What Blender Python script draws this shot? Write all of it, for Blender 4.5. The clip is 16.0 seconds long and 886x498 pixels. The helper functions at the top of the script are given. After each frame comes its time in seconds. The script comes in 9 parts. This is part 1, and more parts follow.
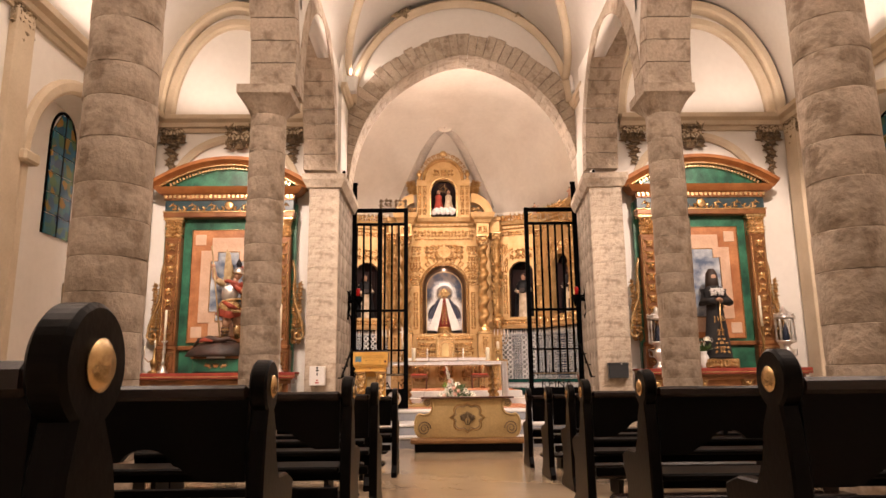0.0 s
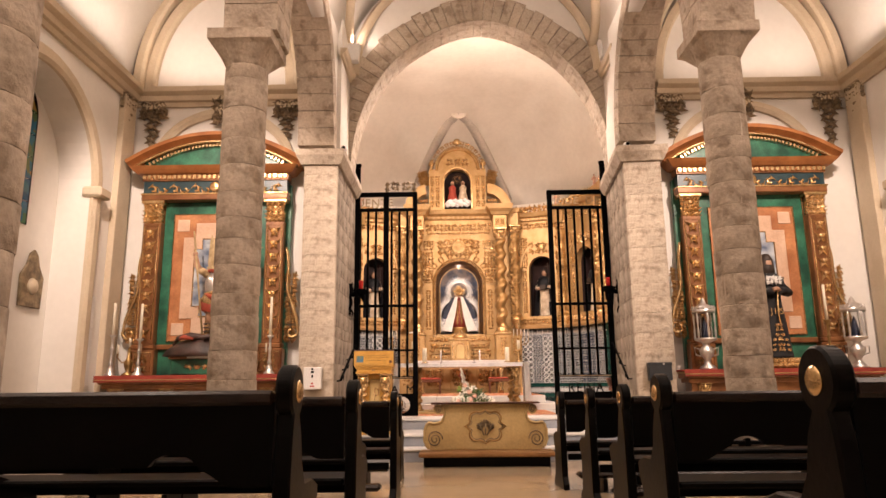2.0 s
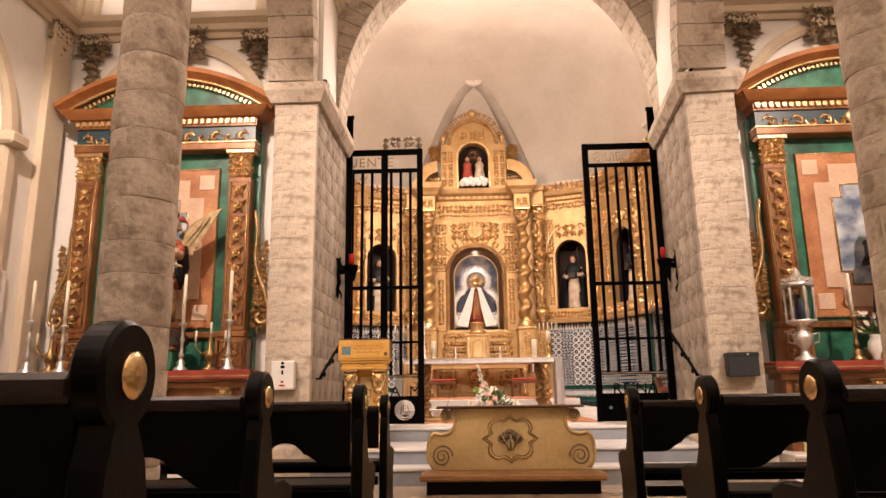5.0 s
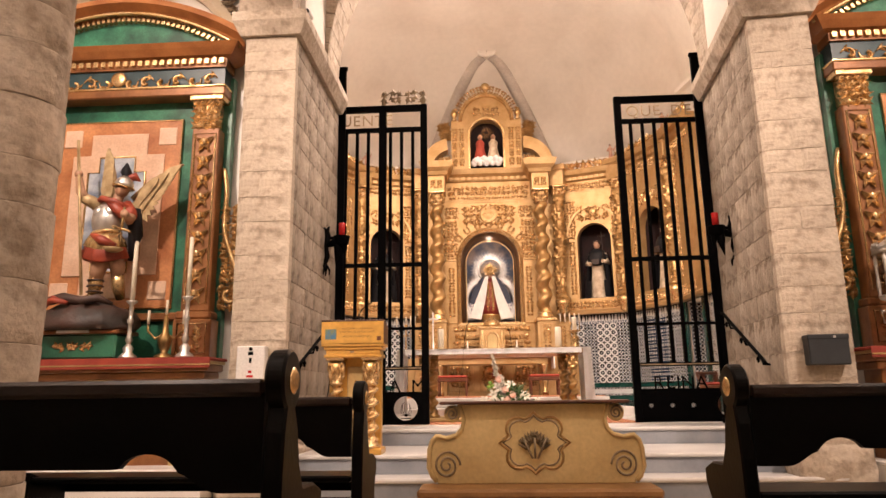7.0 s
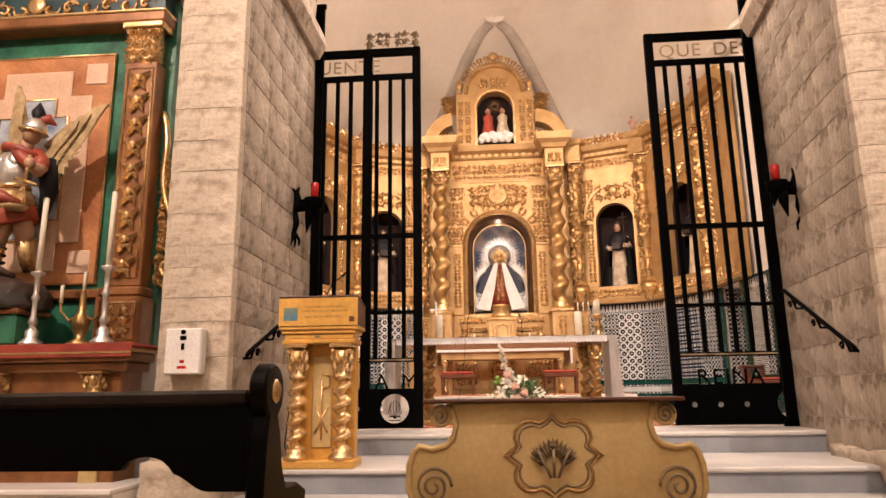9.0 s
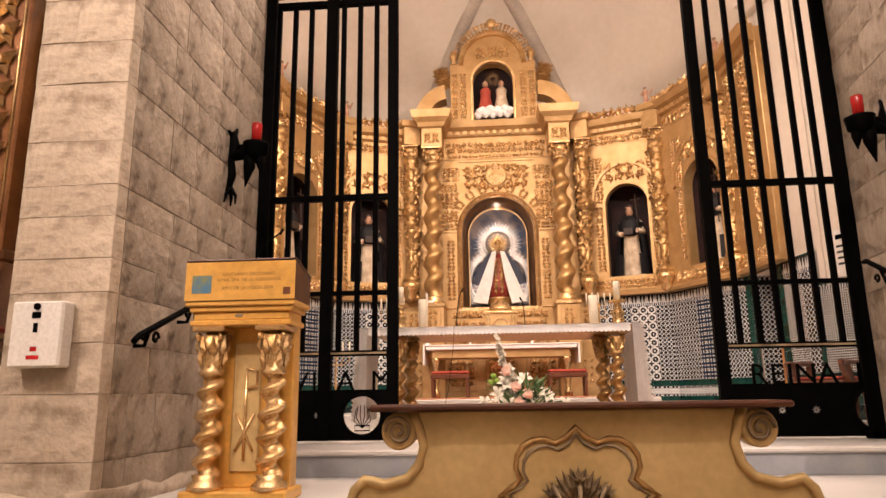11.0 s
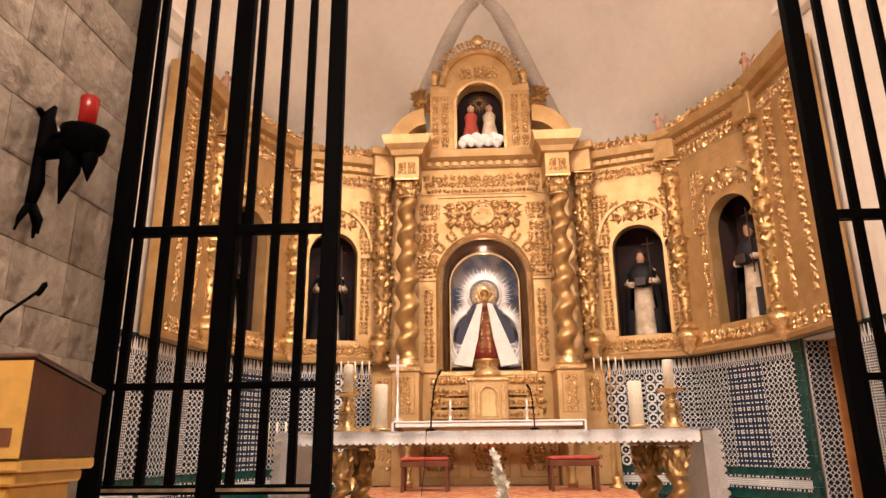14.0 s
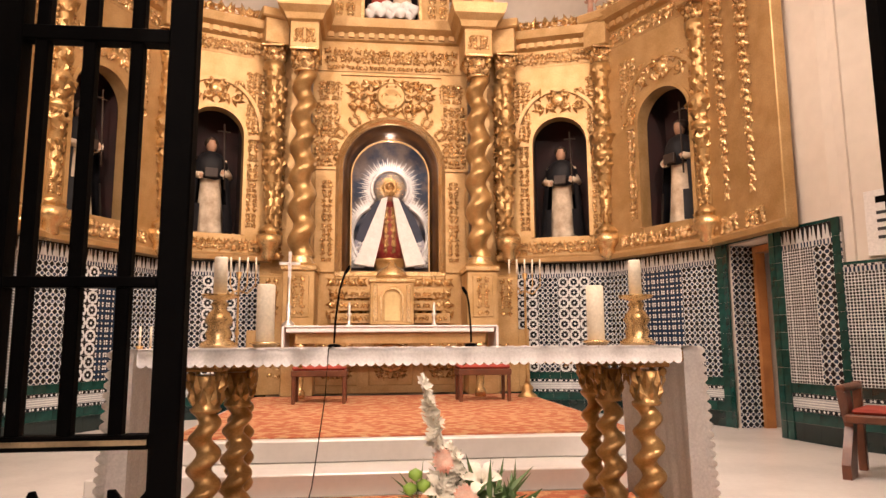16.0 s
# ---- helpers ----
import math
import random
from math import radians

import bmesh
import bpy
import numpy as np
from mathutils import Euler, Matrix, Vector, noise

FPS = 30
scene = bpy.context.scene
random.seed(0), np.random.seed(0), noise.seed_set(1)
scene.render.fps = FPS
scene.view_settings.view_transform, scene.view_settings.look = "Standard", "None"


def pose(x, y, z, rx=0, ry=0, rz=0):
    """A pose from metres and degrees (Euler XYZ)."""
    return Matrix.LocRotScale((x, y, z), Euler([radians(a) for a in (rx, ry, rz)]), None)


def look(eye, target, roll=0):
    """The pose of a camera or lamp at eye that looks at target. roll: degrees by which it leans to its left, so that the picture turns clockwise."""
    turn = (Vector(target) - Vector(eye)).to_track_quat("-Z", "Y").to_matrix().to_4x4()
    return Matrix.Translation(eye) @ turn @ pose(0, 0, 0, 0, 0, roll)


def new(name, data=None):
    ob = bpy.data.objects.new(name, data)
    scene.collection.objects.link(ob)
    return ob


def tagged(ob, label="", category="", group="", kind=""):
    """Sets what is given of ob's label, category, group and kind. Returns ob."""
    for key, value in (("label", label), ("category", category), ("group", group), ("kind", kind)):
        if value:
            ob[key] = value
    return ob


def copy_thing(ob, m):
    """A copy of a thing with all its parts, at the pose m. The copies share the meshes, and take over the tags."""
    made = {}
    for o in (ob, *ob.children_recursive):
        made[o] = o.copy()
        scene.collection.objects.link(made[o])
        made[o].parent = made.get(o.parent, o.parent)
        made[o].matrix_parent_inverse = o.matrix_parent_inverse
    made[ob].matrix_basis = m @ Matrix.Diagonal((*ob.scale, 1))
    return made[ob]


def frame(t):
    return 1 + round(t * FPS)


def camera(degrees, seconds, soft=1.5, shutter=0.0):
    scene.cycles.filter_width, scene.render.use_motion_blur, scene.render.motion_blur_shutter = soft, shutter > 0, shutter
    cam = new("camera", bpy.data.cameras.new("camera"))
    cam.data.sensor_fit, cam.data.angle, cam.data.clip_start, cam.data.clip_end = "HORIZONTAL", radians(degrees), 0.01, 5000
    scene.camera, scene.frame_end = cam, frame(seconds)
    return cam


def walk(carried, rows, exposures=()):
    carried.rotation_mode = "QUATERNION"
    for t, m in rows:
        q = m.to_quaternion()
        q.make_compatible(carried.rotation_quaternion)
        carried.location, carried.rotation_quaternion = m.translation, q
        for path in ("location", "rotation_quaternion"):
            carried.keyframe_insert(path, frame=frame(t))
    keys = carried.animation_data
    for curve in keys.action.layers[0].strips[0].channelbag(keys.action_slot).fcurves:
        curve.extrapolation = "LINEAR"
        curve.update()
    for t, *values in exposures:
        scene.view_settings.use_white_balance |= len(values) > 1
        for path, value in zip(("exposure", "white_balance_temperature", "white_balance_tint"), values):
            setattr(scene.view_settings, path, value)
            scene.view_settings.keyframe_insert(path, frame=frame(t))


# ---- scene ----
cam = camera(66.9, 16.0)
METRES, EYE, TILT, LEAN, TURN = 12.0, 0.78, 0.0, 0.0, -0.8
ROWS = [
    (0.0, 0.0, 0.0, 0.0, 0.11, 10.86, 0.55),
    (0.5, 0.0013, 0.0343, -0.0026, 0.38, 11.07, 0.56),
    (1.0, 0.0021, 0.0675, -0.0042, 0.72, 11.24, 0.59),
    (1.5, 0.0031, 0.0984, -0.0047, 1.06, 11.34, 0.62),
    (2.0, 0.0033, 0.1294, -0.0047, 1.5, 11.39, 0.61),
    (2.5, 0.0034, 0.1619, -0.0059, 1.97, 11.49, 0.64),
    (3.0, 0.0049, 0.1963, -0.007, 2.39, 11.63, 0.66),
    (3.5, 0.0055, 0.232, -0.0079, 2.72, 11.76, 0.66),
    (4.0, 0.0069, 0.2683, -0.0093, 2.88, 11.84, 0.7),
    (6.5, 0.0053, 0.4337, -0.018, 3.92, 12.08, 0.76),
    (7.0, 0.0056, 0.4668, -0.0202, 4.34, 12.14, 0.73),
    (7.5, 0.0066, 0.4987, -0.0225, 4.6, 12.13, 0.76),
    (8.0, 0.0072, 0.5281, -0.0235, 4.85, 12.16, 0.75),
    (8.5, 0.0092, 0.5588, -0.0231, 5.26, 12.12, 0.8),
    (9.0, 0.0103, 0.5922, -0.0228, 5.45, 12.14, 0.81),
    (11.5, 0.0104, 0.7505, -0.0239, 5.41, 12.59, 0.79),
    (12.0, 0.0101, 0.7813, -0.0246, 5.2, 12.91, 0.73),
    (12.5, 0.0109, 0.8118, -0.0174, 4.68, 13.13, 0.71),
    (13.0, 0.0087, 0.8385, -0.0022, 4.42, 11.29, 0.76),
    (13.5, 0.0049, 0.8648, 0.0119, 3.92, 12.41, 0.65),
    (14.0, 0.0013, 0.8911, 0.0226, 3.69, 16.22, 0.57),
    (14.5, -0.0004, 0.9152, 0.0238, 3.55, 17.43, 0.49),
    (15.0, -0.0035, 0.9416, 0.0259, 1.64, 14.74, 0.5),
    (15.5, -0.0096, 0.9646, 0.0288, -2.18, 8.49, 0.38),
    (16.0, -0.011, 0.9865, 0.0309, -5.43, 7.89, 0.34),
]
walk(cam, [(t, pose(0, 0, EYE, TILT, LEAN, TURN) @ pose(METRES * x, METRES * y, METRES * z, 90 + pitch, roll, yaw)) for t, x, y, z, yaw, pitch, roll in ROWS])

# ---- light ----
def lamp(name, kind, energy, colour, m, size=0.3, size_y=None, blend=0.5, cone=100):
    data = bpy.data.lights.new(name, kind)
    data.energy, data.color = energy, colour
    if kind == "AREA":
        data.shape, data.size, data.size_y = "RECTANGLE", size, size_y or size
    elif kind == "SPOT":
        data.spot_size, data.spot_blend, data.shadow_soft_size = radians(cone), blend, size
    else:
        data.shadow_soft_size = size
    ob = new(name, data)
    ob.matrix_world = m
    return ob


world = bpy.data.worlds.new("night")
scene.world = world
world.use_nodes = True
world.node_tree.nodes["Background"].inputs[0].default_value = (0.05, 0.08, 0.16, 1)
world.node_tree.nodes["Background"].inputs[1].default_value = 0.3
WARM = (1.0, 0.765, 0.64)
WARMER = (1.0, 0.74, 0.50)
scene.view_settings.exposure = 0.14

# ---- materials ----
def material(name, colour, rough=0.6, metal=0.0, second=None, scale=3.0, detail=6.0, bump=0.0, bump_scale=30.0, spread=0.0, low=0.35, high=0.65, coat=0.0, grain=None, spec=0.5, depth=0.02, pits=0.0):
    """A surface with a patchy second colour, a fine grain and, where pieces share it, a shade of its own for each piece."""
    mat = bpy.data.materials.new(name)
    mat.use_nodes = True
    nt = mat.node_tree
    b = nt.nodes["Principled BSDF"]
    b.inputs["Roughness"].default_value, b.inputs["Metallic"].default_value = rough, metal
    b.inputs["Coat Weight"].default_value, b.inputs["Specular IOR Level"].default_value = coat, spec
    coord = nt.nodes.new("ShaderNodeTexCoord")
    second = second or tuple(0.8 * c for c in colour)

    def tex(s, d):
        n = nt.nodes.new("ShaderNodeTexNoise")
        n.inputs["Scale"].default_value, n.inputs["Detail"].default_value = s, d
        nt.links.new(coord.outputs["Object"], n.inputs["Vector"])
        return n.outputs["Fac"]

    def ramp(fac, a, c, lo, hi):
        r = nt.nodes.new("ShaderNodeValToRGB")
        r.color_ramp.elements[0].position, r.color_ramp.elements[1].position = lo, hi
        r.color_ramp.elements[0].color, r.color_ramp.elements[1].color = (*a, 1), (*c, 1)
        nt.links.new(fac, r.inputs[0])
        return r.outputs[0]

    def mix(kind, fac, a, c):
        m = nt.nodes.new("ShaderNodeMix")
        m.data_type, m.blend_type = "RGBA", kind
        m.inputs[0].default_value = fac
        nt.links.new(a, m.inputs[6])
        nt.links.new(c, m.inputs[7])
        return m.outputs[2]

    out = ramp(tex(scale, detail), second, colour, low, high)
    g = grain or (0.82, 1.0)
    fine = ramp(tex(scale * 14, 4), (g[0],) * 3, (g[1],) * 3, 0.3, 0.7)
    out = mix("MULTIPLY", 1.0, out, fine)
    if pits:
        out = mix("MULTIPLY", pits, out, ramp(tex(scale * 3.1, 9), (0.42, 0.36, 0.30), (1.0, 1.0, 1.0), 0.36, 0.47))
    if spread:
        info = nt.nodes.new("ShaderNodeObjectInfo")
        out = mix("MULTIPLY", 1.0, out, ramp(info.outputs["Random"], (1 - spread,) * 3, (1.0, 1.0, 1.0), 0, 1))
    nt.links.new(out, b.inputs["Base Color"])
    if bump:
        bp = nt.nodes.new("ShaderNodeBump")
        bp.inputs["Strength"].default_value, bp.inputs["Distance"].default_value = bump, depth
        nt.links.new(tex(bump_scale, 8), bp.inputs["Height"])
        nt.links.new(bp.outputs[0], b.inputs["Normal"])
    return mat


STONE = material("old_limestone", (0.62, 0.52, 0.415), 0.92, 0, (0.45, 0.365, 0.28), 2.0, 10, 0.9, 7, 0.12, depth=0.05, grain=(0.78, 1.0), pits=0.55)
STONE_PALE = material("pale_limestone", (0.60, 0.51, 0.405), 0.92, 0, (0.45, 0.37, 0.285), 2.0, 10, 0.9, 7, 0.10, depth=0.05, grain=(0.80, 1.0), pits=0.5)
# rubble for the pier flanks, darker and patchier than the front blocks
RUBBLE = material("darker_rubble_limestone", (0.53, 0.445, 0.355), 0.94, 0, (0.29, 0.235, 0.18), 1.5, 12, 1.0, 5, 0.14, depth=0.07, grain=(0.74, 1.0), pits=0.75)
MORTAR = material("lime_mortar", (0.56, 0.475, 0.38), 0.95, 0, (0.45, 0.37, 0.285), 4, 8, 0.6, 12)
PLASTER = material("white_plaster", (0.80, 0.77, 0.72), 0.9, 0, (0.74, 0.70, 0.64), 0.7, 5, 0.08, 9, grain=(0.96, 1.0))
APSE = material("stained_apse_plaster", (0.74, 0.68, 0.60), 0.9, 0, (0.60, 0.53, 0.45), 0.6, 8, 0.12, 6, low=0.25, high=0.6, grain=(0.94, 1.0))
CREAM = material("cream_painted_moulding", (0.62, 0.52, 0.38), 0.75, 0, (0.54, 0.44, 0.31), 2, 5, 0.05, 20, grain=(0.92, 1.0))
BRONZE = material("bronzed_plaster_ornament", (0.36, 0.27, 0.16), 0.6, 0.2, (0.14, 0.10, 0.06), 9, 5, 0.3, 30)
FLOOR = material("polished_beige_marble", (0.56, 0.44, 0.30), 0.12, 0, (0.46, 0.35, 0.23), 0.9, 8, 0.02, 4, grain=(0.93, 1.0))
MARBLE = material("grey_veined_marble", (0.31, 0.325, 0.35), 0.22, 0, (0.21, 0.225, 0.255), 2.4, 9, 0.02, 10, grain=(0.94, 1.0))
WHITE_MARBLE = material("white_marble", (0.80, 0.78, 0.75), 0.25, 0, (0.70, 0.68, 0.66), 1.8, 9, grain=(0.95, 1.0))
TREAD = material("worn_pale_marble_tread", (0.62, 0.60, 0.575), 0.3, 0, (0.50, 0.485, 0.47), 2.2, 9, 0.02, 12, grain=(0.92, 1.0))
DARKWOOD = material("dark_stained_wood", (0.0022, 0.0016, 0.0013), 0.36, 0, (0.0012, 0.0009, 0.0008), 6, 8, 0.06, 40, spec=0.10)
RAILWOOD = material("worn_dark_wood", (0.020, 0.010, 0.007), 0.26, 0, (0.008, 0.005, 0.004), 6, 8, 0.06, 40, spec=0.45)
REDWOOD = material("reddish_mahogany", (0.16, 0.055, 0.025), 0.35, 0, (0.09, 0.03, 0.014), 8, 8, 0.08, 40)
DOORWOOD = material("varnished_oak", (0.50, 0.22, 0.07), 0.35, 0, (0.38, 0.15, 0.05), 5, 8, 0.05, 40)
GOLD = material("gilded_carving", (0.58, 0.37, 0.155), 0.33, 0.65, (0.38, 0.22, 0.08), 6, 6, 0.4, 22, grain=(0.72, 1.0))
GOLD_PLAIN = material("plain_gilding", (0.57, 0.375, 0.175), 0.44, 0.5, (0.45, 0.275, 0.105), 4, 7, 0.2, 24, grain=(0.80, 1.0))
GOLD_BRIGHT = material("bright_gilding", (0.82, 0.585, 0.31), 0.27, 0.75, (0.58, 0.36, 0.145), 6, 5, 0.3, 30, grain=(0.78, 1.0))
GOLD_PALE = material("pale_gold_paint", (0.66, 0.50, 0.24), 0.45, 0.35, (0.52, 0.37, 0.16), 2, 7, 0.08, 20, grain=(0.85, 1.0))
LECTERN = material("gold_lacquered_wood", (0.78, 0.46, 0.12), 0.3, 0.35, (0.66, 0.36, 0.08), 2, 6, 0.05, 20)
BLACK = material("black_painted_iron", (0.0014, 0.0014, 0.0016), 0.6, 0.0, (0.0022, 0.002, 0.002), 8, 5, 0.08, 40, spec=0.02)
SILVER = material("polished_silver", (0.88, 0.86, 0.83), 0.32, 0.85, (0.68, 0.66, 0.64), 8, 5, 0.2, 40)
GREEN = material("green_marbled_paint", (0.05, 0.22, 0.13), 0.3, 0, (0.012, 0.07, 0.045), 4, 9, 0.03, 30, grain=(0.7, 1.0))
BLUEGREEN = material("dark_blue_green_paint", (0.03, 0.07, 0.08), 0.35, 0, (0.015, 0.035, 0.045), 4, 9)
ORANGE = material("orange_marbled_paint", (0.62, 0.28, 0.12), 0.35, 0, (0.36, 0.13, 0.05), 3, 9, grain=(0.75, 1.0))
PINK = material("pink_marbled_paint", (0.76, 0.55, 0.40), 0.35, 0, (0.62, 0.40, 0.27), 3, 9)
SKYPAINT = material("painted_cloudy_sky", (0.62, 0.66, 0.70), 0.5, 0, (0.08, 0.12, 0.20), 4, 6)
RAKE = material("brown_orange_painted_wood", (0.42, 0.17, 0.055), 0.4, 0.1, (0.28, 0.10, 0.03), 4, 6, 0.08, 30)
RETWOOD = material("brown_gilt_wood", (0.34, 0.15, 0.055), 0.35, 0.25, (0.20, 0.08, 0.03), 5, 6, 0.1, 30)
REDCLOTH = material("red_altar_cloth", (0.36, 0.055, 0.03), 0.8, 0, (0.24, 0.03, 0.02), 6, 5, 0.2, 90)
REDVELVET = material("red_upholstery", (0.42, 0.07, 0.04), 0.8, 0, (0.30, 0.04, 0.025), 6, 5, 0.2, 90)
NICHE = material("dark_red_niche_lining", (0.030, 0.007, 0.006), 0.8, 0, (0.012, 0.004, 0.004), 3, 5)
LINEN = material("white_altar_linen", (0.88, 0.86, 0.84), 0.85, 0, (0.80, 0.775, 0.755), 7, 6, 0.25, 18)
WAX = material("ivory_wax", (0.84, 0.77, 0.62), 0.5, 0, (0.78, 0.70, 0.55), 5, 3)
GREENTILE = material("dark_green_glazed_tile", (0.012, 0.075, 0.062), 0.12, 0, (0.006, 0.035, 0.03), 9, 6, 0.04, 20, 0.35)
BLACKTILE = material("black_green_glazed_tile", (0.012, 0.030, 0.028), 0.1, 0, (0.006, 0.016, 0.015), 9, 6, 0.03, 20, 0.3)
WHITEPLASTIC = material("white_plastic", (0.80, 0.78, 0.75), 0.4, 0, (0.76, 0.74, 0.71), 3, 3)
GREYBOX = material("dark_grey_plastic", (0.03, 0.035, 0.04), 0.45, 0, (0.022, 0.026, 0.03), 5, 4)
REDGLASS = material("red_votive_glass", (0.55, 0.02, 0.02), 0.15, 0, (0.35, 0.01, 0.01), 5, 3)
BLUE = material("blue_enamel", (0.04, 0.16, 0.32), 0.3, 0, (0.20, 0.22, 0.10), 18, 3)

# ---- mesh helpers ----
def place(ob, m):
    ob.matrix_world = m
    return ob


def empty(name, m, label="", category="", group="", kind=""):
    return tagged(place(new(name), m), label, category, group, kind)


def part(name, bm, mat, parent=None, label="", smooth=False, m=None):
    me = bpy.data.meshes.new(name)
    bm.normal_update()
    bm.to_mesh(me)
    bm.free()
    for mt in (mat if isinstance(mat, (list, tuple)) else [mat]):
        me.materials.append(mt)
    if smooth:
        me.polygons.foreach_set("use_smooth", [True] * len(me.polygons))
    ob = new(name, me)
    if parent is not None:
        ob.parent = parent
    if m is not None:
        ob.matrix_local = m
    if label:
        ob["label"] = label
    return ob


def again(name, mesh, parent, m, label=""):
    ob = new(name, mesh)
    ob.parent = parent
    ob.matrix_local = m
    if label:
        ob["label"] = label
    return ob


def box(x0, y0, z0, x1, y1, z1, bevel=0.0, bm=None, seg=1):
    own = bm is None
    t = bmesh.new()
    vs = [t.verts.new((x, y, z)) for x in (x0, x1) for y in (y0, y1) for z in (z0, z1)]
    for f in ((0, 1, 3, 2), (4, 6, 7, 5), (0, 4, 5, 1), (2, 3, 7, 6), (0, 2, 6, 4), (1, 5, 7, 3)):
        t.faces.new([vs[i] for i in f])
    bmesh.ops.recalc_face_normals(t, faces=t.faces)
    if bevel:
        bmesh.ops.bevel(t, geom=t.edges[:], offset=bevel, segments=seg, affect="EDGES", clamp_overlap=True)
    if own:
        return t
    return join(bm, t)


def join(bm, other, m=None):
    """Adds the mesh other to bm, and frees it."""
    made = {}
    for v in other.verts:
        made[v] = bm.verts.new(m @ v.co if m is not None else v.co)
    for f in other.faces:
        try:
            nf = bm.faces.new([made[v] for v in f.verts])
            nf.material_index, nf.smooth = f.material_index, f.smooth
        except ValueError:
            pass
    other.free()
    return bm


def lathe(profile, seg=20, bm=None, m=None, twist=0.0, wob=0.0, turns=0.0):
    """A turned body from (radius, height) pairs; wob and turns shift its rings sideways, as in a twisted column."""
    t = bmesh.new()
    rings = []
    for i, (r, z) in enumerate(profile):
        a0 = 2 * math.pi * turns * i / max(1, len(profile) - 1)
        cx, cy = wob * math.cos(a0), wob * math.sin(a0)
        rings.append([t.verts.new((cx + r * math.cos(2 * math.pi * k / seg), cy + r * math.sin(2 * math.pi * k / seg), z)) for k in range(seg)])
    for a, b in zip(rings, rings[1:]):
        for k in range(seg):
            t.faces.new((a[k], a[(k + 1) % seg], b[(k + 1) % seg], b[k]))
    t.faces.new(rings[0][::-1])
    t.faces.new(rings[-1])
    for f in t.faces:
        f.smooth = len(f.verts) == 4
    return t if bm is None and m is None else join(bm or bmesh.new(), t, m)


def prism(outline, y0, y1, bm=None, m=None, bevel=0.0, smooth=False):
    """A flat outline of (x, z) pairs, pushed from y0 to y1."""
    t = bmesh.new()
    a = [t.verts.new((x, y0, z)) for x, z in outline]
    b = [t.verts.new((x, y1, z)) for x, z in outline]
    n = len(outline)
    t.faces.new(a)
    t.faces.new(b[::-1])
    for i in range(n):
        f = t.faces.new((a[i], b[i], b[(i + 1) % n], a[(i + 1) % n]))
        f.smooth = smooth
    bmesh.ops.recalc_face_normals(t, faces=t.faces)
    if bevel:
        bmesh.ops.bevel(t, geom=[e for e in t.edges if abs(e.verts[0].co.y - e.verts[1].co.y) < 1e-6], offset=bevel, segments=1, affect="EDGES", clamp_overlap=True)
    return t if bm is None and m is None else join(bm or bmesh.new(), t, m)


def tube(points, radius, seg=6, bm=None, closed=False):
    """A round bar along points; radius may be a list."""
    pts = [Vector(p) for p in points]
    t = bm or bmesh.new()
    rings = []
    n = len(pts)
    for i, p in enumerate(pts):
        d = (pts[(i + 1) % n] if closed or i < n - 1 else p) - (pts[i - 1] if closed or i else p)
        d = d.normalized() if d.length > 1e-9 else Vector((0, 0, 1))
        side = d.cross(Vector((0.13, 0.31, 0.94))).normalized()
        up = side.cross(d)
        r = radius[i] if isinstance(radius, (list, tuple)) else radius
        rings.append([t.verts.new(p + r * (math.cos(2 * math.pi * k / seg) * side + math.sin(2 * math.pi * k / seg) * up)) for k in range(seg)])
    for i in range(n if closed else n - 1):
        a, b = rings[i], rings[(i + 1) % n]
        for k in range(seg):
            t.faces.new((a[k], a[(k + 1) % seg], b[(k + 1) % seg], b[k])).smooth = True
    if not closed:
        t.faces.new(rings[0][::-1])
        t.faces.new(rings[-1])
    return t


def arch_points(x0, x1, spring, rise, n=24, point=0.0):
    """Points of an arch from (x0, spring) up and over to (x1, spring); point > 0 makes it slightly pointed."""
    c, h = (x0 + x1) / 2, (x1 - x0) / 2
    out = []
    for i in range(n + 1):
        a = math.pi * (1 - i / n)
        s = math.sin(a)
        out.append((c + h * math.cos(a), spring + rise * (s ** (1 - 0.25 * point)) + point * 0.12 * rise * max(0, 1 - abs(math.cos(a)) * 2.2)))
    return out


def sweep(path, section, bm=None, closed=False):
    """A moulding: section points (out, up) carried along a path of (x, y, z) in a horizontal run; out is to the left of the way."""
    t = bm or bmesh.new()
    pts = [Vector(p) for p in path]
    rings = []
    for i, p in enumerate(pts):
        a = (pts[i] - pts[i - 1]).normalized() if i else (pts[1] - pts[0]).normalized()
        b = (pts[i + 1] - pts[i]).normalized() if i < len(pts) - 1 else a
        la, lb = Vector((-a.y, a.x, 0)), Vector((-b.y, b.x, 0))
        s = (la + lb).normalized()
        s = s / max(0.3, s.dot(lb))
        rings.append([t.verts.new(p + o * s + Vector((0, 0, u))) for o, u in section])
    for a, b in zip(rings, rings[1:]):
        for k in range(len(section)):
            t.faces.new((a[k], b[k], b[(k + 1) % len(section)], a[(k + 1) % len(section)]))
    t.faces.new(rings[0][::-1])
    t.faces.new(rings[-1])
    bmesh.ops.recalc_face_normals(t, faces=t.faces)
    return t


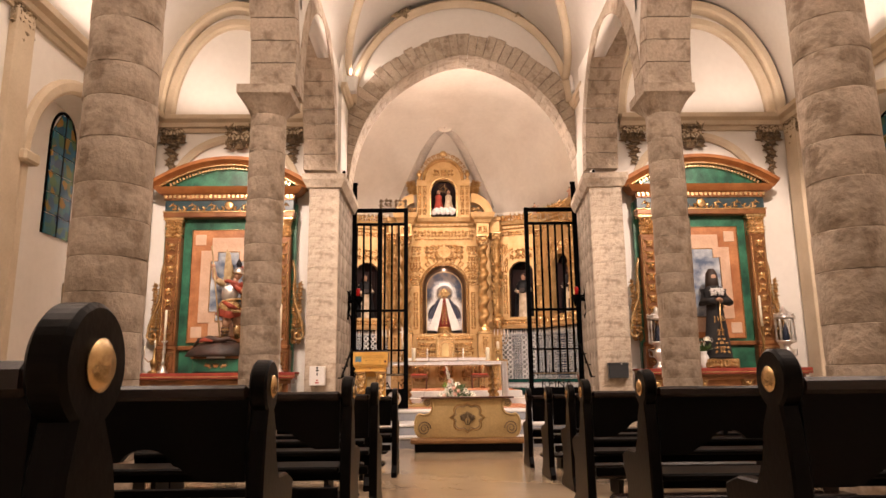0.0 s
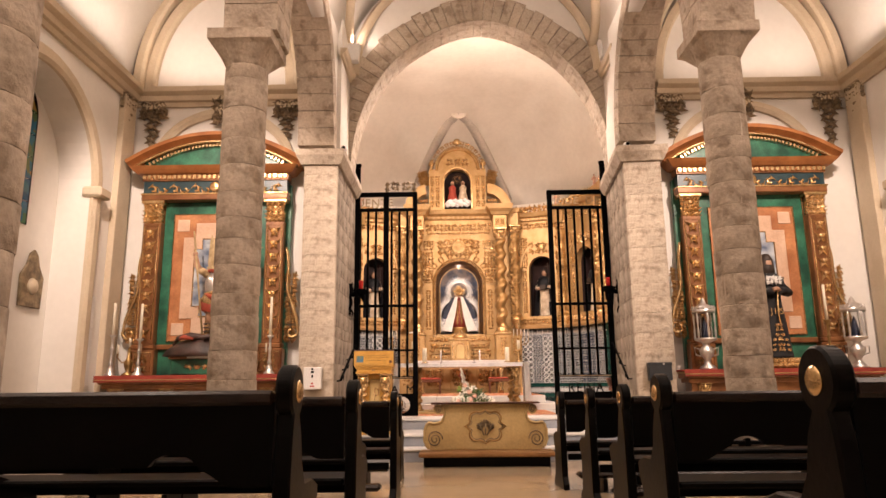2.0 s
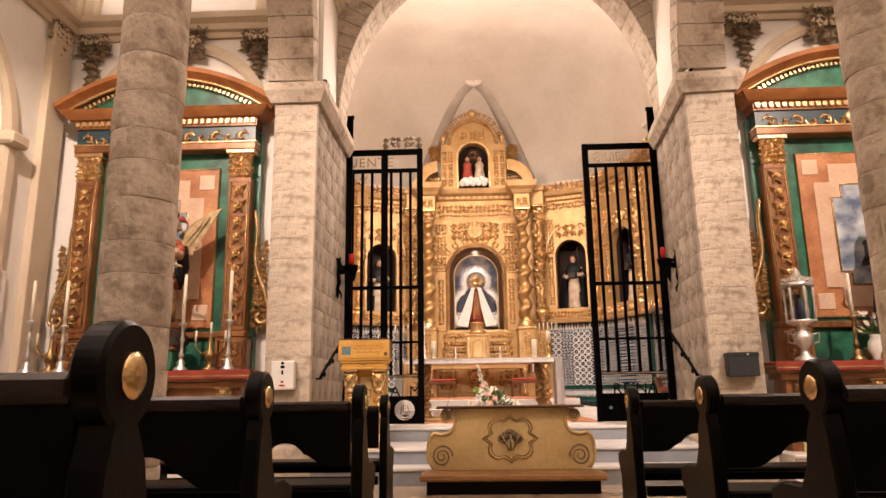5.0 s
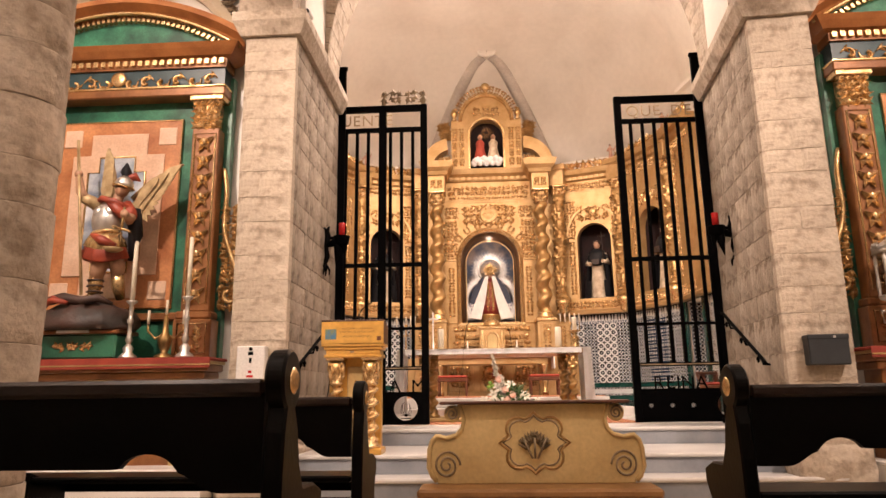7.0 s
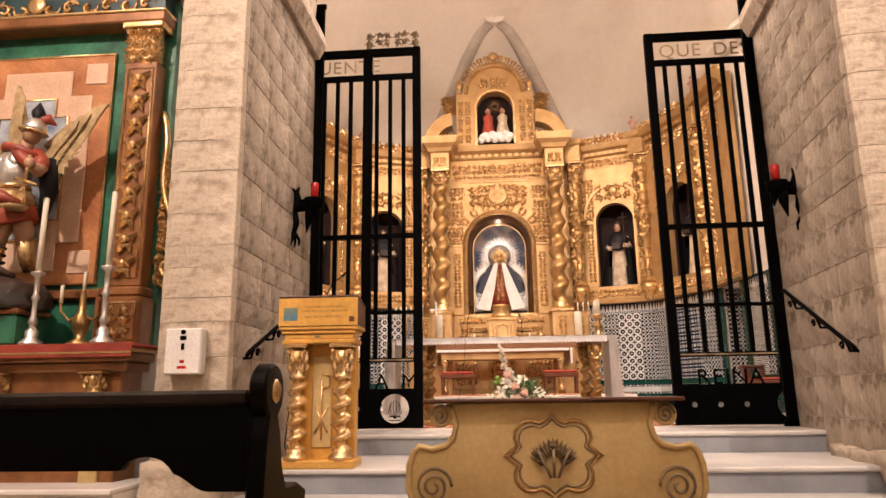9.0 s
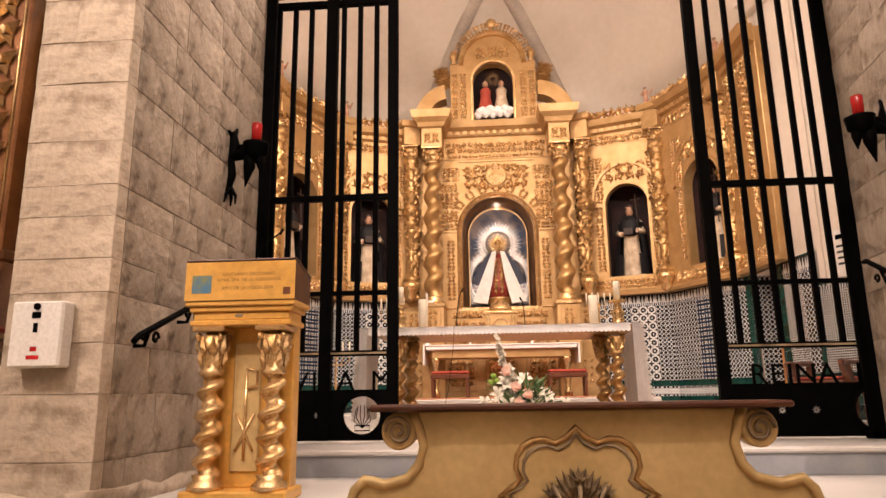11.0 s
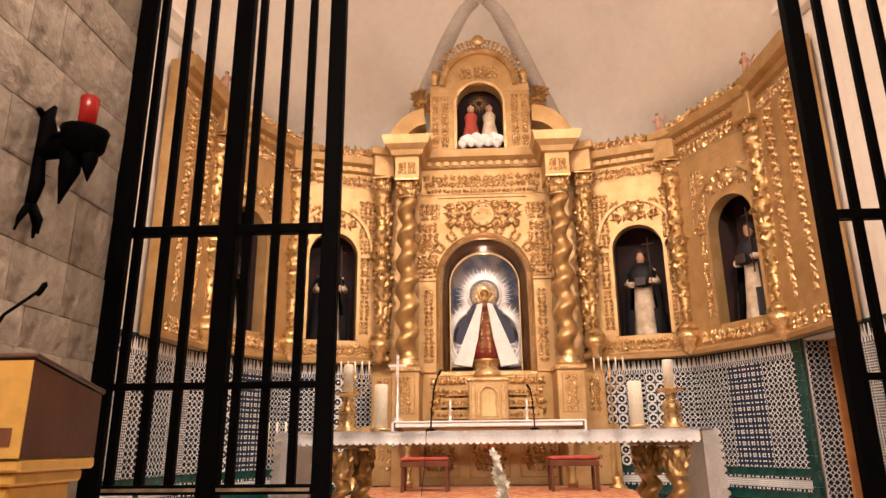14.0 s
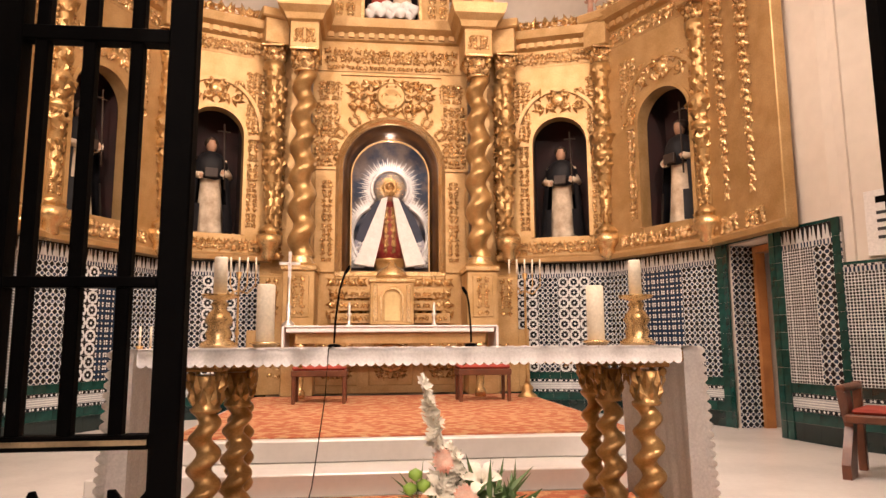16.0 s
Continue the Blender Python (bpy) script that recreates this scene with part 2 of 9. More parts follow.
def arc_sweep(centre_pts, section, bm=None):
    """A moulding along an upright arch of (x, z) points in the plane y = 0; section points (out from the arch, forward to -y)."""
    t = bm or bmesh.new()
    n = len(centre_pts)
    rings = []
    for i, (x, z) in enumerate(centre_pts):
        x0, z0 = centre_pts[max(0, i - 1)]
        x1, z1 = centre_pts[min(n - 1, i + 1)]
        d = Vector((x1 - x0, 0, z1 - z0)).normalized()
        o = Vector((-d.z, 0, d.x))
        rings.append([t.verts.new(Vector((x, 0, z)) + u * o + Vector((0, -w, 0))) for u, w in section])
    for a, b in zip(rings, rings[1:]):
        for k in range(len(section)):
            t.faces.new((a[k], b[k], b[(k + 1) % len(section)], a[(k + 1) % len(section)]))
    t.faces.new(rings[0][::-1])
    t.faces.new(rings[-1])
    bmesh.ops.recalc_face_normals(t, faces=t.faces)
    return t

# ---- plan ----
SLOPE = -0.034                      # the nave floor falls towards the altar
XL, XR = -5.45, 7.0                 # side walls
ARC_L, ARC_R = -2.13, 3.18          # arcade lines
END = 12.6                          # end wall of the aisles
PRESB = 0.15                        # presbytery floor
AX = 0.33                           # axis of the altarpiece
ARCH_X0, ARCH_X1 = -1.72, 3.05      # triumphal arch


def ground(y):
    return SLOPE * y


def wall(name, x0, y0, z0, x1, y1, z1, mat=PLASTER, label=""):
    return tagged(part(name, box(x0, y0, z0, x1, y1, z1), mat), label or "plain white plastered church wall", "wall", kind="structure")


# ---- floors ----
bm = bmesh.new()
pts = [(XL, -5, ground(-5)), (XR, -5, ground(-5)), (XR, 12.6, ground(12.6)), (XL, 12.6, ground(12.6))]
top = [bm.verts.new(p) for p in pts]
low = [bm.verts.new((p[0], p[1], p[2] - 0.3)) for p in pts]
bm.faces.new(top)
bm.faces.new(low[::-1])
for i in range(4):
    bm.faces.new((top[i], low[i], low[(i + 1) % 4], top[(i + 1) % 4]))
bmesh.ops.recalc_face_normals(bm, faces=bm.faces)
tagged(part("floor", bm, FLOOR), "polished beige marble nave floor", "floor", kind="structure")



def stair(name, x0, x1, y0, y1, z0, z1):
    """A step of grey marble with a white nosing that stands a little proud."""
    ob = empty(name, pose(0, 0, 0), "grey marble step with white marble tread", "step", "altar steps", "structure")
    part("riser", box(x0, y0 + 0.03, z0, x1, y1, z1 - 0.04), MARBLE, ob)
    part("tread", box(x0 - 0.0, y0, z1 - 0.04, x1, y1, z1, 0.012), TREAD, ob)
    return ob


stair("step_1", -2.3, 3.3, 11.85, 12.25, -0.6, -0.21)
stair("step_2", ARCH_X0 + 0.003, ARCH_X1 - 0.003, 12.2, 13.35, -0.6, -0.03)
stair("step_3", ARCH_X0 + 0.003, ARCH_X1 - 0.003, 13.3, 14.05, -0.6, PRESB)
tagged(part("presbytery_floor", box(-4.6, 14.05, -0.4, 5.3, 22.6, PRESB), WHITE_MARBLE), "pale polished marble presbytery floor", "floor", kind="structure")

# ---- outer walls ----
wall("wall_back", XL - 0.4, -5.4, -0.5, XR + 0.4, -5.0, 9.5)


def side_wall(name, x, out, label):
    """A long wall with deep round-headed window recesses."""
    ob = empty(name, pose(0, 0, 0), label, "wall", kind="structure")
    openings = [(1.2, 3.9), (8.62, 11.42)]
    z0, z1, sill, spring = -0.7, 9.5, 1.0, 3.7
    bmw = bmesh.new()
    ys = [-5.0] + [v for o in openings for v in o] + [END + 0.3]
    for a, b in zip(ys[::2], ys[1::2]):
        box(x, a, z0, x + out * 0.55, b, z1, 0, bmw)
    for a, b in openings:
        pts = arch_points(a, b, spring, (b - a) / 2, 24)
        outline = [(a, z1)] + pts + [(b, z1)]
        join(bmw, prism(outline, 0, 0.55), Matrix(((0, out, 0, x), (1, 0, 0, 0), (0, 0, 1, 0), (0, 0, 0, 1))))
        box(x, a, z0, x + out * 0.55, b, 0.15, 0, bmw)
        box(x + out * 0.5, a - 0.1, 0.0, x + out * 0.62, b + 0.1, 6.2, 0, bmw)
    bmesh.ops.recalc_face_normals(bmw, faces=bmw.faces)
    part("masonry", bmw, PLASTER, ob)
    for a, b in openings:
        pts = [(a, 0.2)] + arch_points(a, b, spring, (b - a) / 2, 24) + [(b, 0.2)]
        s = arc_sweep(pts, [(-0.0, 0.0), (0.22, 0.0), (0.22, 0.05), (0.17, 0.09), (0.05, 0.09), (0.0, 0.05)])
        part("arch_moulding", s, CREAM, ob, m=Matrix(((0, out, 0, x), (1, 0, 0, 0), (0, 0, 1, 0), (0, 0, 0, 1))))
        for yy in (a - 0.11, b + 0.11):
            part("impost", box(-0.15, -0.17, 0, 0.15, 0.17, 0.16, 0.03), CREAM, ob, m=pose(x - out * 0.04, yy, spring - 0.1))
    return ob


side_wall("wall_west", XL, -1, "white plastered side wall with arched recesses")
side_wall("wall_east", XR, 1, "white plastered side wall with arched recesses")
wall("wall_end_west", XL, END, -0.7, -2.12, END + 0.4, 9.5)
wall("wall_end_east", 3.35, END, -0.7, XR, END + 0.4, 9.5)

# ---- cornices ----
CORNICE = [(0, 0), (0.05, 0), (0.07, 0.07), (0.12, 0.09), (0.14, 0.17), (0.22, 0.22), (0.24, 0.30), (0, 0.30)]
for nm, path in (("cornice_west", [(-2.4, END, 5.55), (XL, END, 5.55), (XL, -5, 5.55)]), ("cornice_east", [(XR, -5, 5.55), (XR, END, 5.55), (3.7, END, 5.55)])):
    tagged(part(nm, sweep(path, CORNICE), CREAM), "cream painted plaster cornice moulding", "cornice", kind="structure")

# ---- vaults ----
def barrel(name, x0, x1, y0, y1, spring, rise, n=24):
    bmv = bmesh.new()
    inner, outer = arch_points(x0, x1, spring, rise, n), arch_points(x0 - 0.2, x1 + 0.2, spring, rise + 0.2, n)
    join(bmv, prism(outer + inner[::-1], y0, y1, smooth=True))
    return tagged(part(name, bmv, PLASTER), "white plastered vault", "vault", kind="structure")


def aisle_vault(name, wall_x, s):
    """A vault that springs from the outer wall and meets the arcade wall over its arches."""
    ins = [(wall_x + s * (1.785 - 1.785 * math.cos(math.pi * i / 40)), 5.85 + 2.45 * math.sin(math.pi * i / 40)) for i in range(41)]
    ins = [q for q in ins if abs(q[0] - wall_x) < 3.2]
    outs = [(x, z + 0.2) for x, z in ins]
    outs[0] = (ins[0][0] - s * 0.2, ins[0][1])
    tagged(part(name, prism(outs + ins[::-1], -5, END, smooth=True), PLASTER), "white plastered aisle vault", "vault", kind="structure")


aisle_vault("ceiling_west", XL, 1)
aisle_vault("ceiling_east", XR, -1)
barrel("ceiling", -1.87, 2.92, -5, 13.4, 6.45, 2.4, 32)
for nm, x0, x1 in (("wall_nave_west", -2.25, -1.78), ("wall_nave_east", 2.99, 3.5)):
    wall(nm, x0, 12.36, 4.47, x1, 13.358, 9.6)
for nm, x, s in (("cornice_nave_west", -1.78, 1), ("cornice_nave_east", 2.99, -1)):
    pts = [(x, 13.3, 6.3), (x, 12.2, 6.3)] if s == 1 else [(x, 12.2, 6.3), (x, 13.3, 6.3)]
    tagged(part(nm, sweep(pts, [(0, 0), (0.04, 0), (0.05, 0.05), (0.09, 0.07), (0.12, 0.14), (0, 0.14)]), CREAM), "short cream plaster cornice that carries the vault rib", "cornice", kind="structure")
# mouldings on the vaults
tagged(part("arch_moulding", arc_sweep(arch_points(-1.76, 2.97, 6.45, 2.36, 40), [(-0.16, 0), (-0.005, 0), (-0.005, 0.10), (-0.06, 0.14), (-0.12, 0.10), (-0.16, 0.04)]), CREAM, m=pose(0, 13.3, 0)), "cream plaster arch moulding round the end of the nave vault", "moulding", kind="structure")
for s in (-1, 1):
    pts = []
    for i in range(21):
        u = i / 20
        x = 0.525 + s * 2.3 * math.cos(math.pi / 2 * u)
        z = 6.45 + 2.37 * math.sin(math.acos(min(1, abs(x - 0.525) / 2.37)))
        pts.append((x, 13.25 - 2.9 * math.sin(math.pi / 2 * u), z))
    tagged(part("vault_rib", tube(pts, 0.10, 8), CREAM), "cream plaster groin rib on the nave vault", "rib", kind="structure")
for nm, x0, x1 in (("west", XL, -2.43), ("east", 3.48, XR)):
    for k, (ins, pr) in enumerate(((0.02, 0.24), (0.19, 0.13))):
        tagged(part("arch_moulding", arc_sweep(arch_points(x0 + ins, x1 - ins, 5.85, 2.45 - 1.9 * ins, 32), [(-0.17, 0), (-0.005, 0), (-0.005, pr), (-0.13, pr), (-0.17, pr - 0.04)]), CREAM, m=pose(0, END - 0.001, 0)), "cream plaster arch moulding over the side altar", "moulding", kind="structure")
    c = (x0 + x1) / 2 + (0.1 if nm == "west" else -0.1)
    tagged(part("blind_arch", arc_sweep(arch_points(c - 1.12, c + 1.12, 4.35, 1.0, 28), [(0, 0), (0.16, 0), (0.16, 0.06), (0.06, 0.09), (0, 0.06)]), CREAM, m=pose(0, END - 0.001, 0)), "cream plaster blind arch behind the side altar", "moulding", kind="structure")

# ---- stone pillars, piers and arches ----
def drum_mesh(r, h, seed):
    rnd = random.Random(seed)
    bmd = bmesh.new()
    seg = 18
    ph = rnd.random() * 6
    rings = []
    for z, k in ((0.001, 0.994), (0.006, 1.0), (h * 0.5, 1.003), (h - 0.006, 1.0), (h - 0.001, 0.994)):
        rings.append([bmd.verts.new((r * k * (1 + 0.012 * math.sin(3 * t + ph) + rnd.uniform(-0.006, 0.006)) * math.cos(t), r * k * (1 + 0.012 * math.sin(3 * t + ph) + rnd.uniform(-0.006, 0.006)) * math.sin(t), z)) for t in [2 * math.pi * i / seg for i in range(seg)]])
    for a, b in zip(rings, rings[1:]):
        for i in range(seg):
            bmd.faces.new((a[i], a[(i + 1) % seg], b[(i + 1) % seg], b[i])).smooth = True
    bmd.faces.new(rings[0][::-1])
    bmd.faces.new(rings[-1])
    return bmd


def pillar(x, y, girth=1.0):
    z0 = ground(y)
    ob = empty("pillar_stone", pose(x, y, z0), "round weathered limestone pillar of stacked drums", "pillar", "nave pillars", "structure")
    part("core", lathe([(0.210 * girth, 0.0), (0.198 * girth, 4.25 - z0)], 16), MORTAR, ob)
    rnd = random.Random(int(100 * x + y))
    z, i = 0.0, 0
    top = 4.25 - z0
    part("base", lathe([(0.29, 0), (0.29, 0.10), (0.25, 0.16)], 20), STONE, ob)
    z = 0.16
    while z < top - 0.12:
        h = min(rnd.uniform(0.22, 0.36), top - z)
        if top - z - h < 0.15:
            h = top - z
        d = part("drum", drum_mesh((0.217 - 0.003 * z) * girth, h, i + int(10 * y) + int(30 * x)), STONE, ob, m=pose(rnd.uniform(-0.003, 0.003), rnd.uniform(-0.003, 0.003), z, 0, 0, rnd.uniform(0, 360)))
        z += h
        i += 1
    cap = bmesh.new()
    rings = []
    for hw, zz, rd in ((0.205, 0, 1.0), (0.225, 0.06, 0.8), (0.29, 0.20, 0.25), (0.32, 0.24, 0.0), (0.32, 0.36, 0.0)):
        ring = []
        for k in range(24):
            t = 2 * math.pi * k / 24
            c, s = math.cos(t), math.sin(t)
            q = max(abs(c), abs(s))
            f = rd + (1 - rd) / q
            ring.append(cap.verts.new((hw * f * c, hw * f * s, zz)))
        rings.append(ring)
    for a, b in zip(rings, rings[1:]):
        for k in range(24):
            cap.faces.new((a[k], a[(k + 1) % 24], b[(k + 1) % 24], b[k]))
    cap.faces.new(rings[0][::-1])
    cap.faces.new(rings[-1])
    part("capital", cap, STONE, ob, m=pose(0, 0, top) @ Matrix.Diagonal((0.95 * girth, 0.95 * girth, 1, 1)))
    return ob


PILLARS = [(-2.23, 8.65, 1.16), (3.15, 8.65, 1.12), (-2.23, 4.55, 1.18), (2.93, 4.55, 1.22), (-2.23, 0.4, 1.18), (2.95, 0.4, 1.18)]
for px_, py_, pk_ in PILLARS:
    pillar(px_, py_, pk_)


def block(w, d, h, seed, rough=0.012):
    """A hewn block: w along x, d along y, h high, from its lower corner."""
    rnd = random.Random(seed)
    b = bmesh.new()
    e = 0.0035
    def ring(z, inset):
        pts = [(inset, inset), (w / 2, inset - rnd.uniform(0, rough)), (w - inset, inset), (w - inset + rnd.uniform(0, rough), d / 2), (w - inset, d - inset), (w / 2, d - inset), (inset, d - inset), (inset - rnd.uniform(0, rough), d / 2)]
        return [b.verts.new((px + rnd.uniform(-rough, rough) * 0.5, py + rnd.uniform(-rough, rough) * 0.5, z)) for px, py in pts]
    rings = [ring(0.001, e), ring(e + 0.001, 0.001), ring(h - e - 0.001, 0.001), ring(h - 0.001, e)]
    for a, c in zip(rings, rings[1:]):
        for k in range(8):
            b.faces.new((a[k], a[(k + 1) % 8], c[(k + 1) % 8], c[k]))
    b.faces.new(rings[0][::-1])
    b.faces.new(rings[-1])
    return b


def pier(name, x0, x1, y0, y1, z0, z1, label):
    """A square pier of coursed blocks round a mortar core, with a projecting impost."""
    ob = empty(name, pose(0, 0, 0), label, "pier", kind="structure")
    part("core", box(x0 + 0.005, y0 + 0.005, z0, x1 - 0.005, y1 - 0.005, z1), MORTAR, ob)
    rnd = random.Random(int(1000 + 10 * x0))
    z = z0
    row = 0
    th = 0.10
    while z < z1 - 0.05:
        h = min(rnd.uniform(0.17, 0.36), z1 - z)
        if z1 - z - h < 0.16:
            h = z1 - z
        def run(a, c):
            cuts, u = [a], a
            u = a + rnd.uniform(0.16, 0.55)
            while u < c - 0.22:
                cuts.append(u)
                u += rnd.uniform(0.2, 0.6)
            return list(zip(cuts, cuts[1:] + [c]))
        for a, c in run(x0, x1):
            part("block", block(c - a, th, h, row * 77 + int(a * 100), 0.006), STONE_PALE, ob, m=pose(a, y0 - 0.001, z))
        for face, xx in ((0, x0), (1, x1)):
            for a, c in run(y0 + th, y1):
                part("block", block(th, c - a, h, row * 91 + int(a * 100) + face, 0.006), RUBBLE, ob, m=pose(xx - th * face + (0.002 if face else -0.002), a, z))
        z += h
        row += 1
    sec = [(0, 0), (-0.05, 0.0), (-0.12, 0.14), (-0.12, 0.24), (0, 0.24)]
    imp = sweep([(x0, y1, z1), (x0, y0, z1), (x1, y0, z1), (x1, y1, z1)], sec)
    part("impost", imp, STONE_PALE, ob)
    part("impost_core", box(x0 + 0.002, y0 + 0.002, z1 + 0.001, x1 - 0.002, y1 - 0.002, z1 + 0.238), STONE_PALE, ob)
    return ob


pier("pier_west", -2.27, ARCH_X0 - 0.012, 11.9, 13.95, -0.6, 4.22, "square rough limestone pier beside the altar steps")
SPLAY = Matrix.Translation((3.07, 13.95, 0)) @ pose(0, 0, 0, 0, 0, -5.2) @ Matrix.Translation((-3.07, -13.95, 0))   # the east pier's flank narrows the stair
pier("pier_east", 3.07, 3.65, 11.95, 13.95, -0.6, 4.22, "square rough limestone pier beside the altar steps").matrix_world = SPLAY


def pier_foot(name, x0, x1, y0, y1, seed):
    """The rough, wider footing of a pier."""
    b = box(x0 - 0.03, y0 - 0.07, -0.6, x1 + 0.03, y1, 0.05)
    bmesh.ops.subdivide_edges(b, edges=b.edges[:], cuts=11, use_grid_fill=True)
    for v in b.verts:
        q = noise.noise_vector(v.co * 3.1 + Vector((seed, 0, 0))) * 0.05 + noise.noise_vector(v.co * 8.0) * 0.03 + noise.noise_vector(v.co * 19.0) * 0.012
        v.co += Vector((q.x, q.y, q.z * 0.8 if v.co.z > -0.5 else 0))
    for f in b.faces:
        f.smooth = True
    tagged(part(name, b, STONE_PALE), "rough worn stone footing under the pier", "footing", kind="structure")


pier_foot("footing_west", -2.27, ARCH_X0 - 0.012, 11.9, 13.0, 1.0)
pier_foot("footing_east", 2.90, 3.46, 11.93, 13.0, 5.0)
for nm, x0, x1 in (("side_step_west", XL + 0.005, -2.36), ("side_step_east", 3.55, XR - 0.005)):
    ob = empty(nm, pose(0, 0, 0), "white marble step under the side altar", "step", kind="structure")
    part("riser", box(x0, 11.62, -0.6, x1, END, -0.125), WHITE_MARBLE, ob)
    part("tread", box(x0, 11.58, -0.125, x1, END, -0.085, 0.01), WHITE_MARBLE, ob)


def voussoirs(ob, pts, depth, y0, y1, mat, n):
    """Wedge stones along an arch of (x, z) points, depth outwards."""
    k = len(pts) - 1
    for i in range(n):
        def at(u):
            f = u * k
            j = min(int(f), k - 1)
            w = f - j
            x = pts[j][0] * (1 - w) + pts[j + 1][0] * w
            z = pts[j][1] * (1 - w) + pts[j + 1][1] * w
            d = Vector((pts[j + 1][0] - pts[j][0], pts[j + 1][1] - pts[j][1])).normalized()
            return Vector((x, z)), Vector((-d.y, d.x))
        g = 0.02 / n
        (p0, n0), (p1, n1) = at(i / n + g), at((i + 1) / n - g)
        rnd = random.Random(i * 13 + n)
        dd = depth * rnd.uniform(0.9, 1.05)
        o = [tuple(p0 + n0 * 0.004), tuple(p1 + n1 * 0.004), tuple(p1 + n1 * dd), tuple(p0 + n0 * dd)]
        part("voussoir", prism(o, y0 - rnd.uniform(0, 0.02), y1, bevel=0.01), mat, ob)


arch = empty("arch_triumphal", pose(0, 0, 0), "pointed stone arch before the presbytery", "arch", kind="structure")
SPRING, RISE = 4.46, 3.0
tri_pts = arch_points(ARCH_X0 - 0.02, ARCH_X1 + 0.02, SPRING, RISE, 48, 0.25)
voussoirs(arch, tri_pts, 0.52, 13.3, 13.93, STONE_PALE, 47)
# the wall over the arch
outer = arch_points(ARCH_X0 - 0.30, ARCH_X1 + 0.30, SPRING, RISE + 0.3, 48, 0.25)
bm = prism([(-2.34, SPRING)] + [(-2.34, 10.6), (3.64, 10.6), (3.64, SPRING)] + outer[::-1], 13.36, 13.9)
tagged(part("wall_arch", bm, PLASTER), "white plastered wall over the stone arch", "wall", kind="structure")

# arcades: round stone arches along the nave, with plaster above
def arcade(name, x, spans):
    ob = empty(name, pose(x, 0, 0), "white arcade wall on round stone arches", "arcade", kind="structure")
    turn = Matrix(((0, 1, 0, 0), (1, 0, 0, 0), (0, 0, 1, 0), (0, 0, 0, 1)))
    for y0, y1, spring, rise in spans:
        holder = part("arch_stones", box(-0.28, y0, spring - 0.001, 0.28, y0 + 0.02, spring + 0.01), STONE, ob)
        pts = arch_points(y0, y1, spring, rise, 40, 0.15)
        k = 23
        for i in range(k):
            a, b = i / k + 0.0008, (i + 1) / k - 0.0008
            def at(u):
                f = u * 40
                j = min(int(f), 39)
                w = f - j
                p = Vector((pts[j][0] * (1 - w) + pts[j + 1][0] * w, pts[j][1] * (1 - w) + pts[j + 1][1] * w))
                d = Vector((pts[j + 1][0] - pts[j][0], pts[j + 1][1] - pts[j][1])).normalized()
                return p, Vector((-d.y, d.x))
            (p0, n0), (p1, n1) = at(a), at(b)
            part("voussoir", prism([tuple(p0), tuple(p1), tuple(p1 + n1 * 0.3), tuple(p0 + n0 * 0.3)], -0.30, 0.30, bevel=0.005), STONE, ob, m=turn)
        out = arch_points(y0 - 0.2, y1 + 0.2, spring, rise + 0.22, 40, 0.15)
        up = prism([(y0 - 0.35, spring + 0.02)] + [(y0 - 0.35, 9.6), (y1 + 0.35, 9.6), (y1 + 0.35, spring + 0.02)] + out[::-1], -0.285, 0.285)
        part("spandrel_wall", up, PLASTER, ob, m=turn)
    return ob


SPANS = [(8.93, 12.05, 4.61, 2.08), (4.83, 8.37, 4.61, 2.2), (0.68, 4.27, 4.61, 2.2), (-4.6, 0.12, 4.61, 2.3)]
arcade("arcade_west", ARC_L, SPANS)
arcade("arcade_east", ARC_R, SPANS)

# ---- pews ----
def pew_end_mesh():
    """The upright end board: round head, waisted neck, arm, and splayed foot, in the plane x = 0."""
    out = []
    for i in range(37):
        a = math.radians(-60 + i * 300 / 36)
        out.append((0.09 * math.cos(a), 0.835 + 0.09 * math.sin(a)))
    left = [(-0.06, 0.69), (-0.07, 0.56), (-0.07, 0.50), (-0.07, 0.12), (-0.13, 0.05), (-0.13, 0.0)]
    right = [(0.46, 0.0), (0.46, 0.06), (0.36, 0.12), (0.34, 0.36), (0.40, 0.44), (0.40, 0.50), (0.30, 0.53), (0.16, 0.53), (0.11, 0.60), (0.08, 0.70)]
    return out + left + right


PEW_LEN = 3.6


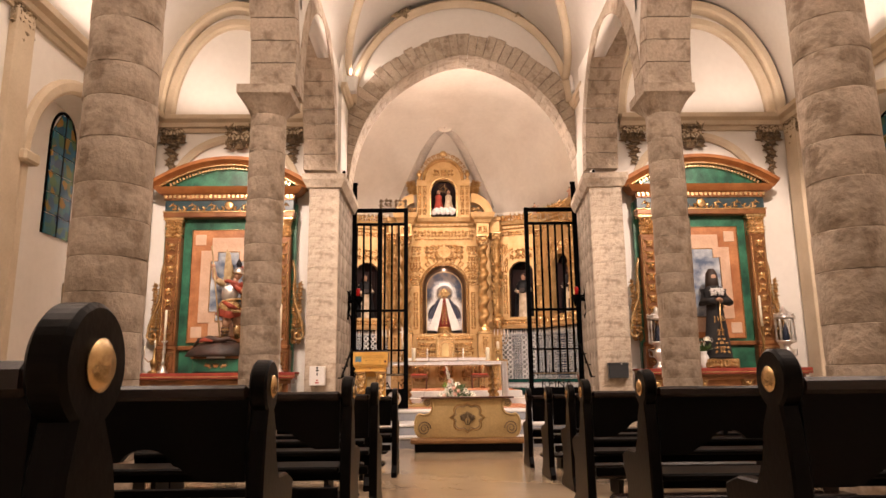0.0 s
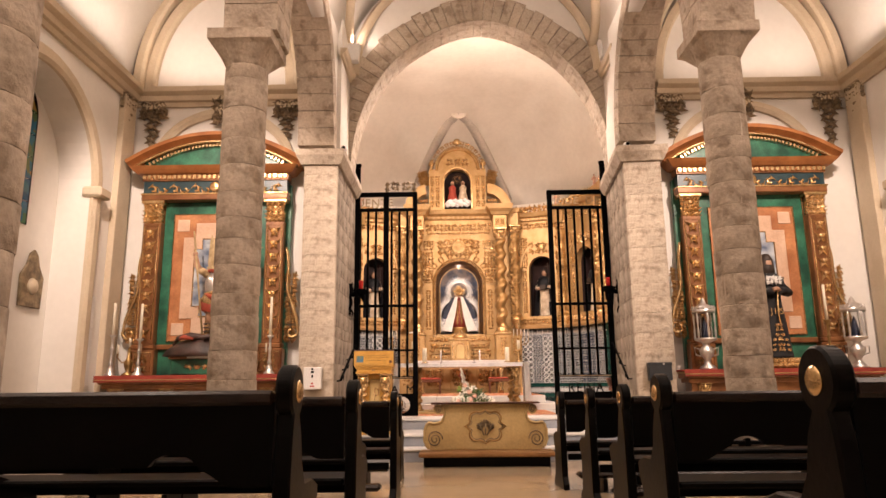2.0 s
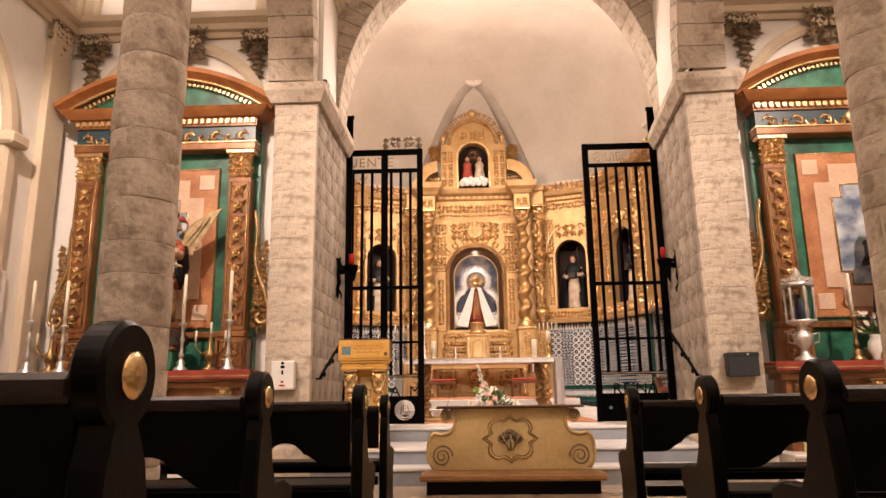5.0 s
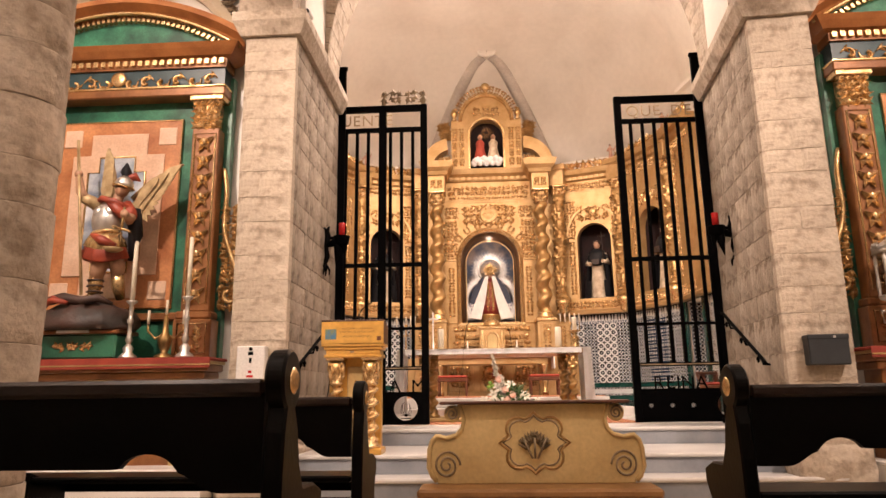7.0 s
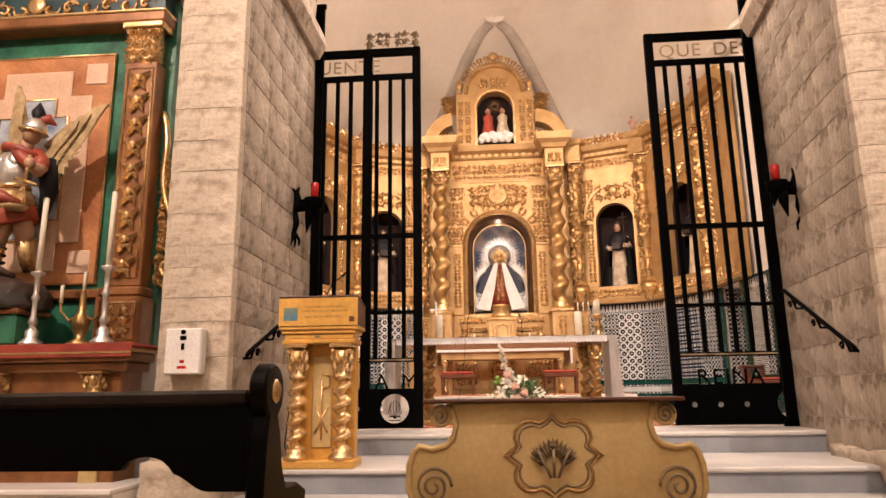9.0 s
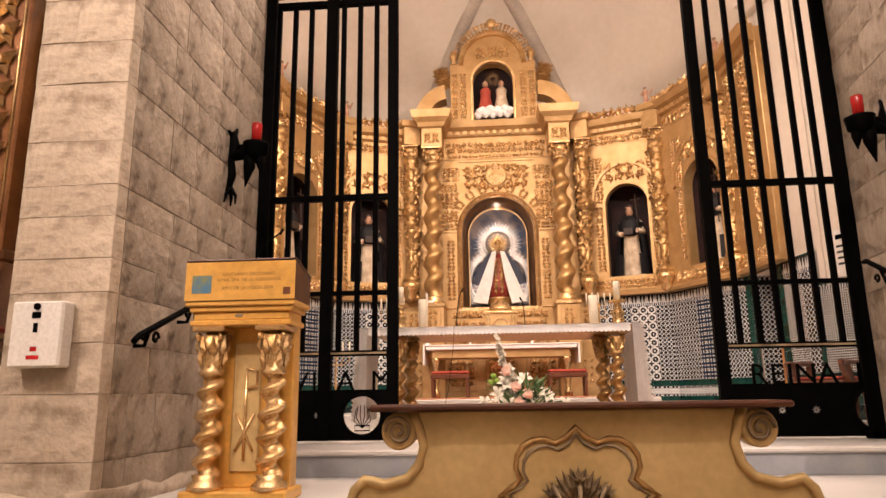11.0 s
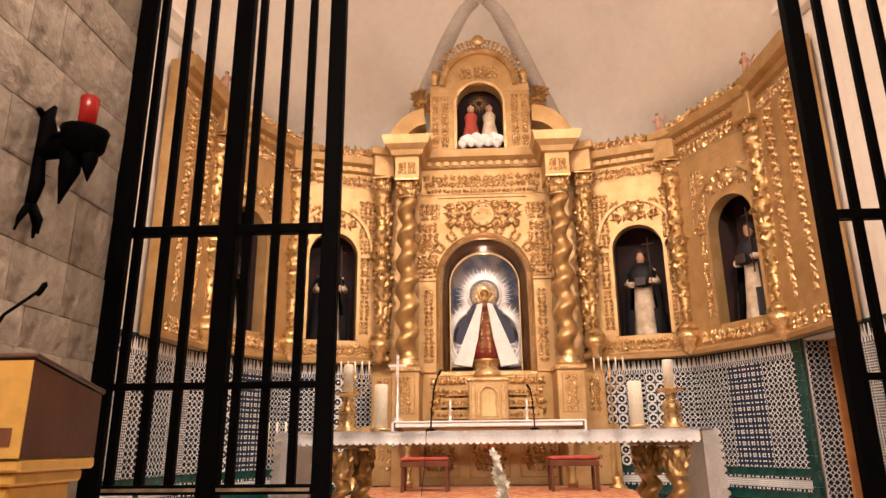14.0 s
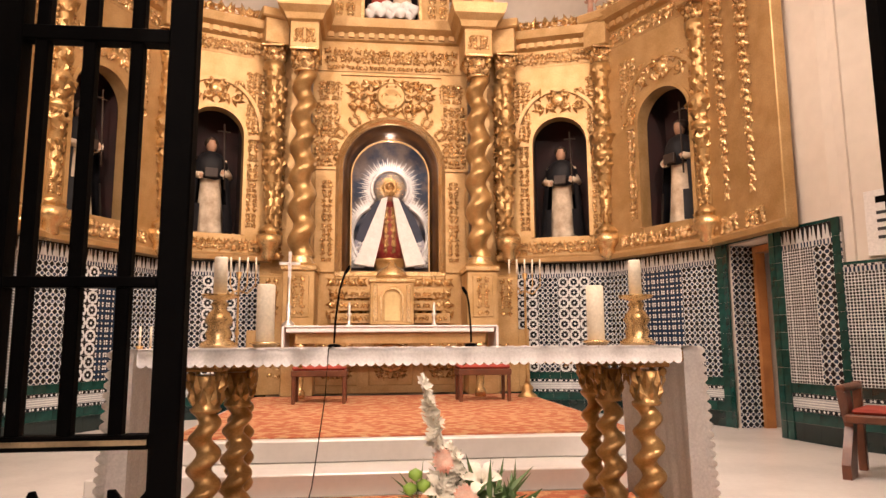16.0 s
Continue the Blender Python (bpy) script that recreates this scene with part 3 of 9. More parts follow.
def build_pew(side):
    """side: -1 for a pew that runs to -x from its aisle end, 1 to +x. Faces +y; origin at the aisle end's foot."""
    ob = empty("pew", pose(0, 0, 0), "dark-stained wooden church pew with gilt roundels on its ends", "pew", "pews in the nave")
    s = side
    ends = []
    for k, x in enumerate((0.0, s * PEW_LEN)):
        b = prism(pew_end_mesh(), -0.029, 0.029, bevel=0.008)
        m = Matrix(((0, 1, 0, x + s * 0.029), (1, 0, 0, 0), (0, 0, 1, 0), (0, 0, 0, 1)))
        end = part("end_board", b, DARKWOOD, ob, m=m)
        disc = lathe([(0.036, 0), (0.039, 0.006), (0.031, 0.008), (0.026, 0.014), (0.015, 0.012), (0.0, 0.018)], 20)
        part("roundel", disc, GOLD_BRIGHT, end, "gilt carved roundel", m=pose(0, -s * 0.028 if k == 0 else s * 0.028, 0.835, 90 * s if k == 0 else -90 * s, 0, 0))
        ends.append(end)
    x0, x1 = sorted((s * 0.07, s * (PEW_LEN)))
    part("top_rail", box(x0, -0.05, 0.79, x1, 0.03, 0.84, 0.012), RAILWOOD, ob)
    # backrest with a scalloped lower edge
    n = 180
    low = []
    span = x1 - x0
    for i in range(n + 1):
        u = i / n
        e = min(u, 1 - u) * span          # distance from the nearer end
        if e < 0.12:
            d = 0.0
        elif e < 0.25:
            d = 0.055 * (1 - math.cos(math.pi * (e - 0.12) / 0.13)) / 2
        else:
            d = 0.063
        if abs(e - 0.33) < 0.085:
            d = max(d, 0.05 + 0.055 * math.sqrt(max(0.0, 1 - ((e - 0.33) / 0.085) ** 2)))
        low.append((x0 + u * span, 0.53 + d))
    part("backrest", prism([(x1, 0.80), (x0, 0.80)] + low, -0.03, 0.0), DARKWOOD, ob)
    part("seat", box(x0, -0.02, 0.40, x1, 0.36, 0.435, 0.01), DARKWOOD, ob)
    part("seat_rail", box(x0, 0.30, 0.33, x1, 0.33, 0.40), DARKWOOD, ob)
    part("stretcher", box(x0, -0.045, 0.27, x1, -0.01, 0.33, 0.005), DARKWOOD, ob)
    kn = part("kneeler", box(x0 + 0.04, -0.36, 0.13, x1 - 0.04, -0.18, 0.18, 0.02), RAILWOOD, ob)
    for u in (0.08, 0.5, 0.92):
        xx = x0 + u * span
        part("kneeler_bracket", prism([(-0.36, 0.125), (-0.34, 0.02), (-0.30, 0.0), (-0.05, 0.0), (-0.05, 0.2), (-0.12, 0.125)], -0.02, 0.02), DARKWOOD, ob, m=Matrix(((0, 1, 0, xx), (1, 0, 0, 0), (0, 0, 1, 0), (0, 0, 0, 1))))
    part("middle_leg", prism([(-0.03, 0.46), (-0.03, 0), (0.33, 0), (0.30, 0.40), (0.1, 0.42)], -0.025, 0.025), DARKWOOD, ob, m=Matrix(((0, 1, 0, (x0 + x1) / 2), (1, 0, 0, 0), (0, 0, 1, 0), (0, 0, 0, 1))))
    return ob


TILT_FLOOR = math.degrees(math.atan(SLOPE))


def pew_pose(x, y):
    return pose(x, y, ground(y), TILT_FLOOR, 0, 0)


first = build_pew(-1)
rows_left = [(0.95, -0.48), (2.3, -0.55), (3.85, -0.46), (5.1, -0.42), (6.42, -0.59), (7.52, -0.41), (9.25, -0.50)]
first.matrix_world = pew_pose(rows_left[0][1], rows_left[0][0])
for y, x in rows_left[1:]:
    copy_thing(first, pew_pose(x, y))
second = build_pew(1)
rows_right = [(2.0, 1.0), (3.3, 1.0), (4.8, 1.03), (6.2, 1.2), (7.1, 1.15), (8.4, 1.12)]
second.matrix_world = pew_pose(rows_right[0][1], rows_right[0][0])
for y, x in rows_right[1:]:
    copy_thing(second, pew_pose(x, y))

# ---- presbytery shell ----
A1, B1, C1, D1, E1, F1, G1 = (2.05, 21.55), (3.45, 21.05), (4.25, 19.4), (4.31, 18.45), (4.46, 17.65), (5.25, 16.0), (5.25, 13.9)
WING_END = (4.34, 18.08)             # the altarpiece runs on a little past the door jamb


def mirrored(p):
    return (2 * AX - p[0], p[1])


def run_pose(p, q, z=0.0):
    """A frame whose x runs from p to q, with -y on the right of the way."""
    return pose(p[0], p[1], z, 0, 0, math.degrees(math.atan2(q[1] - p[1], q[0] - p[0])))


def length(p, q):
    return math.hypot(q[0] - p[0], q[1] - p[1])


ring = [mirrored(G1), mirrored(F1), mirrored(E1), mirrored(D1), mirrored(C1), mirrored(B1), mirrored(A1), A1, B1, C1, D1, E1, F1, G1]
DOOR = 9                             # the stretch between wing and jamb that holds the sacristy door
BACK = {4: 0.46, 5: 0.46, 6: 1.02, 7: 0.46, 8: 0.46}
for i, (p, q) in enumerate(zip(ring, ring[1:])):
    L = length(p, q)
    m = run_pose(p, q)
    k = BACK.get(i, 0.035)
    if i == DOOR:
        b = box(-0.1, 0.035, 2.26, L + 0.1, 0.5, 6.22)
        box(-0.1, 0.035, -0.1, 0.08, 0.9, 2.26, 0, b)
        box(0.86, 0.035, -0.1, L + 0.1, 0.9, 2.26, 0, b)
    elif k > 0.1:
        b = box(-0.25, k, -0.1, L + 0.25, k + 0.3, 6.22)
        if i != 6:
            box(-0.02, 0.035, -0.1, L + 0.02, k, 2.27, 0, b)
    else:
        b = box(-0.1, k, -0.1, L + 0.1, k + 0.45, 6.22)
    tagged(part("wall_presbytery", b, APSE, m=m), "warm white plastered presbytery wall", "wall", kind="structure")
wall("wall_gate_west", -5.2, 13.52, -0.6, -2.1, 13.88, 10)
wall("wall_gate_east", 3.4, 13.52, -0.6, 5.9, 13.9, 10)
wall("wall_sacristy", 3.4, 21.2, -0.2, 7.5, 21.5, 3.2)
wall("wall_sacristy_side", 6.6, 17.4, -0.2, 6.8, 21.2, 3.2)

# the vault grows out of the walls: each point of the wall line moves in towards the axis as it rises
DC, DZ, DRISE, DP = 17.2, 6.15, 3.3, 3.4
line = [(5.32, 13.4), (5.32, 16.0), (4.75, 17.7), (4.72, 18.5), (4.68, 19.5), (3.75, 21.45), (2.3, 22.56)]
line = line + [mirrored(p) for p in line[::-1]]
fine = []
for p, q in zip(line, line[1:]):
    fine += [(p[0] + (q[0] - p[0]) * k / 6, p[1] + (q[1] - p[1]) * k / 6) for k in range(6)]
fine.append(line[-1])


def shrink(p, u):
    """The point of the vault above p, at the share u (0 to 1) of its way to the axis."""
    k = max(0.0, 1 - (1 - u) ** DP) ** (1 / DP)
    y = p[1] if p[1] < DC else DC + (p[1] - DC) * (1 - u)
    return (AX + (p[0] - AX) * (1 - u), y, DZ + DRISE * k)


bm = bmesh.new()
rows_ = [[bm.verts.new(shrink(p, 1 - math.cos(math.pi / 2 * j / 18))) for p in fine] for j in range(19)]
for a, b in zip(rows_, rows_[1:]):
    for k in range(len(fine) - 1):
        bm.faces.new((a[k], a[k + 1], b[k + 1], b[k])).smooth = True
bmesh.ops.remove_doubles(bm, verts=bm.verts, dist=0.002)
bmesh.ops.recalc_face_normals(bm, faces=bm.faces)
bmesh.ops.solidify(bm, geom=bm.faces[:], thickness=0.12)
tagged(part("ceiling_apse", bm, APSE), "stained old plaster apse vault", "vault", kind="structure")

ribs = empty("vault_ribs", pose(0, 0, 0), "grey painted vault ribs meeting at a boss", "rib", kind="structure")


def on_dome(x, z, lift=0.16):
    """The place on the apse end of the vault at x and z."""
    k = min(0.999, max(0.0, (z - DZ) / DRISE))
    u = 1 - max(0.0, 1 - k ** DP) ** (1 / DP)
    return (x, DC + (22.56 - DC) * (1 - u) - lift - 0.10 * abs(x - AX), z)


RIBMAT = material("grey_rib_plaster", (0.58, 0.52, 0.45), 0.9, 0, (0.42, 0.37, 0.32), 1.6, 7, 0.1, 20)
for s in (-1, 1):
    pts = []
    for i in range(15):
        u = i / 14
        pts.append(on_dome(AX + 0.06 + s * (0.10 + 1.45 * u ** 0.75), 8.95 - 2.5 * u ** 1.2, 0.07))
    part("rib", tube(pts, 0.15, 10), RIBMAT, ribs)
bp = on_dome(AX + 0.06, 8.95, 0.22)
boss = part("boss", lathe([(0.24, 0), (0.25, 0.03), (0.2, 0.06), (0.17, 0.045), (0.15, 0.05), (0.0, 0.05)], 28), APSE, ribs, m=Matrix.Translation(bp) @ pose(0, 0, 0, 62, 0, 0))
part("cross", join(box(-0.1, -0.015, 0.05, 0.1, 0.015, 0.065), box(-0.015, -0.1, 0.05, 0.015, 0.1, 0.0652)), RIBMAT, boss)
for s, pth in (("west", [mirrored(D1), mirrored(E1), mirrored(F1), mirrored(G1)]), ("east", [G1, F1, E1, D1])):
    pts = [(p[0], p[1], 6.2) for p in pth]
    tagged(part("cornice_presbytery", sweep(pts, [(0, 0), (0.08, 0.03), (0.14, 0.12), (0.22, 0.16), (0.22, 0.24), (0, 0.24)]), APSE), "plain plaster cornice under the apse vault", "cornice", kind="structure")

# ---- tiled dado ----
def tile_material(name, ground_c, ink, accent, kind):
    mat = bpy.data.materials.new(name)
    mat.use_nodes = True
    nt = mat.node_tree
    b = nt.nodes["Principled BSDF"]
    b.inputs["Roughness"].default_value = 0.14
    co = nt.nodes.new("ShaderNodeTexCoord")
    sep = nt.nodes.new("ShaderNodeSeparateXYZ")
    nt.links.new(co.outputs["Object"], sep.inputs[0])

    def op(o, a, c=0.0):
        n = nt.nodes.new("ShaderNodeMath")
        n.operation = o
        for k, v in enumerate((a, c)):
            if isinstance(v, (int, float)):
                n.inputs[k].default_value = v
            else:
                nt.links.new(v, n.inputs[k])
        return n.outputs[0]

    x, z = sep.outputs[0], sep.outputs[2]
    r = op("SQRT", op("ADD", op("MULTIPLY", x, x), op("MULTIPLY", z, z)))
    th = op("ARCTAN2", z, x)
    if kind == "star":
        f = op("ADD", op("MULTIPLY", op("COSINE", op("MULTIPLY", th, 8)), 0.45), op("COSINE", op("MULTIPLY", r, 100)))
    elif kind == "dots":
        f = op("ADD", op("COSINE", op("MULTIPLY", x, 104.72)), op("COSINE", op("MULTIPLY", z, 104.72)))
        f = op("SUBTRACT", f, 0.2)
    elif kind == "diamond":
        f = op("ADD", op("COSINE", op("MULTIPLY", x, 83.78)), op("COSINE", op("MULTIPLY", z, 83.78)))
        f = op("ADD", f, 0.15)
    elif kind == "lattice":
        f = op("ADD", op("COSINE", op("MULTIPLY", op("ADD", x, z), 104.72)), op("COSINE", op("MULTIPLY", op("SUBTRACT", x, z), 104.72)))
        f = op("SUBTRACT", 0.75, op("ABSOLUTE", f))
    elif kind == "lines":
        f = op("COSINE", op("MULTIPLY", z, 251.0))
    elif kind == "merlon":
        f = op("SUBTRACT", op("COSINE", op("MULTIPLY", x, 104.72)), op("MULTIPLY", z, 14))
    else:
        f = op("SUBTRACT", op("COSINE", op("MULTIPLY", x, 167.5)), 0.1)
    ramp = nt.nodes.new("ShaderNodeValToRGB")
    ramp.color_ramp.interpolation = "CONSTANT"
    e = ramp.color_ramp.elements
    e[0].color, e[1].color, e[1].position = (*ink, 1), (*ground_c, 1), 0.52
    ex = e.new(0.80)
    ex.color = (*accent, 1)
    nt.links.new(op("ADD", op("MULTIPLY", f, 0.3), 0.5), ramp.inputs[0])
    info = nt.nodes.new("ShaderNodeObjectInfo")
    mx = nt.nodes.new("ShaderNodeMix")
    mx.data_type, mx.blend_type = "RGBA", "MULTIPLY"
    mx.inputs[0].default_value = 1.0
    nt.links.new(ramp.outputs[0], mx.inputs[6])
    sh = nt.nodes.new("ShaderNodeMapRange")
    sh.inputs["To Min"].default_value = 0.84
    nt.links.new(info.outputs["Random"], sh.inputs["Value"])
    nt.links.new(sh.outputs[0], mx.inputs[7])
    nt.links.new(mx.outputs[2], b.inputs["Base Color"])
    return mat


WH, INK, BLU, OCH = (0.64, 0.65, 0.64), (0.008, 0.014, 0.022), (0.018, 0.036, 0.07), (0.28, 0.17, 0.06)
DESIGNS = [tile_material("azulejo_star", WH, INK, WH, "star"), tile_material("azulejo_diamond", WH, INK, BLU, "diamond"), tile_material("azulejo_dots", INK, BLU, WH, "dots"), tile_material("azulejo_ochre_star", WH, INK, OCH, "lattice")]
FRIEZE = tile_material("azulejo_frieze", WH, INK, WH, "merlon")
FRIEZE_RED = tile_material("azulejo_red_frieze", WH, INK, (0.35, 0.07, 0.03), "merlon")
BAND = tile_material("azulejo_band", WH, BLU, OCH, "band")
DOTROW = tile_material("azulejo_dot_row", INK, INK, WH, "dots")
PALEBAND = tile_material("azulejo_pale_band", WH, (0.34, 0.36, 0.37), WH, "lines")
TILES = {}


def tile_mesh(w, h, mat):
    key = (round(w, 3), round(h, 3), mat.name)
    if key not in TILES:
        b = box(-w / 2 + 0.0012, -0.014, -h / 2 + 0.0012, w / 2 - 0.0012, 0.0, h / 2 - 0.0012)
        me = bpy.data.meshes.new("tile")
        b.to_mesh(me)
        b.free()
        me.materials.append(mat)
        TILES[key] = me
    return TILES[key]


GROUT = material("tile_grout", (0.40, 0.38, 0.35), 0.9)


def dado(p, q, order, low=False):
    """A stretch of tiled dado from p to q: dark plinth, band, panel of patterned tiles and a frieze."""
    L = length(p, q)
    ob = empty("dado", run_pose(p, q, PRESB), "dado of patterned Sevillian tiles with dark green plinth", "tiled dado", "tiled dado", "structure")
    top = 1.72 if low else 2.16
    part("backing", box(0, 0.0, 0, L, 0.03, top), GROUT, ob)
    n = max(1, round(L / 0.2))
    w = L / n
    for i in range(n):
        for z, h, mt in ((0.09, 0.18, BLACKTILE), (0.235, 0.11, GREENTILE)):
            again("tile", tile_mesh(w, h, mt), ob, pose((i + 0.5) * w, 0, z))
    n = max(1, round(L / 0.15))
    w = L / n
    rows = 7 if low else 9
    for i in range(n):
        x = (i + 0.5) * w
        for z, h, mt in ((0.31, 0.04, DOTROW), (0.38, 0.10, PALEBAND), (0.45, 0.04, DOTROW), (0.52, 0.10, BLACKTILE if low else GREENTILE)):
            again("tile", tile_mesh(w, h, mt), ob, pose(x, 0, z))
        mt = DESIGNS[order[int(i * len(order) / n)]]
        for j in range(rows):
            again("tile", tile_mesh(w, 0.15, mt), ob, pose(x, 0, 0.57 + 0.15 * (j + 0.5)))
        z = 0.57 + 0.15 * rows
        again("tile", tile_mesh(w, 0.05, BAND), ob, pose(x, 0, z + 0.025))
        hh = top - z - 0.05
        again("tile", tile_mesh(w, hh - 0.03, FRIEZE_RED if low else FRIEZE), ob, pose(x, 0, z + 0.05 + (hh - 0.03) / 2))
        again("tile", tile_mesh(w, 0.03, GREENTILE), ob, pose(x, -0.004, top - 0.015))
    return ob


def green_edge(p, q, at, z1=2.2):
    L = length(p, q)
    ob = empty("tile_edging", run_pose(p, q, PRESB), "dark green glazed corner tiles", "tile edging", "green tile edging", "structure")
    for k in range(int(z1 / 0.18)):
        again("tile", tile_mesh(0.085, 0.18, GREENTILE), ob, pose(at, -0.012, 0.09 + 0.18 * k))
    return ob


orders = {2: [3, 1], 3: [1, 3], 4: [1, 0, 2, 1], 5: [1, 0, 1], 6: [0, 1, 0], 7: [0, 1, 0, 1], 8: [1, 2, 1], 10: [3, 1], 11: [1, 3]}
for i, (p, q) in enumerate(zip(ring, ring[1:])):
    if i in (0, 12):
        dado(p, q, [3], True)
    elif i == 1 or i == 11:
        dado(p, q, [3, 0], True)
    elif i == DOOR:
        continue
    elif i != 6:
        dado(p, q, orders.get(i, [1, 0]))
green_edge(B1, C1, length(B1, C1) - 0.05)
green_edge(D1, E1, 0.05)
green_edge(C1, D1, 0.045)
green_edge(C1, D1, length(C1, D1) - 0.045)
lintel = empty("tile_lintel", run_pose(C1, D1, PRESB), "dark green glazed tiles over the sacristy door", "tile edging", "green tile edging", "structure")
for k in range(5):
    again("tile", tile_mesh(0.15, 0.085, GREENTILE), lintel, pose(0.165 + 0.15 * k, -0.012, 2.16))
green_edge(D1, E1, length(D1, E1) - 0.045)
green_edge(mirrored(E1), mirrored(D1), 0.05)
green_edge(mirrored(E1), mirrored(D1), length(D1, E1) - 0.05)

# tiled door recess and sacristy door
door = empty("door_1", run_pose(C1, D1, PRESB), "white painted door ajar in an oak frame", "door", kind="structure")
LD = length(C1, D1)
part("door_frame", join(box(0.10, 0.30, 0, 0.17, 0.42, 2.02), join(box(0.79, 0.30, 0, 0.86, 0.42, 2.02), box(0.10, 0.30, 2.02, 0.86, 0.42, 2.10))), DOORWOOD, door)
leaf = part("door_leaf", box(0, 0, 0.01, 0.62, 0.04, 2.0, 0.005), WHITEPLASTIC, door, "white painted door leaf", m=pose(0.79, 0.42, 0, 0, 0, 125))
part("handle", tube([(0.56, -0.0, 1.0), (0.56, -0.05, 1.0), (0.45, -0.05, 1.0)], 0.01, 6), BLACK, leaf, "dark iron handle")
rec = empty("door_recess", run_pose(C1, D1, PRESB), "door recess lined with dark patterned tiles", "recess", kind="structure")
for k in range(14):
    for s, xx in ((0, 0.10), (1, 0.86)):
        for j in range(2):
            again("tile", tile_mesh(0.15, 0.15, DESIGNS[1]), rec, pose(xx, 0.10 + 0.15 * j, 0.08 + 0.15 * k, 0, 0, 90 if s == 0 else -90))

# ---- dais and carpets ----
CARPET = material("red_patterned_carpet", (0.46, 0.13, 0.055), 0.95, 0, (0.62, 0.34, 0.17), 11, 3, 0.3, 120, low=0.42, high=0.56, grain=(0.6, 1.0))
dais = empty("dais", pose(0, 0, PRESB), "white marble dais of two steps under the high altar", "dais", kind="structure")
part("lower_step", box(-1.75, 16.45, 0, 2.45, 20.8, 0.15, 0.01), WHITE_MARBLE, dais)
part("upper_step", box(-1.45, 16.85, 0.15, 2.15, 20.8, 0.31, 0.012), WHITE_MARBLE, dais)
tagged(part("carpet", box(-1.40, 16.95, PRESB + 0.31, 2.1, 20.75, PRESB + 0.322, 0.004), CARPET), "red and gold patterned carpet on the dais", "carpet")
tagged(part("carpet", box(-1.0, 14.35, PRESB, 2.05, 16.4, PRESB + 0.012, 0.004), CARPET), "red and gold patterned carpet under the altar", "carpet")

# ---- carving helpers ----
def leaf_blob(bm, c, d, w, h, lift):
    """A small raised leaf at c = (x, z), pointing along d, on the plane y = 0 towards -y."""
    d = Vector(d).normalized()
    n = Vector((-d.y, d.x))
    c = Vector(c)
    tip, tail = c + d * h, c - d * h * 0.3
    l, r = c + n * w, c - n * w
    top = bm.verts.new((c.x + d.x * h * 0.25, -lift, c.y + d.y * h * 0.25))
    vs = [bm.verts.new((p.x, -lift * k, p.y)) for p, k in ((tip, 0.35), (l, 0.1), (tail, 0.1), (r, 0.1))]
    for i in range(4):
        bm.faces.new((top, vs[i], vs[(i + 1) % 4]))


def scroll(bm, x, z, size, turn, flip, rad):
    """A curling stem with leaves, rising from (x, z)."""
    pts, rr = [], []
    for i in range(15):
        u = i / 14
        a = turn + flip * u * 5.2
        r = size * (1 - 0.86 * u)
        pts.append((x + r * math.cos(a) - size * math.cos(turn), -rad * (0.6 + 0.8 * u), z + r * math.sin(a) - size * math.sin(turn)))
        rr.append(rad * (0.55 + 0.65 * u))
    tube(pts, rr, 5, bm)
    for i in (2, 5, 8):
        p, q = pts[i], pts[i + 1]
        d = Vector((q[0] - p[0], q[2] - p[2]))
        for s in (-1, 1):
            e = Vector((d.x * math.cos(0.9 * s) - d.y * math.sin(0.9 * s), d.x * math.sin(0.9 * s) + d.y * math.cos(0.9 * s)))
            leaf_blob(bm, (p[0] + e.x * 0.3, p[2] + e.y * 0.3), e, rad * 1.3, rad * 3.6, rad * 1.6)


def relief(w, h, seed, bm=None, rad=None):
    """Symmetrical carved foliage that fills w by h, centred on the origin, proud of the plane y = 0."""
    rnd = random.Random(seed)
    b = bm or bmesh.new()
    s = min(w / 2, h) * 0.5
    cell = max(0.07, min(s, 0.17))
    rad = rad or cell * 0.165
    nx, nz = max(1, round(w / 2 / cell)), max(1, round(h / cell))
    for i in range(nx):
        for j in range(nz):
            x = (i + 0.5) * (w / 2) / nx
            z = -h / 2 + (j + 0.5) * h / nz
            t, f = rnd.uniform(0, 6.28), rnd.choice((-1, 1))
            k = cell * rnd.uniform(0.38, 0.48)
            for side in (1, -1):
                scroll(b, side * x + side * k * math.cos(t), z + k * math.sin(t), k, t if side == 1 else math.pi - t, f * side, rad)
            for side in (1, -1):
                tt = rnd.uniform(0, 6.28)
                leaf_blob(b, (side * x, z), (math.cos(tt), math.sin(tt)), rad * 1.8, rad * 3.5, rad * 2)
    return b


RELIEFS = {}


def carve(parent, w, h, m, seed=1, mat=None, name="carving"):
    key = (round(w, 2), round(h, 2), seed, (mat or GOLD_BRIGHT).name)
    if key not in RELIEFS:
        ob = part(name, relief(w, h, seed), mat or GOLD_BRIGHT, parent, "carved gilt foliage", m=m)
        RELIEFS[key] = ob.data
        return ob
    return again(name, RELIEFS[key], parent, m, "carved gilt foliage")


FRUIT = {}


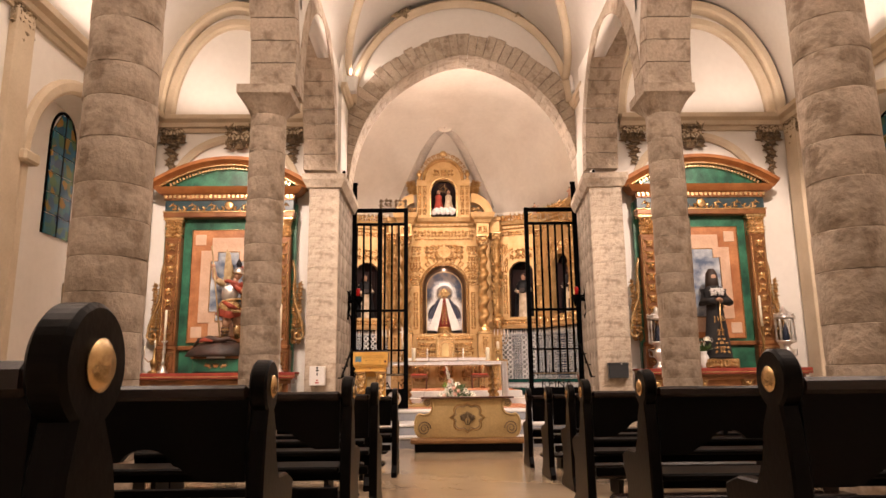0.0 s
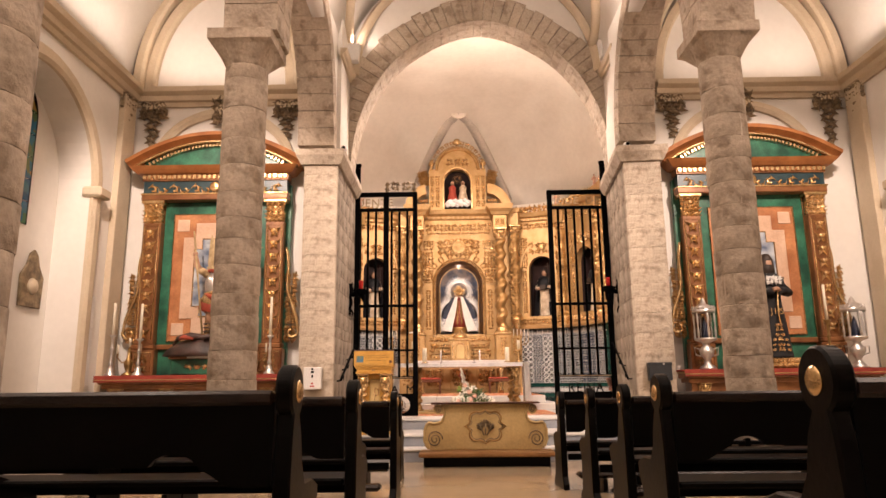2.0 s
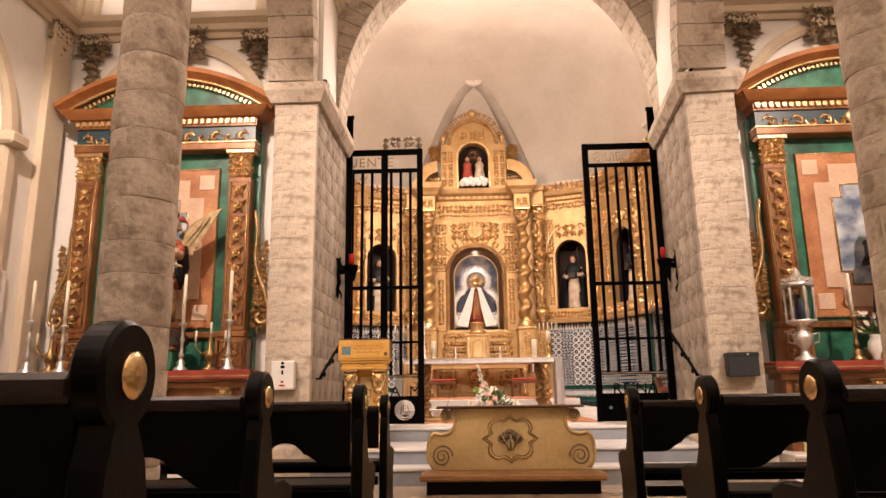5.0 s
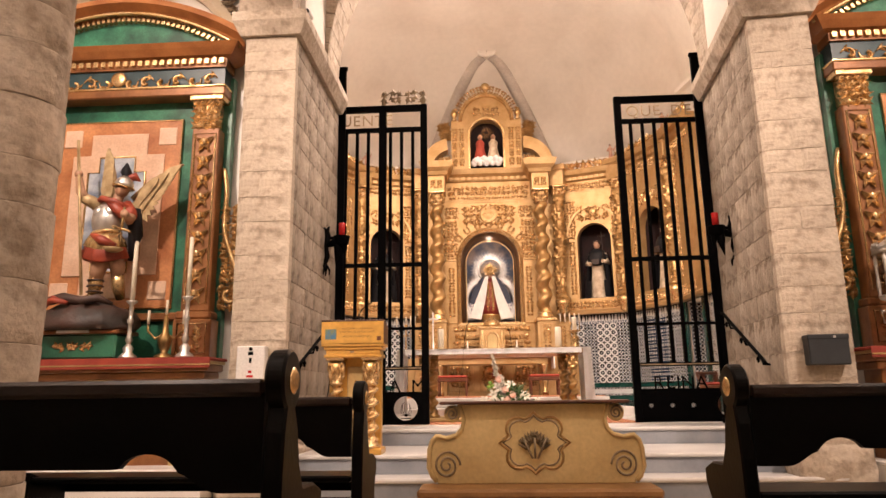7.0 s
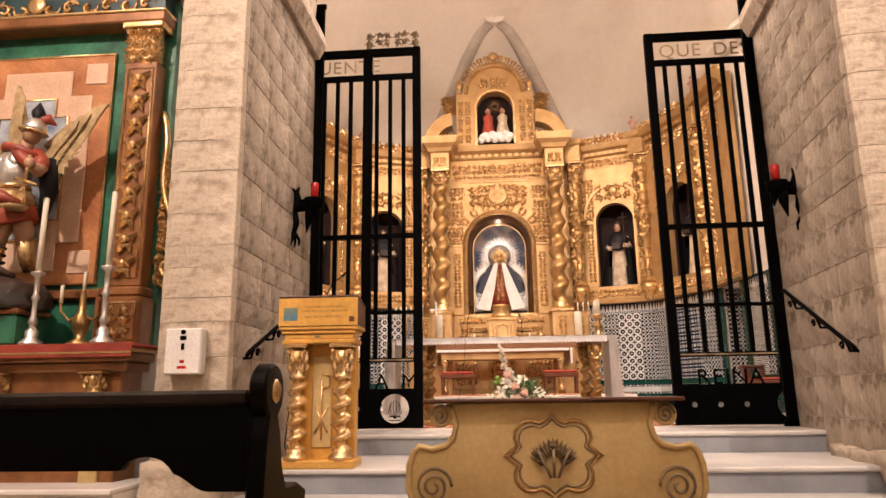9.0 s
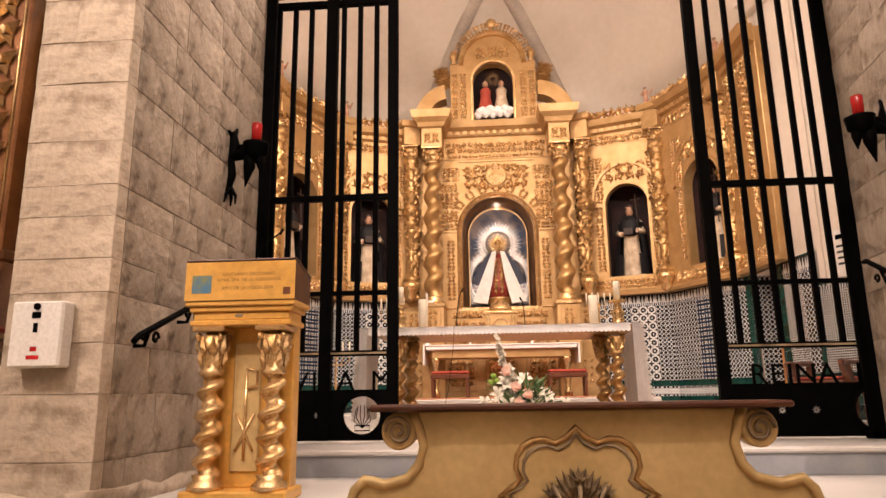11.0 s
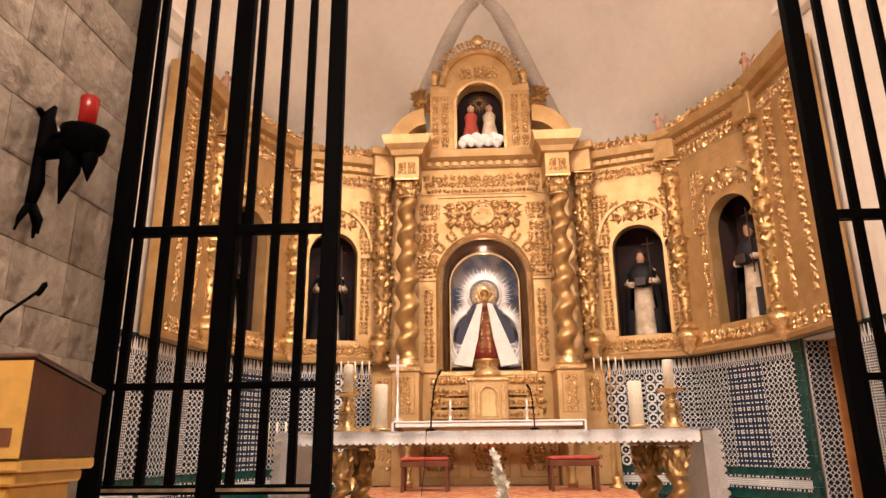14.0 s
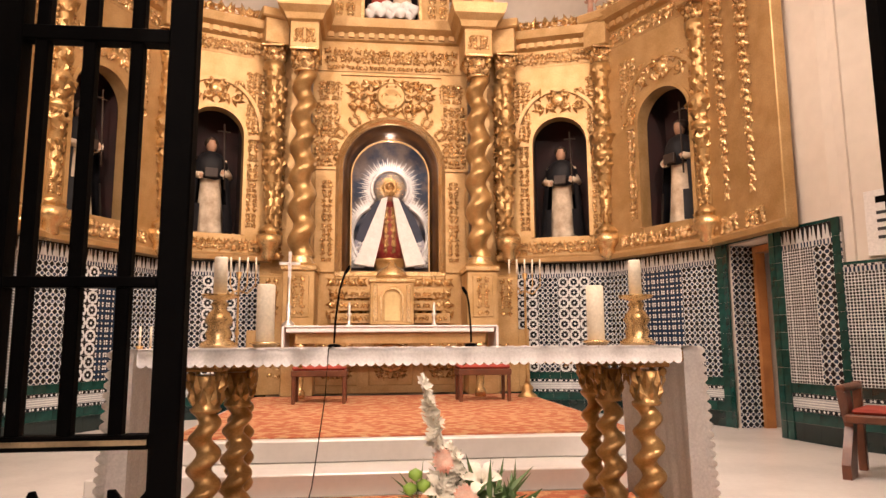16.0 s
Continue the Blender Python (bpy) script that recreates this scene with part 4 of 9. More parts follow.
def garland(parent, h, w, n, mat, m):
    """A hanging drop of fruit and leaves, from z = 0 down, each cluster a piece of its own."""
    if mat.name not in FRUIT:
        b = bmesh.new()
        for s, dz in ((-1, 0.5), (1, 0.5), (-1, -0.6), (1, -0.6)):
            leaf_blob(b, (s * 0.25, dz * 0.3), (s * 0.9, dz), 0.2, 0.46, 0.35)
        join(b, lathe([(0.0, -0.34), (0.24, -0.16), (0.30, 0.06), (0.0, 0.36)], 8), pose(0, -0.16, 0))
        join(b, lathe([(0.0, -0.2), (0.15, -0.08), (0.16, 0.06), (0.0, 0.2)], 6), pose(0.26, -0.12, -0.12))
        join(b, lathe([(0.0, -0.2), (0.15, -0.08), (0.16, 0.06), (0.0, 0.2)], 6), pose(-0.26, -0.12, 0.12))
        me = bpy.data.meshes.new("fruit_cluster")
        b.to_mesh(me)
        b.free()
        me.materials.append(mat)
        FRUIT[mat.name] = me
    for i in range(n):
        k = w * (1 - 0.6 * i / n)
        again("fruit_cluster", FRUIT[mat.name], parent, m @ pose(0.12 * k * (-1) ** i, 0, -h * (i + 0.5) / n) @ Matrix.Diagonal((k, k * 0.8, h / n * 1.35, 1)))


def solomonic(r, h, turns, seg=14, wob=0.28):
    """A twisted column."""
    n = int(turns * 12)
    prof = [(r * (0.86 + 0.14 * math.sin(math.pi * min(1, (0.15 + i / n)))), h * i / n) for i in range(n + 1)]
    return lathe(prof, seg, wob=r * wob, turns=turns)


def ornate(profile, seg, step=0.115, n=7, k=1.0):
    """A turned column clothed in tiers of small raised leaves."""
    b = lathe(profile, seg)
    z, tier = profile[0][1] + 0.06, 0
    while z < profile[-1][1] - 0.06:
        for (r0, z0), (r1, z1) in zip(profile, profile[1:]):
            if z0 <= z < z1:
                r = r0 + (r1 - r0) * (z - z0) / (z1 - z0)
                break
        for i in range(n):
            a = 2 * math.pi * (i + 0.5 * (tier % 2)) / n
            t = bmesh.new()
            leaf_blob(t, (0, 0), (0.3 * (-1) ** tier, 1 if tier % 3 else -1), r * 0.36 * k, 0.075, 0.026 + 0.12 * r)
            join(b, t, pose(r * 0.96 * math.cos(a), r * 0.96 * math.sin(a), z, 0, 0, math.degrees(a) + 90))
        z += step
        tier += 1
    return b


def capital_bm(r, h):
    """A leafy capital with small volutes and a square slab."""
    b = lathe([(r * 0.95, 0), (r * 1.08, h * 0.06), (r * 0.92, h * 0.12), (r * 1.0, h * 0.5), (r * 1.25, h * 0.8)], 16)
    for tier, (z0, n, out) in enumerate(((0.12, 8, 1.05), (0.38, 8, 1.2))):
        for k in range(n):
            a = 2 * math.pi * (k + 0.5 * tier) / n
            t = bmesh.new()
            leaf_blob(t, (0, 0), (0, 1), r * 0.34, h * 0.34, r * 0.35)
            join(b, t, pose(r * out * math.cos(a) * 0.92, r * out * math.sin(a) * 0.92, h * (z0 + 0.12), 0, 0, math.degrees(a) + 90))
    for k in range(4):
        a = math.pi / 4 + k * math.pi / 2
        join(b, lathe([(r * 0.1, -r * 0.12), (r * 0.32, -r * 0.1), (r * 0.32, r * 0.1), (r * 0.1, r * 0.12)], 10), pose(1.28 * r * math.cos(a), 1.28 * r * math.sin(a), h * 0.78, 90, 0, math.degrees(a)))
    box(-r * 1.35, -r * 1.35, h * 0.88, r * 1.35, r * 1.35, h, 0.006, b)
    return b


def entablature(bm, path, z, h, depth, dentils=True):
    """A cornice with dentils along a path; out is to the left of the way."""
    sec = [(0, 0), (0.15 * depth, 0), (0.2 * depth, 0.25 * h), (0.5 * depth, 0.32 * h), (0.55 * depth, 0.6 * h), (0.9 * depth, 0.7 * h), (depth, h), (0, h)]
    sweep([(x, y, z) for x, y in path], sec, bm)


# ---- statues, each one plain mesh ----
def figure(name, h, mats, m, label, lean=0.0, arms=((0.10, -0.12, 0.62), (-0.10, -0.12, 0.58)), cloak=True):
    """A robed figure; mats: robe, cloak, flesh and hair. A plain shape, with no face."""
    b = bmesh.new()

    def add(t, k):
        for f in t.faces:
            f.material_index = k
        join(b, t)

    robe = lathe([(0.145 * h, 0), (0.14 * h, 0.04 * h), (0.12 * h, 0.25 * h), (0.105 * h, 0.45 * h), (0.10 * h, 0.6 * h), (0.125 * h, 0.72 * h), (0.11 * h, 0.80 * h), (0.045 * h, 0.845 * h)], 16)
    for v in robe.verts:
        a = math.atan2(v.co.y, v.co.x)
        k = 1 + 0.07 * math.sin(7 * a + 5 * v.co.z / h) * max(0, 1 - v.co.z / (0.7 * h))
        v.co.x, v.co.y = v.co.x * k + lean * v.co.z, v.co.y * 0.78 * k
    add(robe, 0)
    if cloak:
        c = lathe([(0.235 * h, 0.02 * h), (0.21 * h, 0.3 * h), (0.175 * h, 0.6 * h), (0.165 * h, 0.74 * h), (0.085 * h, 0.85 * h)], 24)
        bmesh.ops.delete(c, geom=[f for f in c.faces if len(f.verts) > 4], context="FACES_ONLY")
        bmesh.ops.delete(c, geom=[v for v in c.verts if v.co.y < 0 and abs(v.co.x) < 0.10 * h], context="VERTS")
        for v in c.verts:
            v.co.x, v.co.y = v.co.x + lean * v.co.z, v.co.y * 0.8 + 0.01 * h
        add(c, 1)
        cape = lathe([(0.150 * h, 0.60 * h), (0.158 * h, 0.66 * h), (0.150 * h, 0.74 * h), (0.11 * h, 0.815 * h), (0.05 * h, 0.85 * h)], 18)
        for v in cape.verts:
            v.co.x, v.co.y = v.co.x + lean * v.co.z, v.co.y * 0.82
            if v.co.z < 0.63 * h and v.co.y < 0:
                v.co.z -= 0.05 * h * math.cos(v.co.x / (0.15 * h) * 1.5) + 0.01 * h * math.sin(40 * v.co.x)
        add(cape, 1)
    head = lathe([(0.0, 0.83 * h), (0.034 * h, 0.85 * h), (0.052 * h, 0.90 * h), (0.052 * h, 0.95 * h), (0.03 * h, 0.99 * h), (0.0, h)], 12)
    for v in head.verts:
        v.co.x += lean * 0.9 * h
    add(head, 2)
    hair = lathe([(0.055 * h, 0.90 * h), (0.072 * h, 0.94 * h), (0.06 * h, 0.985 * h), (0.0, 1.012 * h)], 12)
    for v in hair.verts:
        v.co.x, v.co.y = v.co.x + lean * 0.9 * h, v.co.y + 0.022 * h
    add(hair, 3)
    for s, (ax, ay, az) in zip((1, -1), arms):
        sh = (s * 0.115 * h + lean * 0.75 * h, 0, 0.76 * h)
        el = (s * 0.16 * h + lean * 0.6 * h, -0.03 * h, 0.60 * h)
        ha = (ax * h + lean * 0.6 * h, ay * h, az * h)
        add(tube([sh, el, ha], [0.042 * h, 0.05 * h, 0.035 * h], 8), 0)
        add(join(bmesh.new(), lathe([(0, -0.03 * h), (0.024 * h, 0), (0, 0.03 * h)], 8), Matrix.Translation(ha)), 2)
    if cloak:
        add(box(-0.07 * h, -0.17 * h, 0.56 * h, 0.05 * h, -0.14 * h, 0.65 * h, 0.005), 3)
        add(tube([(0.12 * h, -0.13 * h, 0.45 * h), (0.10 * h, -0.12 * h, 1.12 * h)], 0.008 * h, 5), 3)
        add(tube([(0.04 * h, -0.12 * h, 1.04 * h), (0.16 * h, -0.12 * h, 1.04 * h)], 0.008 * h, 5), 3)
    return tagged(part(name, b, list(mats), m=m), label, "statue")


FLESH = material("painted_flesh", (0.50, 0.30, 0.19), 0.5, 0, (0.40, 0.22, 0.135), 8, 3)
HABIT = material("cream_painted_habit", (0.74, 0.63, 0.47), 0.6, 0, (0.40, 0.30, 0.20), 6, 5, 0.1, 20)
BLACKCLOAK = material("black_painted_cloak", (0.007, 0.007, 0.009), 0.6, 0, (0.014, 0.014, 0.017), 6, 5, 0.1, 20, spec=0.25)
HAIR = material("dark_brown_hair", (0.035, 0.02, 0.012), 0.6)
PUTTO = material("painted_cherub", (0.58, 0.36, 0.24), 0.5, 0, (0.42, 0.20, 0.14), 10, 4)

# ---- high altarpiece ----
ret = empty("altarpiece", pose(AX, 21.5, 0.46), "tall gilded baroque altarpiece with twisted columns and niches", "altarpiece")


def RP(x, y, z, rx=0, ry=0, rz=0):
    """A pose in the altarpiece's own frame, from heights over the world's zero."""
    return pose(x, y, z - 0.46, rx, ry, rz)


def arched_panel(w0, w1, z0, z1, nl, nr, n0, spring, y0, y1, z_off=0.46):
    """A panel with a round-headed opening through it."""
    rise = (nr - nl) / 2
    arch_o = arch_points(nl, nr, spring, rise, 24)
    pts = [(w0, z0), (w0, z1), (w1, z1), (w1, z0), (nr, z0), (nr, spring)] + arch_o[::-1][1:-1] + [(nl, spring), (nl, z0)]
    b = prism([(x, z - z_off) for x, z in pts], y0, y1)
    if n0 > z0 + 0.01:
        box(nl + 0.001, y0 + 0.01, z0 - z_off, nr - 0.001, y1 - 0.01, n0 - z_off, 0, b)
    return b


# centre: base, predella, body with the great niche
part("base", box(-1.95, -0.3, 0, 1.95, 0.28, 0.86, 0.01), GOLD_PLAIN, ret)
for x in (-1.45, -0.75, 0.0, 0.75, 1.45):
    part("base_panel", box(-0.3, -0.02, -0.33, 0.3, 0, 0.33, 0.012), GOLD_PLAIN, ret, m=RP(x, -0.302, 0.9))
    carve(ret, 0.46, 0.5, RP(x, -0.325, 0.9), 3)
RED = material("red_enamel_cross", (0.30, 0.02, 0.02), 0.4)
cr = part("medallion", lathe([(0.20, 0), (0.21, 0.02), (0.17, 0.035), (0.155, 0.02), (0.0, 0.025)], 24), GOLD_BRIGHT, ret, m=RP(0, -0.33, 0.95, 90, 0, 0))
part("cross", join(box(-0.015, -0.08, 0.03, 0.015, 0.08, 0.04), box(-0.07, -0.015, 0.03, 0.07, 0.015, 0.0402)), RED, cr, "red enamel cross")
part("predella", box(-1.7, -0.05, 0.86, 1.7, 0.28, 1.66, 0.01), GOLD_PLAIN, ret)
for s in (-1, 1):
    carve(ret, 0.56, 0.62, RP(s * 0.62, -0.052, 1.75), 5)
    for k, (zz, hh, ww) in enumerate(((1.48, 0.14, 0.7), (1.66, 0.14, 0.58), (1.83, 0.12, 0.42))):
        x0, x1 = sorted((s * 0.27, s * (0.27 + ww * 0.8)))
        part("gradine", box(x0, -0.28 + 0.07 * k, zz - 0.46 - hh / 2, x1, -0.05, zz - 0.46 + hh / 2, 0.006), GOLD_PLAIN, ret)
        carve(ret, ww * 0.7, hh * 0.7, RP((x0 + x1) / 2, -0.282 + 0.07 * k, zz), 7 + k)
part("body", arched_panel(-1.15, 1.15, 2.12, 5.2, -0.70, 0.70, 2.14, 3.66, 0.0, 0.25), GOLD_PLAIN, ret)
part("niche_reveal", arc_sweep([(-0.70, 1.68)] + [(x, z - 0.46) for x, z in arch_points(-0.70, 0.70, 3.66, 0.70, 28)] + [(0.70, 1.68)], [(0.0, 0.0), (0.10, 0.0), (0.10, 0.05), (0.05, 0.08), (0.0, 0.04)]), GOLD_BRIGHT, ret, m=pose(0, 0, 0))
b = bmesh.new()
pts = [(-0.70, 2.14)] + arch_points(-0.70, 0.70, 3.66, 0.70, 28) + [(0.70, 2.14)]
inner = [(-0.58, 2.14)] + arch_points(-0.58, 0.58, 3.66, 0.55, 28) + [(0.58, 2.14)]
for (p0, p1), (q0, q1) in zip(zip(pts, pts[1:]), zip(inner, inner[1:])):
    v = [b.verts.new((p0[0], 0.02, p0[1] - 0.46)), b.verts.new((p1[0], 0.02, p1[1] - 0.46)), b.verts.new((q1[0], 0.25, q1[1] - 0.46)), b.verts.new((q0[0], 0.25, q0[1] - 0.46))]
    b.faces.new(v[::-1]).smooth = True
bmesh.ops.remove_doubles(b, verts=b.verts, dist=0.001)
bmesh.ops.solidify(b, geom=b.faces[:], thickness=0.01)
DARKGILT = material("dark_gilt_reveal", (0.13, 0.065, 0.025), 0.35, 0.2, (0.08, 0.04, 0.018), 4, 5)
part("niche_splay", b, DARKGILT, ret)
part("niche_frame", arc_sweep([(-0.57, 1.68)] + [(x, z - 0.46) for x, z in arch_points(-0.57, 0.57, 3.62, 0.55, 28)] + [(0.57, 1.68)], [(0.0, 0.0), (0.018, 0.0), (0.018, 0.02), (0.0, 0.02)]), GOLD_PLAIN, ret, m=pose(0, 0.24, 0))
CAMARIN = material("blue_painted_chapel", (0.10, 0.14, 0.24), 0.5, 0, (0.42, 0.36, 0.34), 3.2, 7, low=0.40, high=0.60)
part("niche_back", box(-0.75, 0.95, 1.6, 0.75, 0.98, 4.05), CAMARIN, ret, "painted blue back of the niche")
part("niche_floor", box(-0.75, 0.25, 1.62, 0.75, 0.98, 1.68), WHITE_MARBLE, ret)
part("niche_sill", box(-0.8, -0.06, 1.62, 0.8, 0.05, 1.70, 0.01), GOLD_BRIGHT, ret)
for s in (-1, 1):
    part("pilaster", box(-0.16, -0.03, 0, 0.16, 0.0, 1.5, 0.008), GOLD_PLAIN, ret, m=RP(s * 0.94, -0.001, 2.14))
    carve(ret, 0.16, 1.2, RP(s * 0.92, -0.035, 2.9), 11)
    part("impost", box(-0.2, -0.05, 0, 0.2, 0, 0.05, 0.008), GOLD_PLAIN, ret, m=RP(s * 0.93, -0.002, 3.64))
    carve(ret, 0.36, 1.0, RP(s * 0.94, -0.004, 4.16), 12)
    carve(ret, 0.34, 0.30, RP(s * 0.90, -0.004, 4.86), 13)
carve(ret, 1.30, 0.52, RP(0, -0.004, 4.78), 14)
for k in range(9):
    a = math.radians(20 + 140 * k / 8)
    carve(ret, 0.20, 0.20, RP(0.93 * math.cos(a), -0.004, 3.66 + 0.90 * math.sin(a), 0, 90 - math.degrees(a), 0), 19)
car = part("cartouche", lathe([(0.20, 0), (0.22, 0.03), (0.18, 0.06), (0.15, 0.03), (0.10, 0.05), (0, 0.06)], 22), GOLD_PLAIN, ret, m=RP(0, -0.01, 4.78, 90, 0, 0))
part("body_moulding", arc_sweep([(-0.75, 4.50 - 0.46), (-0.75, 5.10 - 0.46), (0.75, 5.10 - 0.46), (0.75, 4.50 - 0.46)], [(0, 0), (0.03, 0), (0.03, 0.03), (0, 0.03)]), GOLD_PLAIN, ret)
ent = bmesh.new()
box(-1.2, -0.02, 5.16 - 0.46, 1.2, 0.28, 5.78 - 0.46, 0, ent)
sweep([(1.2, -0.02, 5.62 - 0.46), (-1.2, -0.02, 5.62 - 0.46)], [(0, 0), (0.05, 0.02), (0.08, 0.10), (0.2, 0.16), (0.24, 0.28), (0, 0.28)][::-1], ent)
part("entablature", ent, GOLD_PLAIN, ret)
carve(ret, 2.0, 0.22, RP(0, -0.026, 5.40), 15)
carve(ret, 1.9, 0.10, RP(0, -0.026, 5.22), 15)
for k in range(15):
    part("dentil", box(-0.04, -0.07, 0, 0.04, 0, 0.07), GOLD_PLAIN, ret, m=RP(-1.05 + 0.15 * k, -0.05, 5.66)) if k == 0 else again("dentil", bpy.data.meshes["dentil"], ret, RP(-1.05 + 0.15 * k, -0.05, 5.66))
# twisted columns on pedestals
for s in (-1, 1):
    x = s * 1.23
    part("pedestal", box(x - 0.21, -0.68, 0.0, x + 0.21, -0.05, 1.64, 0.012), GOLD_PLAIN, ret)
    part("pedestal_cap", box(x - 0.24, -0.71, 1.64, x + 0.24, -0.05, 1.72, 0.015), GOLD_BRIGHT, ret)
    part("pedestal_panel", box(x - 0.14, -0.70, 1.02, x + 0.14, -0.678, 1.58, 0.01), GOLD_PLAIN, ret)
    carve(ret, 0.2, 0.5, RP(x, -0.702, 1.76), 16)
    col = part("column", solomonic(0.155, 2.62, 6.0), GOLD, ret, m=RP(x, -0.45, 2.30))
    part("column_base", lathe([(0.2, 0), (0.2, 0.05), (0.16, 0.09), (0.18, 0.13)], 18), GOLD_BRIGHT, ret, m=RP(x, -0.45, 2.18))
    part("capital", capital_bm(0.15, 0.32), GOLD_BRIGHT, ret, m=RP(x, -0.45, 4.92))
    e = bmesh.new()
    box(x - 0.2, -0.62, 5.24 - 0.46, x + 0.2, 0.2, 5.62 - 0.46, 0.008, e)
    sweep([(x + 0.2, 0.0, 5.62 - 0.46), (x + 0.2, -0.62, 5.62 - 0.46), (x - 0.2, -0.62, 5.62 - 0.46), (x - 0.2, 0.0, 5.62 - 0.46)], [(0, 0), (0.05, 0.02), (0.08, 0.10), (0.16, 0.18), (0.2, 0.32), (0, 0.32)][::-1], e)
    box(x - 0.21, -0.63, 5.62 - 0.46, x + 0.21, 0.0, 5.93 - 0.46, 0, e)
    part("entablature_block", e, GOLD_PLAIN, ret)
    carve(ret, 0.3, 0.2, RP(x, -0.622, 5.42), 17)
    # outer side: small balustered columns and pedestals
    xo = s * 1.62
    part("outer_pedestal", box(xo - 0.17, -0.35, 0, xo + 0.17, 0.1, 1.6, 0.012), GOLD_PLAIN, ret)
    carve(ret, 0.2, 0.5, RP(xo, -0.354, 1.76), 16)
    part("baluster_column", ornate([(0.10, 0), (0.11, 0.05), (0.05, 0.12), (0.07, 0.7), (0.11, 0.85), (0.06, 0.95), (0.12, 1.05), (0.07, 1.15), (0.13, 1.35), (0.06, 1.5), (0.09, 1.7), (0.05, 1.85), (0.09, 2.1), (0.11, 2.5), (0.13, 2.62)], 14), GOLD, ret, m=RP(xo, -0.22, 2.3))
    carve(ret, 0.2, 2.4, RP(xo, -0.02, 3.5), 18)
    part("volute", lathe([(0.05, -0.06), (0.13, -0.05), (0.13, 0.05), (0.05, 0.06)], 16), GOLD_BRIGHT, ret, m=RP(s * 1.66, -0.3, 5.5, 90, 0, 0))
    part("volute", lathe([(0.05, -0.06), (0.10, -0.05), (0.10, 0.05), (0.05, 0.06)], 16), GOLD_BRIGHT, ret, m=RP(s * 1.62, -0.3, 5.2, 90, 0, 0))
    part("outer_backing", box(xo - 0.25, -0.01, 1.6, xo + 0.25, 0.2, 5.5, 0), GOLD_PLAIN, ret)
# crowning storey
part("attic", arched_panel(-0.88, 0.88, 5.9, 7.25, -0.41, 0.41, 5.98, 6.85, -0.02, 0.2), GOLD_PLAIN, ret)
top = arch_points(-0.60, 0.60, 7.25, 0.62, 24)
part("attic_head", prism([(x, z - 0.46) for x, z in [(-0.88, 7.1), (-0.88, 7.25)] + top + [(0.88, 7.25), (0.88, 7.1), (0.45, 7.1)] + [(x, z) for x, z in arch_points(-0.41, 0.41, 6.86, 0.41, 16)[::-1] if z > 7.1] + [(-0.45, 7.1)]], -0.03, 0.2), GOLD_PLAIN, ret)
part("attic_arch", arc_sweep([(x, z - 0.46) for x, z in arch_points(-0.60, 0.60, 7.22, 0.64, 24)], [(0, 0), (0.10, 0), (0.10, 0.08), (0.04, 0.12), (0, 0.08)]), GOLD_BRIGHT, ret, m=pose(0, -0.03, 0))
part("attic_niche_arch", arc_sweep([(-0.41, 5.52)] + [(x, z - 0.46) for x, z in arch_points(-0.41, 0.41, 6.85, 0.41, 20)] + [(0.41, 5.52)], [(0, 0), (0.05, 0), (0.05, 0.05), (0, 0.05)]), GOLD_BRIGHT, ret, m=pose(0, -0.02, 0))
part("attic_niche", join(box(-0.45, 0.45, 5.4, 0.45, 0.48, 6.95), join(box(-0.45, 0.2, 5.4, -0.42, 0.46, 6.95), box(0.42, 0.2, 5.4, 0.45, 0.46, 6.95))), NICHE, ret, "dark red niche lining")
part("attic_niche_floor", box(-0.45, -0.1, 5.44, 0.45, 0.46, 5.50), GOLD_PLAIN, ret)
crest = bmesh.new()
for i in range(13):
    a = math.pi * (0.1 + 0.8 * i / 12)
    t = relief(0.17, 0.17 + 0.13 * math.sin(a), 20)
    join(crest, t, pose(0.72 * math.cos(a), 0, 7.25 - 0.46 + 0.78 * math.sin(a)) @ pose(0, 0, 0, 0, math.degrees(math.pi / 2 - a), 0))
part("crest", crest, GOLD_BRIGHT, ret, "openwork gilt crest", m=pose(0, -0.06, 0))
part("crest_shell", lathe([(0.0, 0), (0.12, 0.02), (0.10, 0.06), (0, 0.08)], 10), GOLD_BRIGHT, ret, m=RP(0, -0.06, 8.12, 90, 0, 0))
carve(ret, 0.7, 0.22, RP(0, -0.034, 7.48), 21)
for s in (-1, 1):
    carve(ret, 0.12, 1.0, RP(s * 0.62, -0.024, 6.55), 22)
    carve(ret, 0.1, 1.0, RP(s * 0.79, -0.024, 6.55), 22)
    part("urn", lathe([(0.05, 0), (0.07, 0.03), (0.04, 0.08), (0.09, 0.16), (0.09, 0.22), (0.05, 0.26), (0.06, 0.30), (0.0, 0.34)], 14), GOLD_BRIGHT, ret, m=RP(s * 0.80, 0.0, 7.25))
    half = arch_points(-0.74, 0.74, 5.93, 0.80, 24)
    seg = [(x, z) for x, z in half if x >= 0] if s > 0 else [(x, z) for x, z in half if x <= 0]
    # curved half pediment beside the attic
    o = [(s * 0.9 + x * 0.98, z - 0.46) for x, z in seg]
    i_ = [(s * 0.9 + x * 0.62, (z - 5.93) * 0.62 + 5.93 - 0.46) for x, z in seg]
    part("half_pediment", prism(o + i_[::-1], -0.2, 0.15), GOLD_PLAIN, ret)
    carve(ret, 0.3, 0.35, RP(s * 1.06, 0.0, 6.15), 23)
    part("pediment_spray", relief(0.22, 0.42, 24, rad=0.03), GOLD, ret, "dark gilt acanthus spray", m=RP(s * 1.04, 0.06, 6.98, 0, s * 14, 0))
